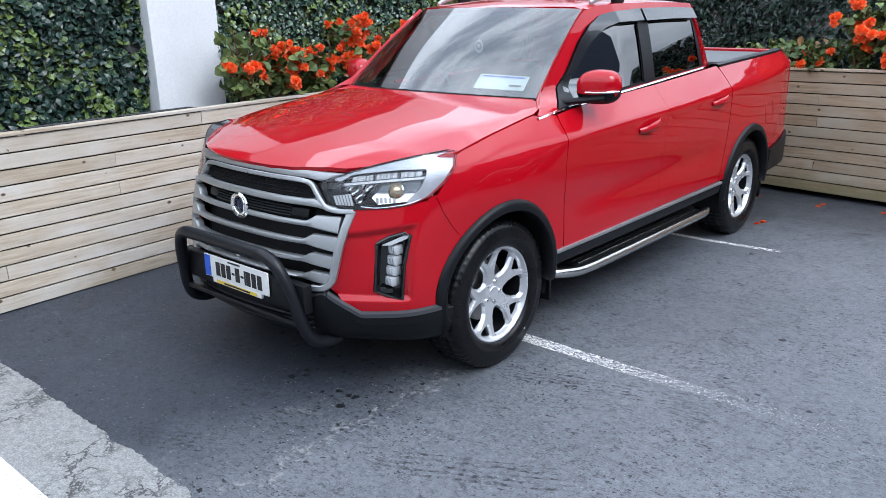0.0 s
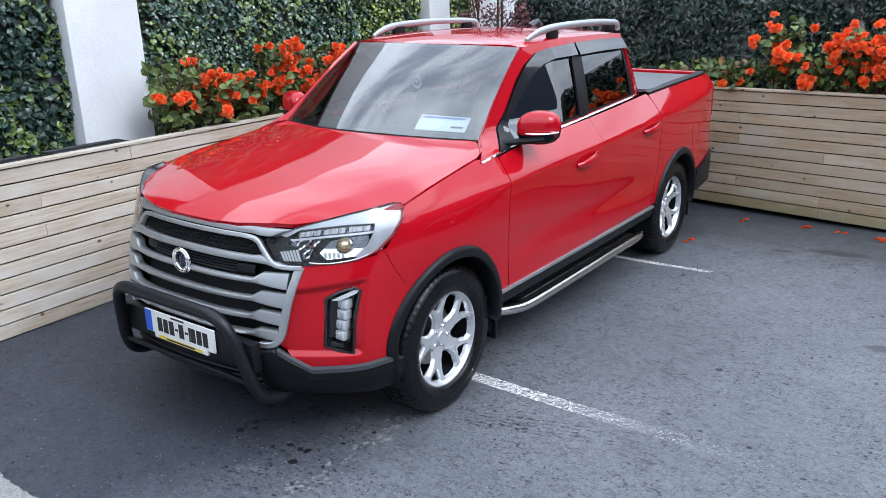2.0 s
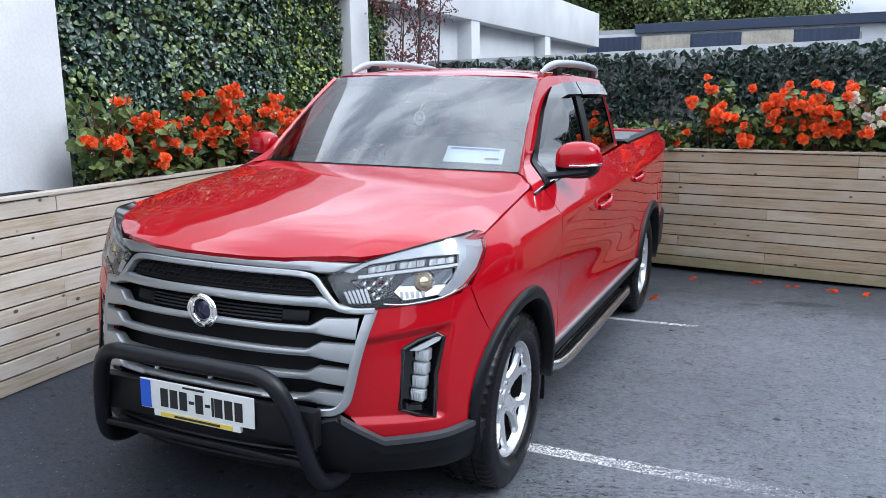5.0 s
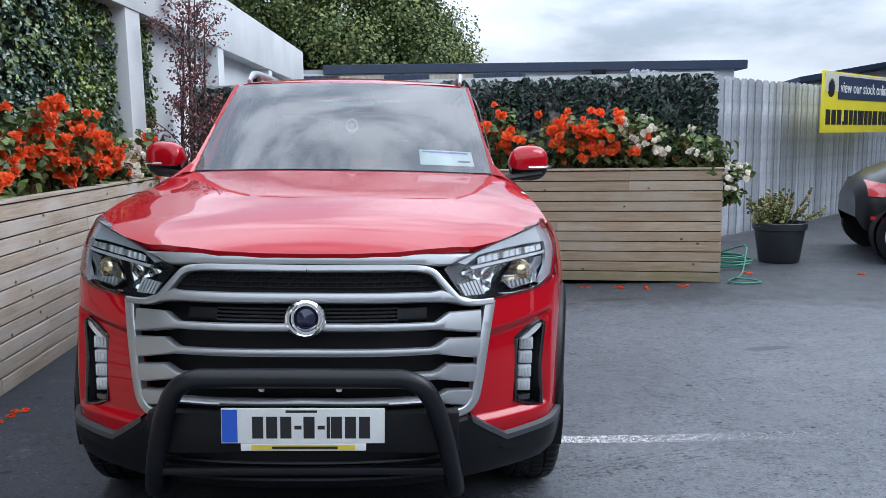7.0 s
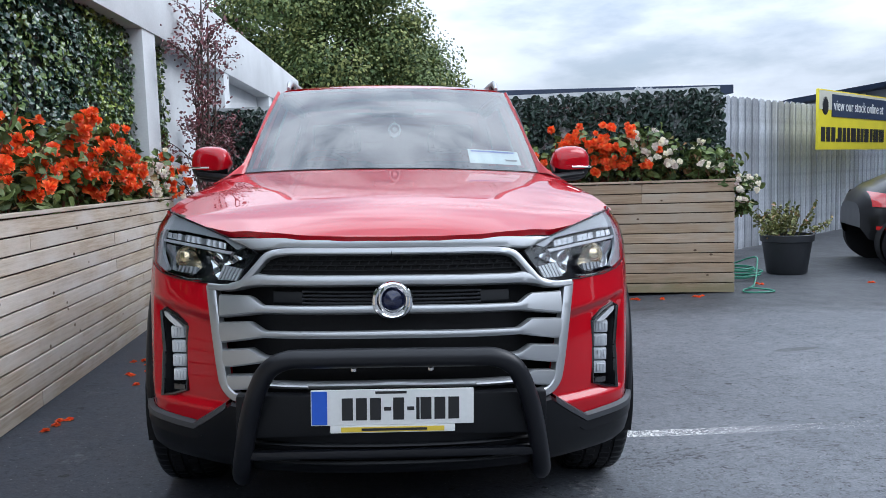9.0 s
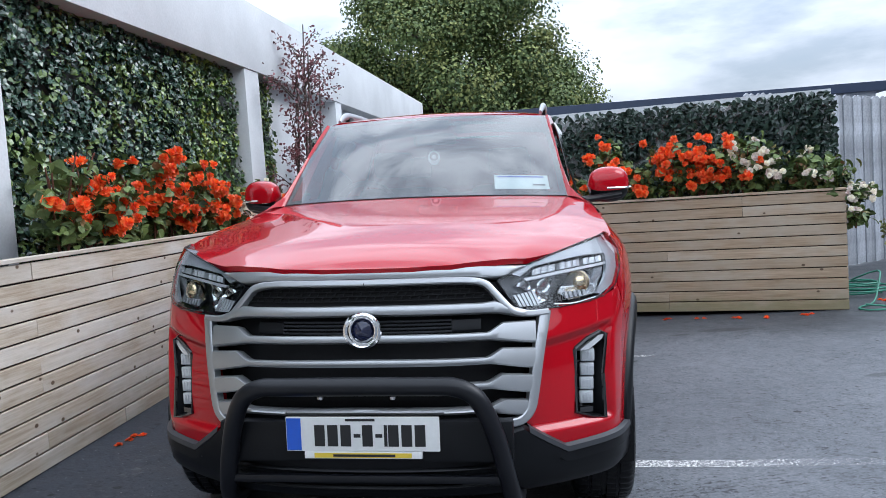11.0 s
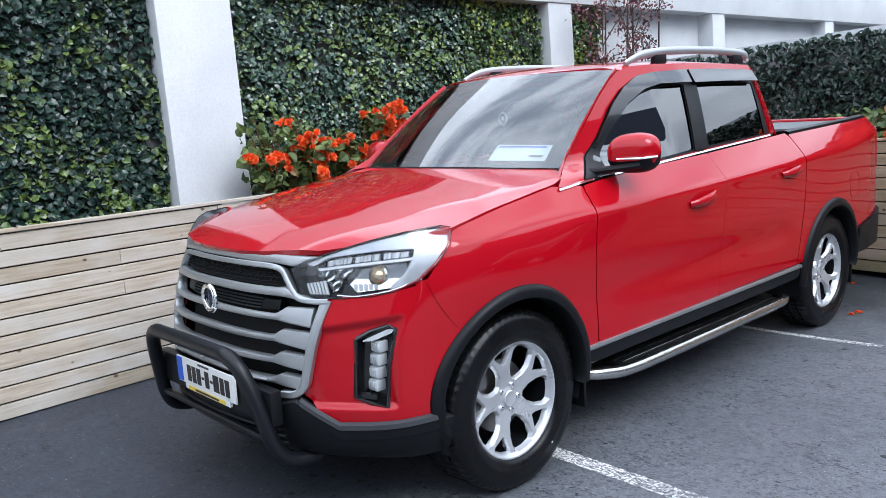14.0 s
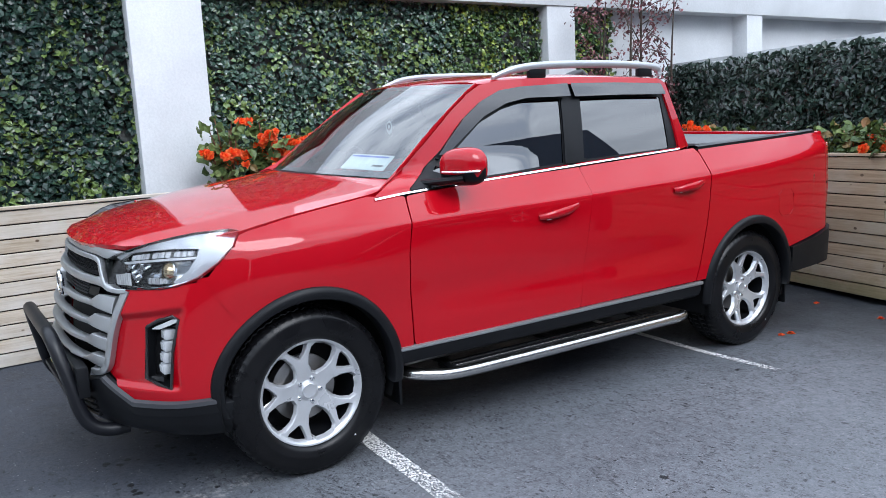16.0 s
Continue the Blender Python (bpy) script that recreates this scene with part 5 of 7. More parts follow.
# satin band below the bonnet and frame of the upper mesh
mesh_object("bonnet_edge_band", *bar_vf(np.linspace(-.55, .55, 44), lin((0, 1.041), (.36, 1.038), (.43, 1.030), (.47, 1.028), (.50, 1.040), (.55, 1.060)), lin((0, 1.074), (.40, 1.072), (.50, 1.068), (.55, 1.064)), .006, -.04), SATIN, grille, "satin grey band under the bonnet")


def ribbon(points, w, d, material, name, label="", depth=.03):
    """A band of width w along points (x, z) on the front, both sides."""
    P = spline([(x, z, 0) for x, z in points], 5)
    V, F = [], []
    for i, p in enumerate(P):
        t = (P[min(i + 1, len(P) - 1)] - P[max(i - 1, 0)]).normalized()
        s = Vector((-t.y, t.x, 0))
        ww = w(i / (len(P) - 1)) if callable(w) else w
        a, b = p - s * ww / 2, p + s * ww / 2
        V += [face(a.x, a.y, d - depth), face(a.x, a.y, d - .003), face(a.x + s.x * .004, a.y + s.y * .004, d), face(b.x - s.x * .004, b.y - s.y * .004, d), face(b.x, b.y, d - .003), face(b.x, b.y, d - depth)]
    n = len(P)
    F = [(6 * i + j, 6 * i + j + 1, 6 * i + j + 7, 6 * i + j + 6) for i in range(n - 1) for j in range(5)]
    return both(name, (V, F), material, label, grille)


ribbon([(0, 1.026), (.20, 1.026), (.34, 1.024), (.405, 1.012), (.44, .978), (.475, .938), (.505, .912), (.555, .902), (.615, .902)], .020, .014, SATIN, "mesh_frame", "satin grey frame of the upper grille")
ribbon([(.608, .906), (.602, .87), (.590, .80), (.578, .72), (.566, .64), (.553, .585), (.520, .553), (.462, .548)], lambda t: .036 - .008 * t, .010, SATIN, "grille_frame", "satin grey grille side frame")


# badge: chrome ring round a dark oval
def ring_vf(rx, rz, r, c, n=40, m=8):
    V, F = [], []
    for i in range(n):
        a = 2 * math.pi * i / n
        for k in range(m):
            b = 2 * math.pi * k / m
            w = 1 + r / rx * math.cos(b)
            V.append((c.x + rx * w * math.cos(a), c.y - r * .8 * math.sin(b), c.z + rz * w * math.sin(a)))
    for i in range(n):
        for k in range(m):
            F.append((i * m + k, i * m + (k + 1) % m, ((i + 1) % n) * m + (k + 1) % m, ((i + 1) % n) * m + k))
    return V, F


bc = face(0, .866, .022)
badge = mesh_object("badge", *merge(ring_vf(.057, .054, .010, bc), ring_vf(.044, .048, .006, bc + Vector((.004, -.006, .004)))), CHROME, grille, "round chrome emblem with dark centre")
V, F = lathe_vf([(.012, .0), (.0, .030), (-.012, .041), (-.02, .044)][::-1], 32, "y")
mesh_object("badge_centre", [(bc.x + p[0], bc.y - p[1] * .6, bc.z + p[2]) for p in V], F, NAVY, badge)

# head lamps
def shift(poly, du, dv):
    return [(u + du, v + dv) for u, v in poly]


for s in (1, -1):
    def side_vf(vf, s=s):
        return vf if s > 0 else mirrored(vf)
    bowl = mesh_object("head_lamp", *side_vf(patch_vf(lambda q, z: surf_out(q, z, -.055), HEAD, .02)), LAMPBOWL, CAR, "swept-back head lamp with clear lens")
    rim_pts = HEAD + HEAD[:1]
    V = []
    for (u0, v0), (u1, v1) in zip(rim_pts[:-1], rim_pts[1:]):
        for k in range(5):
            u, v = u0 + (u1 - u0) * k / 5, v0 + (v1 - v0) * k / 5
            V += [surf_out(u, v, .004), surf_out(u, v, -.06)]
    n = len(V) // 2
    mesh_object("lamp_wall", *side_vf((V, [(2 * i, 2 * i + 1, 2 * ((i + 1) % n) + 1, 2 * ((i + 1) % n)) for i in range(n)])), LAMPBOWL, bowl)
    V2 = [surf_out(*p, .004) for p in HEAD]
    mesh_object("lamp_gasket", *side_vf(tube_vf(V2 + V2[:1], .0018, 6)), BLACKP, bowl)
    mesh_object("lamp_surround", *side_vf(tube_vf([surf_out(*HEAD[i], -.004) for i in (6, 7, 8, 9, 10, 11, 12, 13)], .007, 6)), RED, bowl)
    # running lights: three groups of faceted blocks over a bright blade
    def drl_low(x):
        return float(np.interp(x, [.55, .675, .768, .85], [1.018, 1.034, 1.044, 1.050]))

    def drl_top(x):
        return float(np.interp(x, [.55, .58, .668, .761, .85], [1.035, 1.058, 1.070, 1.081, 1.084]))

    for g0, g1 in ((.578, .662), (.674, .752), (.764, .838)):
        for i in range(3):
            x0, x1 = g0 + (g1 - g0) * i / 3, g0 + (g1 - g0) * (i + .9) / 3
            poly = [(qx(x0), drl_low(x0) + .010), (qx(x1), drl_low(x1) + .010), (qx(x1), drl_top(x1) - .004), (qx(x0), drl_top(x0) - .006)]
            mesh_object("running_light", *side_vf(patch_vf(lambda q, z: surf_out(q, z, -.016 - .006 * abs(math.sin(120 * q))), poly, .006, (), .016)), LED, bowl, "clear running-light block")
    brow = [(qx(.50), 1.040), (qx(.558), 1.064), (qx(.66), 1.099), (qx(.76), 1.126), (qx(.83), 1.141), (qy(.47), 1.146), (qy(.518), 1.137), (qy(.495), 1.085), (qy(.435), 1.02), (qy(.368), .968),
            (qx(.812), .941), (qx(.798), .948), (qx(.834), 1.000), (qx(.846), 1.046), (qx(.848), 1.086), (qx(.761), 1.086), (qx(.668), 1.075), (qx(.579), 1.062), (qx(.53), 1.030)]
    mesh_object("lamp_brow", *side_vf(patch_vf(lambda q, z: surf_out(q, z, -.010), brow, .008, (), .012)), BROW, bowl, "silvered upper housing")
    blade = [(qx(x), drl_low(x) + .005) for x in np.linspace(.545, .846, 14)] + [(qx(x), drl_low(x) - .005) for x in np.linspace(.846, .555, 14)]
    mesh_object("chrome_blade", *side_vf(patch_vf(lambda q, z: surf_out(q, z, -.014), blade, .004, (), .012)), LEDW, bowl)
    rim_low = [(qx(.640), .925), (qx(.70), .921), (qx(.76), .929), (qx(.810), .941), (qy(.385), .972)]
    mesh_object("lower_rim", *side_vf(tube_vf(spline([surf_out(u, v, -.002) for u, v in rim_low], 4), .004, 8)), CHROME, bowl)
    pc = surf_out(qx(.752), .998, -.046)
    nrm = (surf_out(qx(.752), .998, .01) - surf_out(qx(.752), .998, 0)).normalized()
    nrm = (nrm + Vector((-.25, -.9, 0))).normalized()
    R = nrm.to_track_quat("Z", "Y").to_matrix().to_4x4()
    M = Matrix.Translation(pc) @ R
    dome = lathe_vf([(.0, .040), (.012, .037), (.022, .028), (.029, .014), (.031, .0)], 28, "z")
    mesh_object("projector_lens", *side_vf(moved(dome, M)), AMBER_GLINT, bowl, "round projector lens")
    collar = lathe_vf([(-.02, .038), (.004, .038), (.008, .042), (.004, .046), (-.02, .047)], 28, "z")
    mesh_object("projector_ring", *side_vf(moved(collar, M)), CHROME, bowl)
    cell = [(qx(.668), .966), (qx(.702), 1.016), (qx(.748), 1.030), (qx(.832), 1.038), (qx(.838), 1.010), (qx(.802), .950), (qx(.700), .936)]
    ring_hole = [(qx(.757) + .040 * math.cos(a), .998 + .037 * math.sin(a)) for a in np.linspace(0, 2 * math.pi, 22)[:-1]]
    mesh_object("reflector_cell", *side_vf(patch_vf(lambda q, z: surf_out(q, z, -.030 + .012 * (abs(z - .985) / .05)), cell, .005, (ring_hole,), .012)), SMOKED, bowl, "silvered six-sided reflector round the projector")
    for i in range(5):
        x0 = .690 + .016 * i
        rib = [(qx(x0), .942 + .001 * i), (qx(x0 + .009), .942 + .001 * i), (qx(x0 + .004), .966), (qx(x0 - .005), .966)]
        mesh_object("reflector_rib", *side_vf(patch_vf(lambda q, z: surf_out(q, z, -.016), rib, .006, (), .006)), BROW, bowl)
    inner_cell = [(qx(.520), 1.006), (qx(.545), 1.016), (qx(.665), 1.026), (qx(.640), .985), (qx(.630), .945), (qx(.605), .935), (qx(.590), .975)]
    mesh_object("indicator_cell", *side_vf(patch_vf(lambda q, z: surf_out(q, z, -.036 - .010 * math.sin(80 * q) * math.sin(85 * z)), inner_cell, .005)), SMOKED, bowl, "faceted chrome indicator cell")
    for i in range(6):
        x0 = .510 + .0125 * i
        rib = [(qx(x0 + .022), .929), (qx(x0 + .031), .929), (qx(x0 + .009), .970 + .002 * i), (qx(x0), .969 + .002 * i)]
        mesh_object("indicator_rib", *side_vf(patch_vf(lambda q, z: surf_out(q, z, -.020), rib, .007, (), .008)), LEDW, bowl)
    lens = mesh_object("lamp_lens", *side_vf(patch_vf(lambda q, z: surf_out(q, z, .005), HEAD, .02)), LENS, bowl, "clear curved lens")
    lens.visible_shadow = False
    # corner lamp: black recess and stacked clear blocks
    pod = mesh_object("corner_lamp", *side_vf(patch_vf(lambda q, z: surf_out(q, z, -.075), FOG, .02)), BLACKG, CAR, "upright corner lamp in a black recess")
    V = []
    fu, fv = sum(p[0] for p in FOG) / len(FOG), sum(p[1] for p in FOG) / len(FOG)
    FOGI = [(fu + (u - fu) * .93, fv + (v - fv) * .975) for u, v in FOG]
    for (u0, v0), (u1, v1) in zip(FOGI, FOGI[1:] + FOGI[:1]):
        V += [surf_out(u0, v0, dish(u0, v0) + .001), surf_out(u0, v0, -.08)]
    n = len(FOG)
    mesh_object("recess_wall", *side_vf((V, [(2 * i, 2 * i + 1, 2 * ((i + 1) % n) + 1, 2 * ((i + 1) % n)) for i in range(n)])), BLACKP, pod)
    frame_pts = [bumper_skin(u, v) for u, v in FOG]
    mesh_object("recess_rim", *side_vf(tube_vf(frame_pts + frame_pts[:1], .008, 8)), BLACKG, pod)
    for i, z in enumerate((.728, .678, .629, .580)):
        y = .306 + .12 * (z - .58)
        blk = merge(box_vf(.730 - .003 * i, .782 - .003 * i, y, y + .045, z - .0225, z + .0225, .007), *(box_vf(.735 - .003 * i + .0115 * k, .742 - .003 * i + .0115 * k, y - .004, y + .01, z - .015, z + .015, .002) for k in range(4)))
        mesh_object("lamp_block", *side_vf(blk), LEDW, pod, "clear ribbed lamp block")
    top = [(qx(.738), .756), (qx(.775), .757), (qx(.828), .785), (qx(.834), .800), (qx(.815), .800), (qx(.775), .778)]
    mesh_object("lamp_blade", *side_vf(patch_vf(lambda q, z: surf_out(q, z, -.024), top, .008, (), .02)), LEDW, pod)
    bot = [(qx(.742), .532), (qx(.79), .528), (qx(.79), .549), (qx(.742), .552)]
    mesh_object("lamp_foot", *side_vf(patch_vf(lambda q, z: surf_out(q, z, -.03), bot, .01, (), .02)), BLACKG, pod)

# number plate with plain bars in place of its characters
plate_y = -.004
plate = mesh_object("number_plate", *box_vf(-.26, .26, plate_y - .004, plate_y + .004, .482, .598, .003), WHITEPL, CAR, "white number plate with a blue band")
mesh_object("plate_band", *box_vf(-.257, -.208, plate_y - .0058, plate_y, .486, .594), BLUEPL, plate)
x = -.165
for w in (.046, .046, .046, .030, .046, .030, .014, .046, .046, .046):
    h = .036 if w != .030 else .006
    mesh_object("plate_bar", *box_vf(x * .98, (x + w * .78) * .98, plate_y - .0056, plate_y, .535 - h, .535 + h), INK, plate, smooth=0)
    x += w * .99
mesh_object("plate_small_bar", *box_vf(-.055, .045, plate_y - .0056, plate_y, .584, .592), INK, plate, smooth=0)
holder = mesh_object("plate_holder", *box_vf(-.20, .20, plate_y - .003, plate_y + .012, .456, .482, .004), WHITEPL, CAR, "yellow and white plate surround")
mesh_object("holder_strip", *box_vf(-.165, .165, plate_y - .0046, plate_y, .460, .476), YELLOWPL, holder)
mesh_object("holder_bar", *box_vf(-.10, .11, plate_y - .0060, plate_y, .464, .472), INK, holder, smooth=0)
mesh_object("plate_backing", *box_vf(-.50, .50, .008, .06, .44, .58, .012), BLACKP, CAR, "black bumper centre behind the plate")
for z0, z1 in ((.405, .418), (.375, .388), (.345, .358)):
    mesh_object("intake_slat", *bar_vf(np.linspace(-.46, .46, 24), lambda x, a=z0: a, lambda x, b=z1: b, .030, .0), BLACKP, CAR)
for s in (1, -1):
    mesh_object("chrome_tab", *bar_vf(np.linspace(s * .27, s * .40, 6), lambda x: .592, lambda x: .606, .012, -.02), SATIN, CAR)

# bull bar
path = [(-.500, .20, .275), (-.497, .115, .280), (-.492, .050, .312), (-.478, .012, .385), (-.455, -.012, .50), (-.425, -.034, .60), (-.385, -.050, .675), (-.325, -.058, .708), (-.24, -.060, .712)]
full = path + [(0, -.061, .713)] + [(-x, y, z) for x, y, z in path[::-1]]
bull = mesh_object("bull_bar", *tube_vf(spline(full, 7), .0305, 16), BLACKC, CAR, "black tubular bull bar", smooth=60)
mesh_object("lower_cross_bar", *box_vf(-.47, .47, -.005, .020, .372, .398, .006), BLACKC, bull)
for s in (1, -1):
    mesh_object("bar_bolt", *moved(lathe_vf([(0, .0), (0, .010), (.008, .010), (.010, .006), (.010, 0)], 10, "z"), Matrix.Translation((s * .12, -.058, .680)) @ Matrix.Rotation(math.pi, 4, "X")), STEEL, bull)

# door mirrors
def mirror_vf():
    V, F = [], []
    n, m = 24, 14
    for i in range(m + 1):
        t = i / m
        x = .835 + t * .225
        # section: tall near the door, tapering outward, thick towards the front
        cy, cz = 1.745 + .055 * t, 1.336 + .004 * t
        e = (1 - (2 * t - 1) ** 4) ** .5 if 0 < t < 1 else 0
        hz = (.080 + .012 * math.sin(math.pi * t)) * (1.0 if t > .0 else 0) * max(e, .06)
        hy = .092 * max(e, .06) * (1 - .25 * t)
        for k in range(n):
            a = 2 * math.pi * k / n
            c, s = math.cos(a), math.sin(a)
            sy = math.copysign(abs(c) ** .75, c)
            sz = math.copysign(abs(s) ** .75, s)
            V.append((x, cy + hy * sy * (1.15 if c < 0 else .62), cz + hz * sz))
    for i in range(m):
        for k in range(n):
            F.append((i * n + k, i * n + (k + 1) % n, (i + 1) * n + (k + 1) % n, (i + 1) * n + k))
    F.append(tuple(reversed(range(n))))
    F.append(tuple(m * n + k for k in range(n)))
    return V, F


def split_z(vf, z, above):
    V, F = vf
    keep = [f for f in F if (sum(V[i][2] for i in f) / len(f) > z) == above]
    return V, keep


mv = mirror_vf()
for s in (1, -1):
    f_ = (lambda vf: vf) if s > 0 else mirrored
    shell = mesh_object("door_mirror", *f_(split_z(mv, 1.308, True)), RED, CAR, "red door mirror with black base", smooth=50)
    mesh_object("mirror_base", *f_(([(p[0], p[1], p[2] - .002) for p in mv[0]], split_z(mv, 1.314, False)[1])), BLACKP, shell, smooth=50)
    mesh_object("mirror_arm", *f_(tube_vf(spline([(.80, 1.60, 1.262), (.86, 1.64, 1.268), (.95, 1.69, 1.278), (1.0, 1.72, 1.285)], 5), .024, 10, .75)), BLACKP, shell)
    mesh_object("indicator_strip", *f_(tube_vf(spline([(.93, 1.640, 1.318), (.985, 1.664, 1.318), (1.035, 1.706, 1.318), (1.060, 1.765, 1.320)], 6), .0075, 8, .8)), CHROME, shell, "clear indicator strip")
    mesh_object("mirror_foot", *f_(patch_vf(lambda y, z: cab(y, z, .006), [(1.49, 1.235), (1.62, 1.245), (1.776, 1.380), (1.745, 1.380), (1.632, 1.303)], .02, (), .012)), BLACKP, shell)

# door handles
for y0, z0, y1, z1 in ((2.205, 1.043, 2.475, 1.082), (3.235, 1.097, 3.50, 1.126)):
    P = []
    for t in np.linspace(0, 1, 9):
        y, z = y0 + (y1 - y0) * t, z0 + (z1 - z0) * t
        P.append(surf_out(qy(y), z, .004 + .032 * math.sin(math.pi * min(1, t * 1.08)) ** .6))
    hd = both("door_handle", tube_vf(spline(P, 3), [.010 + .005 * math.sin(math.pi * i / 24) for i in range(25)], 10, 1.5), RED, "red pull handle")
    cup = [(qy((y0 + y1) / 2 + .075 * math.cos(a)), (z0 + z1) / 2 - .006 + .030 * math.sin(a)) for a in np.linspace(0, 2 * math.pi, 18)[:-1]]
    both("handle_recess", patch_vf(lambda q, z: surf_out(q, z, .0015), cup, .01), RED)
    lock = surf_out(qy(y0 + .07), z0 - .012, .004)
    both("handle_cap", tube_vf([lock + Vector((0, -.02, -.002)), lock + Vector((.006, 0, 0)), lock + Vector((0, .03, .004))], .006, 8), CHROME)

both("tail_lamp", patch_vf(lambda q, z: surf_out(q, z, .005), [(qy(4.885), 1.29), (qy(4.90), 1.02), (qy(4.965), .99), (qy(4.985), 1.27)], .015, (), .01), TAILRED, "red upright tail lamp")

# roof rails
P = [(.600, 2.20, 1.770), (.606, 2.28, 1.797), (.612, 2.37, 1.818), (.618, 2.52, 1.834), (.622, 2.8, 1.842), (.622, 3.1, 1.842), (.618, 3.34, 1.834), (.612, 3.47, 1.822), (.608, 3.50, 1.800), (.606, 3.505, 1.775)]
both("roof_rail", tube_vf(spline(P, 6), [.010 + .007 * min(1, i / 12) for i in range(55)], 10, 1.35), RAIL, "silver roof rail")
both("rail_foot", box_vf(.600, .628, 2.44, 2.56, 1.768, 1.825, .006), BLACKP)
both("rail_foot", box_vf(.600, .628, 3.30, 3.42, 1.768, 1.822, .006), BLACKP)
V, F = tube_vf([(0, 3.30, 1.785), (0, 3.36, 1.815), (0, 3.42, 1.835), (0, 3.45, 1.80)], [.030, .022, .012, .022], 10, 1.4)
mesh_object("roof_fin", V, F, GREYP, CAR, "small grey aerial fin")

# side steps
for s in (1, -1):
    f_ = (lambda vf: vf) if s > 0 else mirrored
    P = [(.80, 1.43, .345), (.865, 1.46, .338), (.905, 1.54, .326), (.930, 1.68, .312), (.935, 2.0, .308), (.935, 2.8, .308), (.935, 3.24, .308), (.930, 3.34, .308), (.915, 3.39, .312)]
    st = mesh_object("side_step", *f_(tube_vf(spline(P, 8), .030, 14)), STEEL, CAR, "stainless tube side step", smooth=60)
    mesh_object("tread_plate", *f_(box_vf(.79, .905, 1.66, 3.30, .315, .334, .004)), BLACKP, st)
    for x in (.815, .84, .865, .89):
        mesh_object("tread_rib", *f_(box_vf(x - .004, x + .004, 1.70, 3.27, .334, .340, .002)), STEEL if x in (.84, .89) else BLACKC, st)
    for y in (1.75, 2.45, 3.2):
        mesh_object("step_bracket", *f_(box_vf(.55, .88, y - .03, y + .03, .296, .318, .004)), BLACKC, st)


# wheels
RIM = []


def wheel_at(y, s):
    M = Matrix.Translation((.82 * s, y, .383)) @ (Matrix.Identity(4) if s > 0 else Matrix.Rotation(math.pi, 4, "Z"))
    n = 186
    prof = [(-.105, .235), (-.118, .262), (-.126, .300), (-.124, .340), (-.112, .366), (-.095, .378), (-.062, .3825), (-.060, .374), (-.050, .374), (-.048, .383), (-.012, .383), (-.010, .374), (.010, .374), (.012, .383),
            (.048, .383), (.050, .374), (.060, .374), (.062, .3825), (.095, .378), (.112, .366), (.118, .352), (.1195, .350), (.124, .335), (.126, .300), (.1275, .296), (.1265, .286), (.122, .268), (.112, .252), (.105, .248), (.094, .243)]
    V, F = lathe_vf(prof, n, "x")
    V2 = []
    for i, (a, r) in enumerate(prof):
        for k in range(n):
            p = Vector(V[i * n + k])
            if (r > .3815 or (r > .36 and abs(a) > .09)) and (k + (1 if a > 0 else 0)) % 3 == 0:
                cut_d = .004 if abs(a) > .09 else .008
                p = Vector((p.x, p.y * (1 - cut_d / r), p.z * (1 - cut_d / r)))
            V2.append(p)
    # rim face with openings
    def spoke(u, v):
        r, a = math.hypot(u, v), math.atan2(v, u)
        d = float(np.interp(r, [0, .035, .05, .08, .14, .20, .228, .236, .246], [.062, .062, .055, .060, .074, .082, .086, .096, .098]))
        e = min(nearest(h, u, v)[2] / w for h, w in zip(holes, (.010, .006) * 5))
        return Vector((d - .018 * max(0.0, 1 - e) * sstep(.238, .228, r), u, v))
    disc = [(.2455 * math.cos(t), .2455 * math.sin(t)) for t in np.linspace(0, 2 * math.pi, 61)[:-1]]
    holes = []
    rot = radians(68)
    for k in range(5):
        c = rot + 2 * math.pi * k / 5
        big = [(.092, -6), (.122, -16.5), (.160, -18), (.204, -15.5), (.222, -10.5), (.224, 0), (.222, 10.5), (.204, 15.5), (.160, 18), (.122, 16.5), (.092, 6)]
        holes.append([(r * math.cos(c + radians(a)), r * math.sin(c + radians(a))) for r, a in big])
        c += radians(36)
        small = [(.166, -1), (.210, -11), (.222, -11.5), (.225, 0), (.222, 11.5), (.210, 11), (.166, 1)]
        holes.append([(r * math.cos(c + radians(a)), r * math.sin(c + radians(a))) for r, a in small])
    if not RIM:
        RIM.append(patch_vf(spoke, disc, .0032, holes, .036, (-1, 0, 0)))
    rim = RIM[0]
    flange = lathe_vf([(.096, .236), (.101, .240), (.103, .246), (.098, .252), (.09, .252)], 60, "x")
    w = mesh_object("wheel", *moved(merge(rim, flange), M), ALLOY, CAR, "five-spoke silver alloy wheel", smooth=28)
    mesh_object("tyre", *moved((V2, F), M), RUBBER, w, "black road tyre", smooth=40)
    barrel = lathe_vf([(.07, .232), (.0, .222), (-.10, .222), (-.10, .06)], 40, "x")
    mesh_object("barrel", *moved(barrel, M), BLACKP, w)
    mesh_object("brake_disc", *moved(lathe_vf([(.0, .0), (.0, .155), (-.022, .155), (-.022, .10)], 40, "x"), M), DISC, w)
    cal = [(x, .165 * math.cos(a) * k, .165 * math.sin(a) * k) for a in np.linspace(radians(115), radians(170), 6) for x, k in ((-.03, .68), (.022, .68), (.022, 1.0), (-.03, 1.0))]
    mesh_object("caliper", *moved((cal, [(4 * i + j, 4 * i + (j + 1) % 4, 4 * i + 4 + (j + 1) % 4, 4 * i + 4 + j) for i in range(5) for j in range(4)] + [(0, 1, 2, 3), (20, 23, 22, 21)]), M), DISC, w, smooth=0)
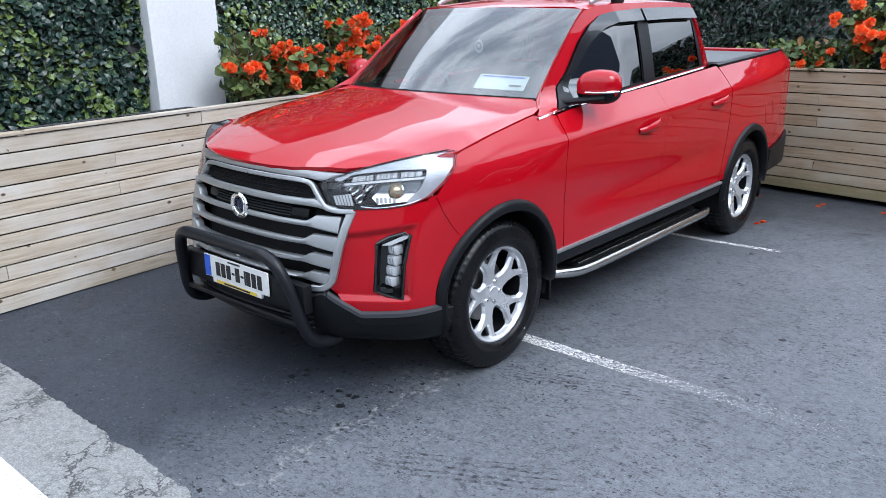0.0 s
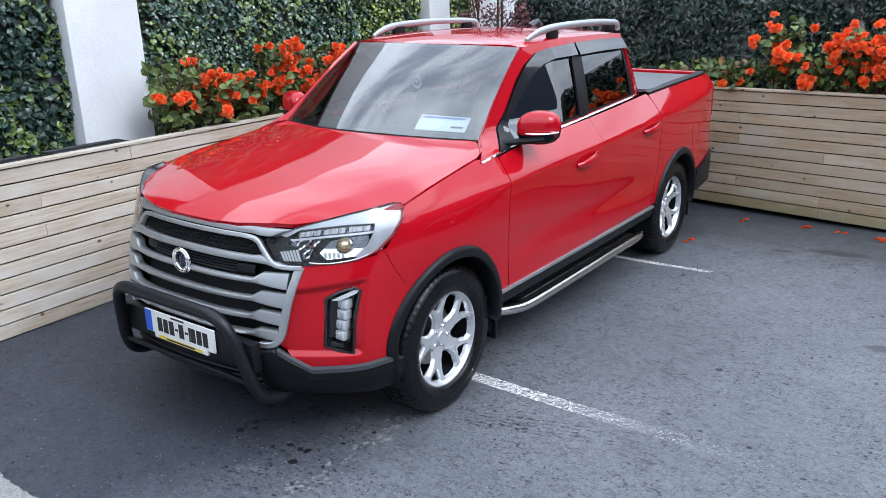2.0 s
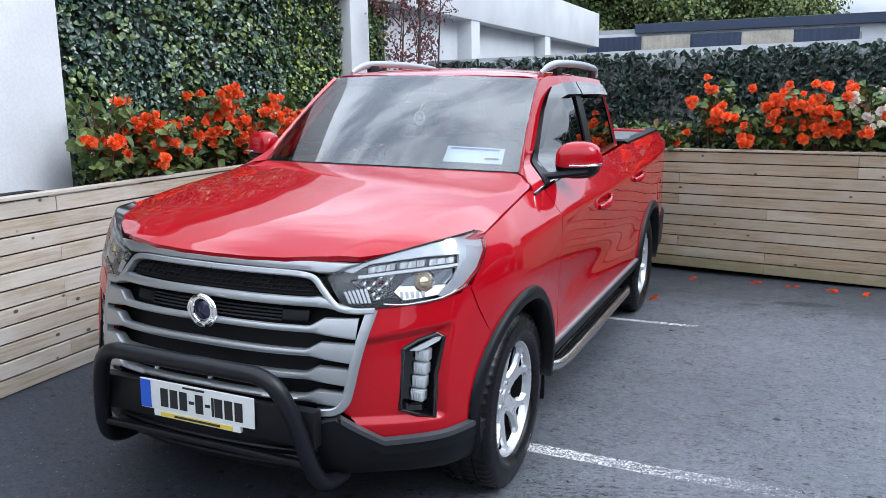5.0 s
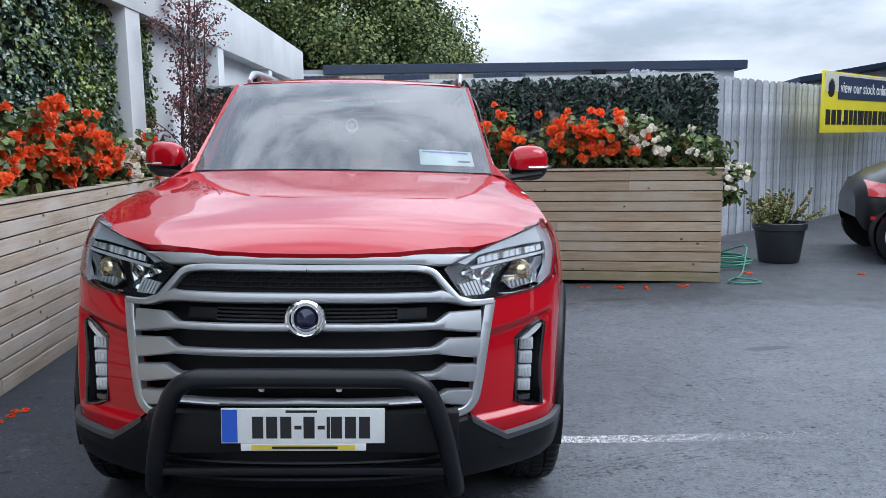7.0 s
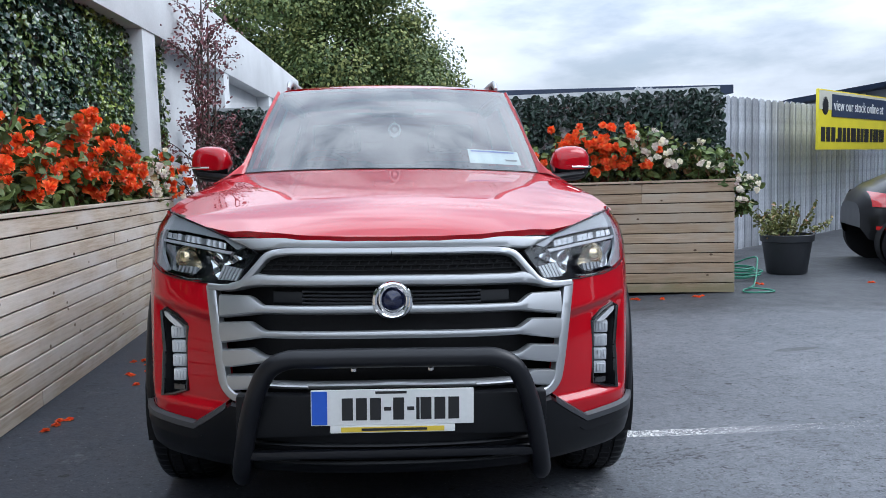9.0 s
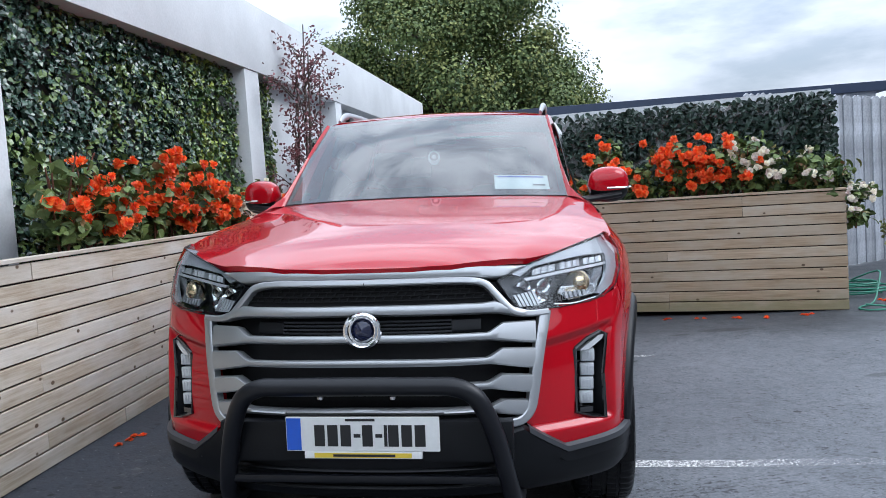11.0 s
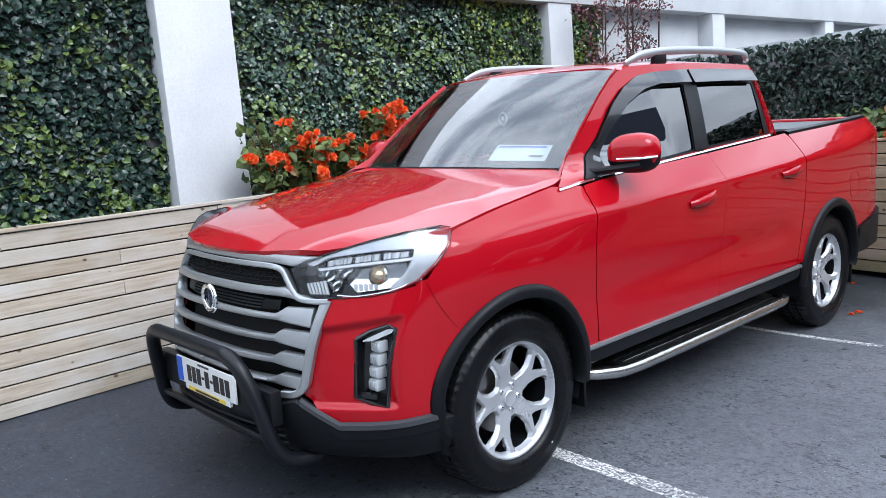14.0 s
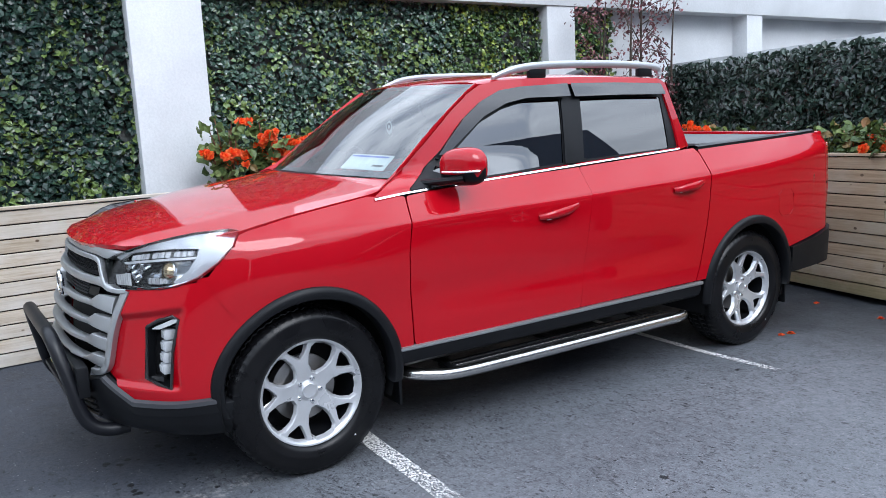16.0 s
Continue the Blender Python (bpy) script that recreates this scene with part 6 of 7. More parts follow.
    cap = lathe_vf([(.058, .036), (.066, .036), (.069, .032), (.068, .027), (.066, .022), (.067, .0)], 28, "x")
    mesh_object("hub_cap", *moved(cap, M), ALLOY, w)
    for k in range(5):
        a = rot + 2 * math.pi * k / 5 + radians(0)
        C = M @ Matrix.Translation((.052, .057 * math.cos(a), .057 * math.sin(a)))
        mesh_object("wheel_nut", *moved(lathe_vf([(-.02, .013), (.004, .0135), (.004, .0095), (.012, .009), (.014, .004), (.014, 0)], 8, "x"), C), CHROME, w, smooth=20)
    a = radians(-52)
    C = M @ Matrix.Translation((.124, .30 * math.cos(a), .30 * math.sin(a)))
    mesh_object("balance_mark", *moved(lathe_vf([(.0, .007), (.002, .006), (.003, 0)], 10, "x"), C), WHITEPL, w)


for yw in (.905, 4.0):
    for s in (1, -1):
        wheel_at(yw, s)

# inside the cab
mesh_object("dashboard", *grid_vf(lambda u, v: ((u * 2 - 1) * .68, 1.32 + .16 * (u * 2 - 1) ** 2 + .38 * v, 1.262 + .03 * math.sin(v * 2.6) - .22 * max(0, v - .75) * 4 * .5), 24, 10), DARKIN, CAR, "dark dashboard")
mesh_object("cabin_floor", *merge(box_vf(-.80, .80, 1.45, 3.55, .60, .70), box_vf(-.82, -.78, 1.45, 3.55, .6, 1.2), box_vf(.78, .82, 1.45, 3.55, .6, 1.2)), DARKIN, CAR, "dark cabin lining", smooth=0)
for x in (-.38, .38):
    for y, h in ((2.35, 1.0), (3.20, .98)):
        seat = mesh_object("seat", *moved(box_vf(-.25, .25, -.08, .08, .70, 1.36, .06), Matrix.Translation((x, y, 0)) @ Matrix.Rotation(radians(-12), 4, "X") @ Matrix.Translation((0, .12, .06))), DARKIN, CAR, "dark seat back")
        mesh_object("headrest", *box_vf(x - .13, x + .13, y + .30, y + .40, 1.44, 1.60, .04), DARKIN, seat)
V, F = ring_vf(.18, .175, .016, Vector((-.38, 1.86, 1.22)), 32, 8)
mesh_object("steering_wheel", V, F, DARKIN, CAR)
mesh_object("rear_view_mirror", *box_vf(-.12, .12, 2.02, 2.05, 1.60, 1.66, .015), BLACKP, CAR)
V, F = grid_vf(lambda a, b: ws(.760 + .185 * a, .07 + .14 * b) + Vector((0, .005, -.007)), 8, 4)
st = mesh_object("windscreen_sticker", V, F, PAPER, windscreen, "pale blue-white sticker with small print")
for b0, b1, a0, a1 in ((.80, .90, .06, .92), (.22, .34, .70, .93)):
    V, F = grid_vf(lambda a, b: ws(.760 + .185 * (a0 + (a1 - a0) * a), .07 + .14 * (b0 + (b1 - b0) * b)) + Vector((0, .0035, -.005)), 6, 2)
    mesh_object("sticker_bar", V, F, BLUEPL if b0 > .5 else INK, windscreen)
tag = mesh_object("hanging_tag", *moved(lathe_vf([(.003, 0), (.003, .031), (0, .034), (-.003, .031), (-.003, 0)], 28, "y"), Matrix.Translation((.008, 1.888, 1.521)) @ Matrix.Diagonal((1, 1, 1.2, 1))), PAPER, CAR, "pale oval tag hanging under the mirror")
mesh_object("tag_print", *moved(lathe_vf([(-.0032, .012), (-.0042, .014), (-.0042, .022), (-.0032, .024)], 24, "y"), Matrix.Translation((.008, 1.888, 1.527))), GREYP, tag)
mesh_object("tag_string", *tube_vf([(.008, 1.888, 1.56), (.004, 1.94, 1.60), (0, 2.03, 1.62)], .001, 5), PAPER, tag)


# ---- begonias and other plants ----
def blossom_mesh(name, material, seed, r=0.030):
    """A double begonia bloom of rounded, wavy petals."""
    rg = random.Random(seed)
    V, F = [], []
    for ringi, (n, rad, up) in enumerate(((6, 1.0, -.10), (6, .92, .22), (5, .72, .55), (4, .5, .85), (3, .3, 1.0))):
        for i in range(n):
            a = 2 * math.pi * (i + rg.random() * .6) / n + ringi * .5
            d = Vector((math.cos(a), math.sin(a), 0))
            s = Vector((-d.y, d.x, 0))
            up_ = Vector((0, 0, up * r * .75))
            L, w = r * rad * rg.uniform(.8, 1.2), r * .42 * rg.uniform(.8, 1.2) * (.6 + .4 * rad)
            b = Vector((0, 0, .08 * r * ringi))
            k = len(V)
            wob = rg.uniform(-.12, .12) * r
            V += [b, b + d * L * .45 + s * w * .8 + up_ * .6, b + d * L * .85 + s * w * .75 + up_ * 1.1 + Vector((0, 0, wob)), b + d * L * 1.05 + up_ * 1.05 - Vector((0, 0, .12 * r)), b + d * L * .85 - s * w * .75 + up_ * 1.1 - Vector((0, 0, wob)), b + d * L * .45 - s * w * .8 + up_ * .6, b + d * L * .6 + up_ * .55]
            F += [(k + q, k + q + 1, k + 6) for q in range(5)] + [(k + 5, k, k + 6)]
    me = bpy.data.meshes.new(name)
    me.from_pydata([tuple(v) for v in V], [], F)
    me.materials.append(material)
    me.shade_smooth()
    return me


def broad_leaves_vf(pos, nrm, size, rg, droop=.35):
    """Ovate leaves with a wavy edge and a folded midrib."""
    V, F = [], []
    for p, nn, L in zip(pos, nrm, size):
        nn = (Vector(nn) + Vector(rg.normal(0, .45, 3))).normalized()
        t = Vector((rg.normal(0, .8), rg.normal(0, .8), -droop + rg.normal(0, .5)))
        t = (t - nn * t.dot(nn)).normalized()
        s = nn.cross(t)
        k = len(V)
        rib = [Vector(p) + t * L * (u - .45) + nn * L * (.10 * math.sin(3 * u) - .16 * u * u) for u in (0, .3, .6, 1.0)]
        edge = []
        for u, w in ((.02, .12), (.18, .34), (.38, .42), (.60, .30), (.82, .14)):
            c = Vector(p) + t * L * (u - .45) + nn * L * (.10 * math.sin(3 * u) - .16 * u * u + .10)
            j = 1 + rg.normal(0, .12)
            edge.append((c + s * L * w * j, c - s * L * w * j))
        V += rib + [q for e in edge for q in e]
        for side in (0, 1):
            E = [k + 4 + 2 * i + side for i in range(5)]
            fs = [(k, E[0], E[1]), (k, E[1], k + 1), (k + 1, E[1], E[2]), (k + 1, E[2], k + 2), (k + 2, E[2], E[3]), (k + 2, E[3], E[4]), (k + 2, E[4], k + 3)]
            F += fs if side else [tuple(reversed(f)) for f in fs]
    return V, F


ORANGES = [blossom_mesh("blossom", ORANGE, i, .034) for i in range(4)]
CREAMS = [blossom_mesh("blossom", CREAM, 20 + i, .026) for i in range(3)]


def begonia(place, height, spread, flowers, seed, white=0.0, leaves=70, label="orange-red begonia in the timber planter", lean_to=(0, 0), long=1.0):
    rg, rr = np.random.default_rng(seed), random.Random(seed)
    root = empty("begonia", pose(*place), label, "plant", "begonias in the planters")
    stems, tips = [], []
    for i in range(rr.randint(6, 8)):
        a, r = rr.uniform(0, 2 * math.pi), spread * rr.uniform(.15, .8)
        h = height * rr.uniform(.6, 1.0)
        tip = Vector((r * math.cos(a) * long + lean_to[0] * h, r * math.sin(a) * long + lean_to[1] * h, h))
        tips.append(tip)
        stems.append(tube_vf(spline([(0, 0, -.06), tip * .5 + Vector((0, 0, .05)), tip], 4), [.008, .0075, .007, .0065, .006, .0055, .005, .0045, .004], 6))
    tagged(mesh_object("stem_mass", *merge(*stems), STEMM, root, "fleshy reddish stem mass"), kind="stuff")
    P, N, S = [], [], []
    for i in range(int(leaves * 2.3)):
        t = rr.choice(tips)
        f = rr.uniform(.25, 1.0)
        p = t * f + Vector((rr.gauss(0, .055), rr.gauss(0, .055), rr.gauss(0, .035)))
        P.append(p)
        N.append((p.x * 1.5, p.y * 1.5, .55))
        S.append(rr.uniform(.050, .108))
    V, F = broad_leaves_vf(P, N, S, rg)
    tagged(mesh_object("foliage", V, F, BEGLEAF, root, "toothed green leaves", smooth=0), kind="stuff")
    ahead = (0, -.09) if place[1] > 5.3 or place[0] > 0 else (.09, 0)
    heads = [rr.choice(tips) * rr.uniform(.42, 1.06) + Vector((rr.gauss(0, .05) + ahead[0], rr.gauss(0, .05) + ahead[1], rr.gauss(.01, .03))) for _ in range(max(1, int(flowers * .62)))]
    for i in range(int(flowers * 1.75)):
        p = rr.choice(heads) + Vector((rr.gauss(0, .028), rr.gauss(0, .028), rr.gauss(0, .024)))
        ob = new("blossom", rr.choice(CREAMS if rr.random() < white else ORANGES))
        ob.parent = root
        o = Vector((p.x + .12 * (1 if place[0] < 0 and place[1] < 5.2 else 0), p.y - .10 * (1 if place[1] > 5.0 else .4), .16)).normalized()
        ob.matrix_basis = Matrix.Translation(p) @ o.to_track_quat("Z", "Y").to_matrix().to_4x4() @ Matrix.Rotation(rr.uniform(0, 6), 4, "Z") @ Matrix.Scale(rr.uniform(.8, 1.45), 4)


def west_face(y):
    return -1.84 - .052 * y


for i, (y, h, sp, fl, lv) in enumerate(((1.62, .66, .30, 13, 75), (1.98, .60, .30, 18, 95), (2.40, .52, .30, 20, 100), (2.80, .70, .30, 24, 105), (3.20, .62, .30, 26, 105), (3.60, .64, .28, 24, 100), (4.00, .52, .26, 18, 90))):
    begonia((west_face(y) - .14, y, TOP - .08), h, sp, fl, 30 + i, 0.0, lv)
for i, (y, h, w) in enumerate(((4.42, .42, .85), (4.80, .55, .9), (5.05, .50, .25), (5.25, .38, .2))):
    begonia((west_face(y) - .10, y, TOP - .08), h, .22, 19, 50 + i, w, 70, "white-flowered begonia in the timber planter" if w > .5 else "orange-red begonia in the timber planter")
begonia((west_face(-.35) - .12, -.35, TOP - .08), .12, .14, 3, 71, 0, 16, "small orange begonia in the timber planter")


def back_place(x, into=.16):
    p = Vector((x, back_y(x), 0)) - OUTB * into
    return (p.x, p.y, TOP - .08)


for i, (x, h, sp, fl, wh, lv) in enumerate(((-1.15, .40, .24, 10, 0, 60), (-.75, .30, .22, 4, 0, 55), (-.30, .22, .24, 1, 0, 60), (.15, .30, .24, 6, .1, 70), (.55, .36, .26, 7, 0, 90), (.90, .34, .22, 5, 0, 75), (1.22, .72, .26, 26, 0, 100), (1.55, .42, .24, 8, 0, 90),
                                              (1.85, .60, .28, 34, 0, 90), (2.12, .66, .26, 40, 0, 80), (2.30, .62, .22, 20, .25, 70), (2.50, .70, .24, 24, .95, 95), (2.74, .60, .26, 18, 1, 105), (3.00, .48, .26, 6, 1, 110), (3.22, .40, .24, 6, 1, 110))):
    begonia(back_place(x), h, sp, fl, 90 + i, wh, lv, "white-flowered begonia in the timber planter" if wh > .5 else ("leafy begonia with few blooms" if fl < 6 else "orange-red begonia in the timber planter"))
begonia((3.42, back_y(3.42) + .18, TOP - .12), .16, .30, 14, 140, 1, 90, "white begonia trailing over the planter end", (0.3, 0))
begonia((3.44, back_y(3.42) + .14, TOP - .30), .10, .20, 8, 141, 1, 50, "white begonia trailing over the planter end", (0.3, -.2))


# ---- maroon maple in the recess behind the planter ----
def maple():
    root = empty("maple_tree", pose(-2.02, 6.25, .05), "slender maroon-leaved maple in front of the white wall", "tree")
    rr, rg = random.Random(5), np.random.default_rng(5)
    limbs, ends = [], []
    for ox, oy, top, spread, count in ((.04, -.05, 3.25, .50, 20), (.14, -.72, 2.60, .46, 22), (.06, .40, 2.75, .48, 14), (.16, -.34, 2.9, .42, 12)):
        limbs.append(tube_vf(spline([(ox * .3, oy * .3, 0), (ox * .6, oy * .6, .7), (ox - .03, oy + .04, 1.4), (ox + .02, oy, top * .75), (ox + .05, oy + .02, top)], 5), [.028 - .0011 * i for i in range(21)], 7))
        for i in range(count):
            z = rr.uniform(.95, top - .2)
            a = rr.uniform(0, 6.28)
            L = rr.uniform(.45, 1.0) * spread * (1.25 - .20 * z)
            b0 = Vector((ox, oy, z))
            e = b0 + Vector((L * math.cos(a), L * math.sin(a), rr.uniform(.10, .42)))
            limbs.append(tube_vf(spline([b0, b0.lerp(e, .5) + Vector((0, 0, .03)), e], 4), [.007, .0068, .0064, .006, .0054, .0048, .004, .0034, .003], 5))
            ends.append((b0, e))
    mesh_object("trunk", *merge(*limbs), BARK, root, "thin dark stems")
    P, N, S = [], [], []
    for i in range(2800):
        a, b = rr.choice(ends)
        p = a.lerp(b, rr.uniform(.35, 1.12)) + Vector((rr.gauss(0, .05), rr.gauss(0, .05), rr.gauss(0, .045)))
        P.append(p)
        N.append((rr.gauss(0, 1), rr.gauss(0, 1), .8))
        S.append(rr.uniform(.026, .052))
    V, F = leaves_vf(P, N, S, rg, .5, .28, .1)
    stuff_object("crown", V, F, MAPLE, root, "sparse maroon leaves")


maple()

# ---- fence behind, with its sign ----
def fence():
    root = empty("board_fence", pose(0, 0, 0), "tall fence of silvered vertical boards with scalloped tops", "fence", kind="")
    a, b = Vector((2.9, 6.95, 0)), Vector((13.5, 16.3, 0))
    d = (b - a).normalized()
    ang = math.atan2(d.y, d.x)
    me = []
    for k in range(3):
        w, t = .118, .018
        out = [(0, 0)] + [(w, 0)] + [(w, 2.16 - .02), (.098, 2.16), (.059, 2.18), (.02, 2.16), (0, 2.16 - .02)]
        V = [(x, -t / 2, z) for x, z in out] + [(x, t / 2, z) for x, z in out]
        n = len(out)
        F = [tuple(range(n)), tuple(reversed(range(n, 2 * n)))] + [((i + 1) % n, i, n + i, n + (i + 1) % n) for i in range(n)]
        m = bpy.data.meshes.new("board")
        m.from_pydata(V, [], F)
        m.materials.append(FENCEW)
        me.append(m)
    rr = random.Random(8)
    L = (b - a).length
    for i in range(int(L / .113)):
        p = a + d * (i * .113)
        ob = new("board", me[i % 3])
        ob.parent = root
        ob.matrix_basis = pose(p.x, p.y, .06 + rr.uniform(-.006, .006), 0, 0, math.degrees(ang)) @ pose(0, (i % 2) * .016, 0, 0, rr.uniform(-.15, .15), 0)
    for z in (.45, 1.75):
        vf = moved(box_vf(0, L, .03, .07, z, z + .09), pose(a.x, a.y, 0, 0, 0, math.degrees(ang)))
        mesh_object("rail", *vf, FENCEW, root, smooth=0)
    return d, ang


FD_, FANG = fence()


def text(name, body, size, m, material, parent):
    cu = bpy.data.curves.new(name, "FONT")
    cu.body, cu.size, cu.extrude = body, size, .002
    cu.materials.append(material)
    ob = new(name, cu)
    ob.parent = parent
    ob.matrix_basis = m
    return ob


def sign():
    p = Vector((6.25, 9.24, 1.46)) + Vector((FD_.y, -FD_.x, 0)) * .10
    root = empty("sign_board", pose(*p, 0, 0, math.degrees(FANG)), "yellow advertising board with a dark band, fixed to the fence", "sign")
    mesh_object("panel", *box_vf(0, 3.4, -.02, .02, 0, .90, .004), SIGNY, root)
    mesh_object("panel_top", *box_vf(.02, 3.38, -.026, -.018, .60, .88), plain("pale_sign_top", (.62, .60, .50), .5, 0, .05), root, smooth=0)
    mesh_object("dark_band", *box_vf(.52, 3.36, -.030, -.02, .50, .84), NAVYROOF, root, smooth=0)
    V, F = lathe_vf([(-.030, .0), (-.030, .105), (-.026, .11), (-.026, .135), (-.022, .14)], 24, "y")
    mesh_object("round_emblem", [(x + .26, y, z + .66) for x, y, z in V], F, INK, root, smooth=0)
    text("lettering", "view our stock online at", .235, pose(.58, -.034, .60, 90, 0, 0), WHITEPL, root)
    x = .10
    for w in (.14, .14, .14, .04, .14, .12, .12, .06, .12, .12, .12, .18, .12, .08, .12, .08, .10):
        mesh_object("letter_bar", *box_vf(x, x + w * 1.1, -.028, -.02, .12, .12 + (.22 if w > .05 else .05)), INK, root, smooth=0)
        x += w * 1.5


sign()


# ---- pot with shrub, hose ----
def pot():
    g = ground_z(4.35, 6.2)
    root = empty("plant_pot", pose(4.42, 6.25, g), "dark plastic pot with a yellowing shrub", "plant pot")
    V, F = lathe_vf([(0, 0), (0, .20), (.02, .215), (.36, .265), (.37, .285), (.44, .290), (.445, .275), (.40, .265), (.38, .0)], 40, "z")
    mesh_object("pot", V, F, POTM, root, "dark grey plastic tub")
    rr, rg = random.Random(9), np.random.default_rng(9)
    st, P, N, S = [], [], [], []
    for i in range(26):
        a, r, h = rr.uniform(0, 6.28), rr.uniform(.05, .46), rr.uniform(.10, .36)
        e = Vector((r * math.cos(a), r * math.sin(a), .40 + h))
        st.append(tube_vf([(e.x * .3, e.y * .3, .38), e], .004, 5))
        for k in range(60):
            q = Vector((e.x * .3, e.y * .3, .40)).lerp(e, rr.uniform(.3, 1.1)) + Vector((rr.gauss(0, .025),) * 3)
            P.append(q)
            N.append((q.x, q.y, .5))
            S.append(rr.uniform(.03, .06))
    mesh_object("twigs", *merge(*st), BARK, root)
    V, F = leaves_vf(P, N, S, rg, .2, .33, .1)
    mesh_object("foliage", V, F, SHRUB, root, "yellow-green small leaves", smooth=0)


pot()


def hose():
    root = empty("garden_hose", pose(0, 0, 0), "green garden hose coiled on the ground by the planter", "hose")
    pts = []
    rr = random.Random(3)
    for i in range(80):
        a = i * .42
        r = .20 + .06 * math.sin(i * .31) + .02 * rr.random()
        x, y = 3.72 + r * math.cos(a), 5.95 + r * .8 * math.sin(a)
        pts.append((x, y, ground_z(x, y) + .012 + .0016 * i))
    x, y, z = pts[-1]
    pts += [(3.80, 5.70, .30), (3.74, 5.52, .22), (3.60, 5.28, .06), (3.42, 5.10, .05), (3.38, 4.98, .045), (3.50, 4.92, .045), (3.66, 4.96, .045), (3.64, 5.06, .05), (3.46, 5.10, .07)]
    mesh_object("hose", *tube_vf(spline(pts, 3), .009, 7), HOSE, root, smooth=60)


hose()


# ---- black car parked further on ----
def black_car():
    root = empty("black_car", pose(5.42, 6.72, ground_z(6.5, 8), 0, 0, -18), "black rounded hatchback parked by the fence", "car")
    # along local x: tail at 0, nose at 4.2
    prof = [(0.0, .48, .76), (.06, .36, .88), (.22, .30, .98), (.50, .27, 1.10), (.85, .26, 1.33), (1.30, .26, 1.46), (1.9, .26, 1.49), (2.4, .26, 1.42), (2.9, .26, 1.12), (3.4, .26, 1.00), (3.9, .30, .88), (4.2, .42, .66)]
    V, F = [], []
    m = 13
    for x, lo, hi in prof:
        w = .90 * (1 - .45 * max(0, (.35 - x) / .35) ** 2 - .45 * max(0, (x - 3.7) / .5) ** 2)
        for k in range(m):
            t = k / (m - 1)
            a = math.pi * t
            y = -w * math.cos(a) * (1 if abs(math.cos(a)) < .5 else 1)
            s = math.sin(a) ** .55 if 0 < t < 1 else 0
            z = lo + (hi - lo) * s
            y = -w * math.copysign(abs(math.cos(a)) ** .55, math.cos(a)) * (1 - .20 * max(0, (z - .95) / .5))
            V.append((x, y, z))
    n = len(prof)
    F = [(i * m + j, i * m + j + 1, (i + 1) * m + j + 1, (i + 1) * m + j) for i in range(n - 1) for j in range(m - 1)] + [tuple(range(m)), tuple(reversed([(n - 1) * m + j for j in range(m)]))]
    mesh_object("body", V, F, BLACKCAR, root, "glossy black bodywork", smooth=50)
    def skin(x, z, s, d=.012):
        lo, hi = float(np.interp(x, [q[0] for q in prof], [q[1] for q in prof])), float(np.interp(x, [q[0] for q in prof], [q[2] for q in prof]))
        w = .90 * (1 - .45 * max(0, (.35 - x) / .35) ** 2)
        sn = min(1, max(0, (z - lo) / (hi - lo)) ** (1 / .55))
        return Vector((x - d, s * (w * (1 - sn * sn) ** .275 + d), z))

    for s in (-1, 1):
        for x in (.44, 3.35):
            M = Matrix.Translation((x, s * .82, .31)) @ Matrix.Rotation(s * math.pi / 2, 4, "Z")
            w = mesh_object("wheel", *moved(lathe_vf([(-.08, .20), (-.10, .25), (-.09, .31), (.09, .31), (.10, .27), (.095, .225), (.07, .215)], 40, "x"), M), RUBBER, root, "tyre with silver rim")
            sp = [lathe_vf([(.085, .228), (.10, .222), (.10, .205), (.06, .20)], 40, "x"), lathe_vf([(.09, .0), (.09, .05), (.05, .055)], 20, "x")]
            for k in range(10):
                a = 2 * math.pi * k / 10
                sp.append(tube_vf([(.085, .04 * math.cos(a), .04 * math.sin(a)), (.085, .212 * math.cos(a), .212 * math.sin(a))], .016, 6))
            mesh_object("rim", *moved(merge(*sp), M), ALLOY, w)
            mesh_object("wheel_well", *moved(lathe_vf([(.085, .33), (-.1, .34), (-.1, 0)], 30, "x"), Matrix.Translation((x, s * .80, .33)) @ Matrix.Rotation(s * math.pi / 2, 4, "Z")), DARKIN, w)
        V, F = grid_vf(lambda u, v: skin(.10 + .26 * u, .72 + .17 * v * (1 - .3 * u), s), 10, 6)
        mesh_object("tail_lamp", V, F, TAILRED, root, "red oval tail lamp")
    V, F = grid_vf(lambda u, v: skin(.12 + .2 * u, .47 + .04 * v, -1), 6, 2)
    mesh_object("reflector", V, F, TAILRED, root)
    V, F = grid_vf(lambda u, v: (.95 + 1.7 * u, -.80 + .02 * u + .14 * v, 1.03 + (.30 - .25 * abs(u - .45)) * v), 12, 4)
    mesh_object("side_window", V, F, DARKGLASS, root)


black_car()


# ---- buildings beyond ----
def box_thing(name, x0, x1, y0, y1, z0, z1, material, label, category):
    return tagged(mesh_object(name, *box_vf(x0, x1, y0, y1, z0, z1), material, smooth=0), label, category)


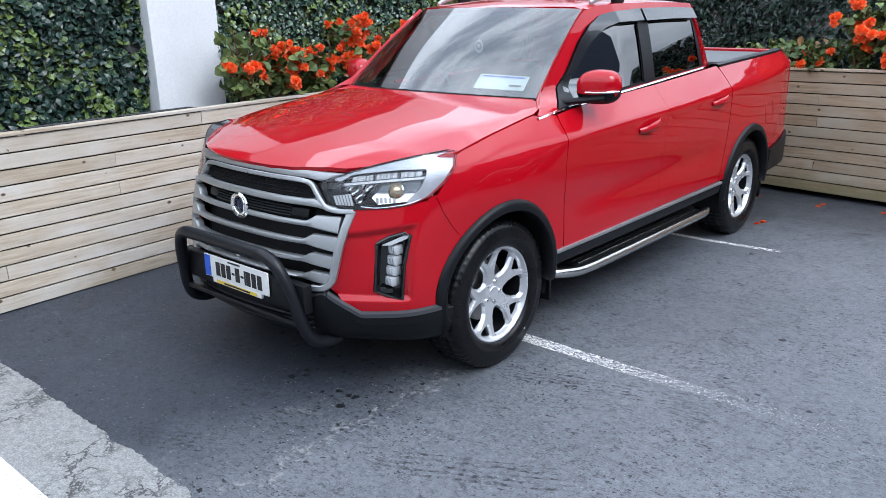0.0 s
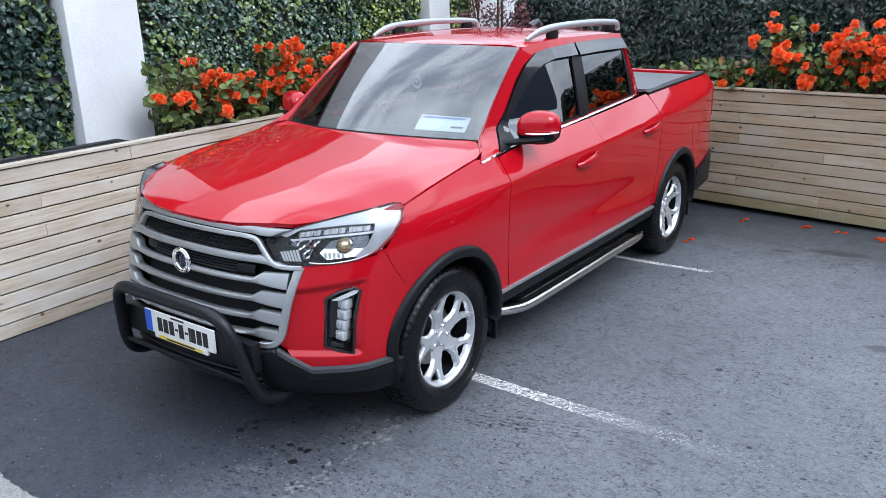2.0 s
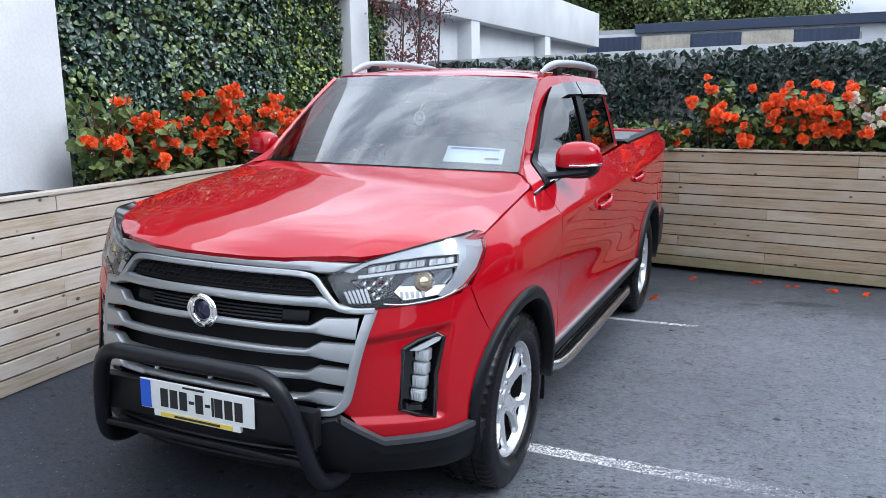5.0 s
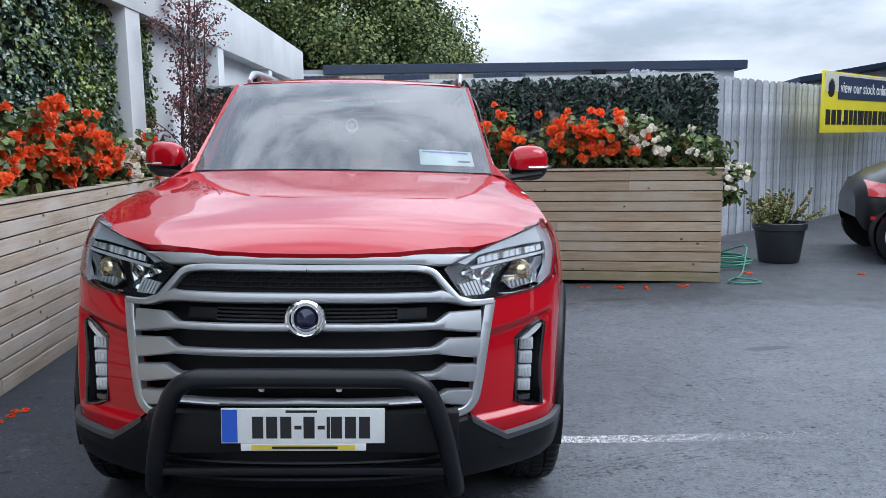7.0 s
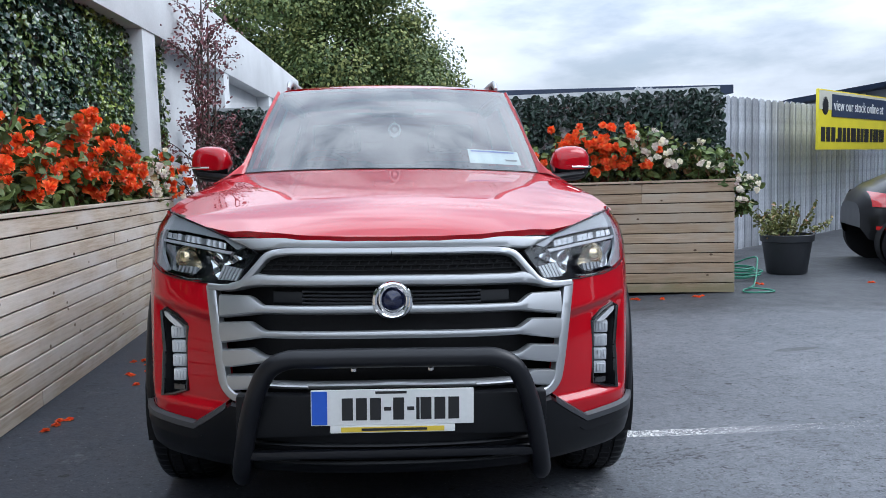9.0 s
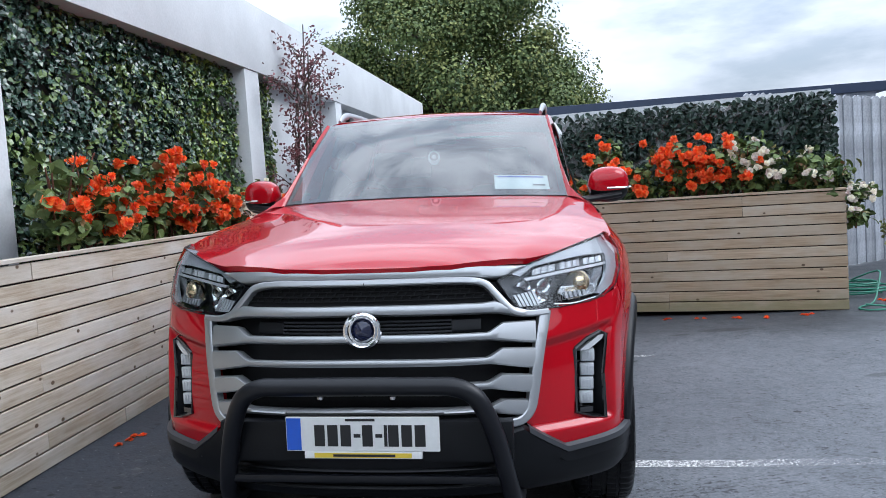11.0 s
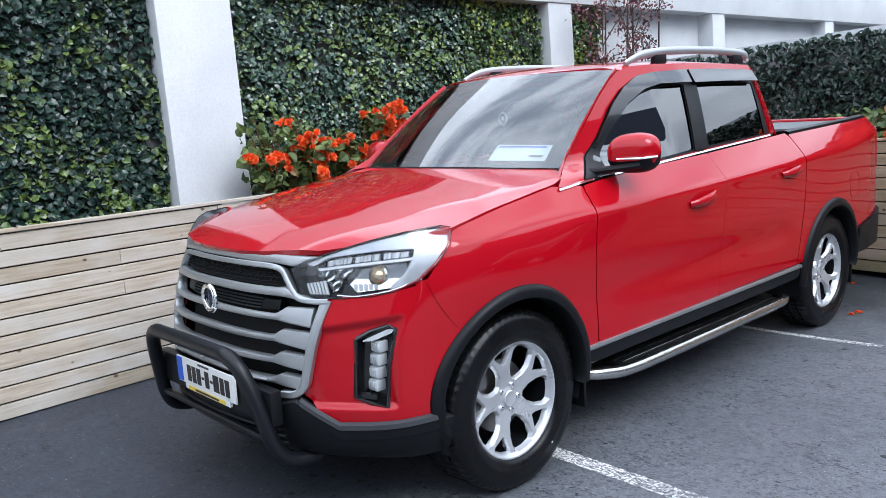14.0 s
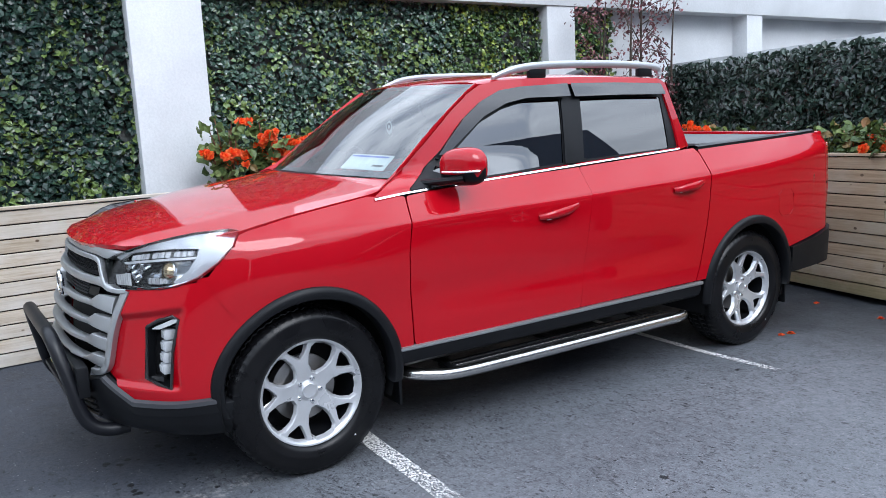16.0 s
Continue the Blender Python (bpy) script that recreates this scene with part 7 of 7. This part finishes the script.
def far_building():
    root = empty("long_building", pose(0, 20, 0), "low white building with a navy fascia", "building")
    mesh_object("wall", *box_vf(-9, 9.3, 0, 7, 0, 3.3), WHITEWALL, root, smooth=0)
    mesh_object("fascia", *box_vf(-2.1, 9.6, -.18, 7, 3.28, 3.52, .01), NAVYROOF, root, "navy steel roof edge", smooth=0)
    mesh_object("roof", *box_vf(-9, 9.4, .1, 6.9, 3.3, 3.42), GREYCLAD, root, smooth=0)
    mesh_object("flood_light", *box_vf(5.25, 5.62, -.34, -.18, 3.12, 3.30, .01), BLACKP, root, "black flood light")
    shed = empty("panel_screen", pose(0, 17, 0), "screen of navy and cream corrugated panels", "screen")
    edges = [(-2.7, -1.42, NAVYROOF), (-1.42, -.34, CREAMP), (-.34, .74, NAVYROOF), (.74, 1.79, CREAMP), (1.79, 3.05, NAVYROOF)]
    for a, b, m in edges:
        n = int((b - a) / .06)
        V, F = [], []
        for i in range(n + 1):
            x = a + (b - a) * i / n
            d = .02 * (i % 2)
            V += [(x, -d, 0), (x, -d, 3.0), (x, .05, 3.0), (x, .05, 0)]
        F = [(4 * i + j, 4 * i + j + 1, 4 * i + j + 5, 4 * i + j + 4) for i in range(n) for j in range(3)]
        mesh_object("panel", V, F, m, shed, smooth=0)
    mesh_object("post", *box_vf(-2.75, 3.1, .06, .16, 0, 2.9), GREYCLAD, shed, smooth=0)
    return root


far_building()


def shed():
    root = empty("grey_shed", pose(14.6, 20.5, 0, 0, 0, 35), "grey clad shed with a dark sloping roof edge", "building")
    V = [(-6, 0, 0), (8, 0, 0), (8, 0, 4.5), (-6, 0, 2.70), (-6, 9, 0), (8, 9, 0), (8, 9, 1.0), (-6, 9, .8)]
    F = [(0, 1, 2, 3), (5, 4, 7, 6), (1, 5, 6, 2), (4, 0, 3, 7), (3, 2, 6, 7), (0, 4, 5, 1)]
    mesh_object("wall", V, F, GREYCLAD, root, smooth=0)
    V = [(-6.3, -.25, 2.67), (8.3, -.25, 4.52), (8.3, -.25, 4.66), (-6.3, -.25, 2.81), (-6.3, 9, .82), (8.3, 9, 1.02), (8.3, 9, 1.16), (-6.3, 9, .96)]
    mesh_object("roof", V, F, NAVYROOF, root, smooth=0)
    for i in range(18):
        z = .3 + i * .2
        x0 = max(-6, -6 + (z + .17 - 2.70) / 1.80 * 14)
        if x0 < 7.5:
            mesh_object("clad_board", *box_vf(x0, 8, -.03, .0, z, z + .17), GREYCLAD, root, smooth=0)


shed()


# ---- trees beyond the roofs ----
def tree(name, x, y, height, radius, seed, label, base=1.5, n=5200, size=.34):
    root = empty(name, pose(x, y, 0), label, "tree")
    rr, rg = random.Random(seed), np.random.default_rng(seed)
    limbs = [tube_vf(spline([(0, 0, 0), (.1, 0, height * .3), (-.1, .1, height * .6), (0, 0, height * .9)], 5), [.30 - .017 * i for i in range(16)], 9)]
    clumps = []
    for i in range(110):
        a, t = rr.uniform(0, 6.28), rr.random()
        z = base + (height - base) * t
        R = radius * (1 - abs(2 * t - .85) ** 2.2 * .55) * rr.uniform(.12, 1.0) ** .6
        e = Vector((R * math.cos(a), R * math.sin(a), z))
        limbs.append(tube_vf(spline([(0, 0, z * .65), e * .55 + Vector((0, 0, z * .42)), e], 3), [.10, .09, .08, .06, .05, .04, .03], 6))
        clumps.append((e, rr.uniform(.55, 1.1) * radius * .30))
    mesh_object("trunk", *merge(*limbs), BARK, root, "tapered trunk with limbs")
    P, N = [], []
    per = n // len(clumps)
    for c, r in clumps:
        v = rg.normal(0, 1, (per, 3))
        v /= np.linalg.norm(v, axis=1)[:, None]
        rad = r * rg.uniform(.25, 1.08, per)[:, None]
        P.append(np.array(c) + v * rad * np.array([1.15, 1.15, .8]))
        N.append(v + np.array([0, 0, .5]))
    P, N = np.concatenate(P), np.concatenate(N)
    V, F = leaves_vf(P, N, rg.uniform(.6, 1.2, len(P)) * size, rg, .4, .42, .1)
    stuff_object("crown", V, F, TREELEAF, root, "uneven green crown of many leaves")


tree("broadleaf_tree", -3.4, 31, 10.6, 5.4, 2, "large green broadleaf tree beyond the roofs", 2.0, 150000, .135)
tree("broadleaf_tree", -9.5, 34, 8.0, 4.2, 3, "dark green broadleaf tree beyond the roofs", 2.0, 40000, .19)
tree("broadleaf_tree", 0.5, 34, 7.0, 2.7, 4, "smaller green tree beyond the roofs", 1.5, 34000, .14)
tree("broadleaf_tree", -15, 33, 7.5, 4.2, 6, "green tree beyond the roofs", 1.5, 5000, .36)

# ---- plain unseen buildings close the yard behind the camera and darken the car's reflections ----
V = [(x, y, z) for x in (17.0, 24.0) for y, z in ((-1.5, -.1), (-1.5, 4.6), (8.0, 6.4), (9.8, 10.1), (22.5, 11.6), (24.0, -.1))]
F = [(0, 1, 2, 3, 4, 5), (11, 10, 9, 8, 7, 6)] + [(i, (i + 1) % 6, 6 + (i + 1) % 6, 6 + i) for i in range(6)]
tagged(mesh_object("wall_east", V, F, NAVYROOF, smooth=0), "tall dark clad building across the yard", "building", kind="structure")
tagged(mesh_object("wall_southeast", *box_vf(14, 20, -16, -2.2, -.1, 5.2), DARKCLAD, smooth=0), "plain dark clad building across the yard", "building", kind="structure")
# unseen block, added to hold back low skylight from the south
tagged(mesh_object("south_sky_block", *box_vf(-14, 14, -22, -15, -.1, 6.5), GROUNDWALL, smooth=0), "unseen grey block at the open side, added to cut low skylight", "building", kind="structure")

# ---- fallen petals and leaves ----
rr = random.Random(12)
spots = [(-1.74, 2.93), (-1.72, 1.54), (-1.55, 2.34), (-1.66, 2.61), (-1.70, 1.62), (1.99, 5.21), (2.26, 5.12), (2.34, 5.14), (1.19, 5.30), (1.72, 5.24), (.96, 4.41), (1.03, 4.38), (3.75, 5.50), (4.87, 5.28), (2.6, 4.98), (.62, 5.35), (2.9, 5.0)]
for x, y in spots:
    root = empty("fallen_petals", pose(x, y, ground_z(x, y) + .002, 0, 0, rr.uniform(0, 360)), "orange begonia petals fallen on the tarmac", "petals", "fallen petals")
    for k in range(rr.randint(1, 4)):
        ob = new("petal", rr.choice(ORANGES))
        ob.parent = root
        ob.matrix_basis = Matrix.Translation((rr.gauss(0, .04), rr.gauss(0, .03), .003)) @ Matrix.Diagonal((.7, .7, .3, 1)) @ Matrix.Rotation(rr.uniform(0, 6), 4, "Z")
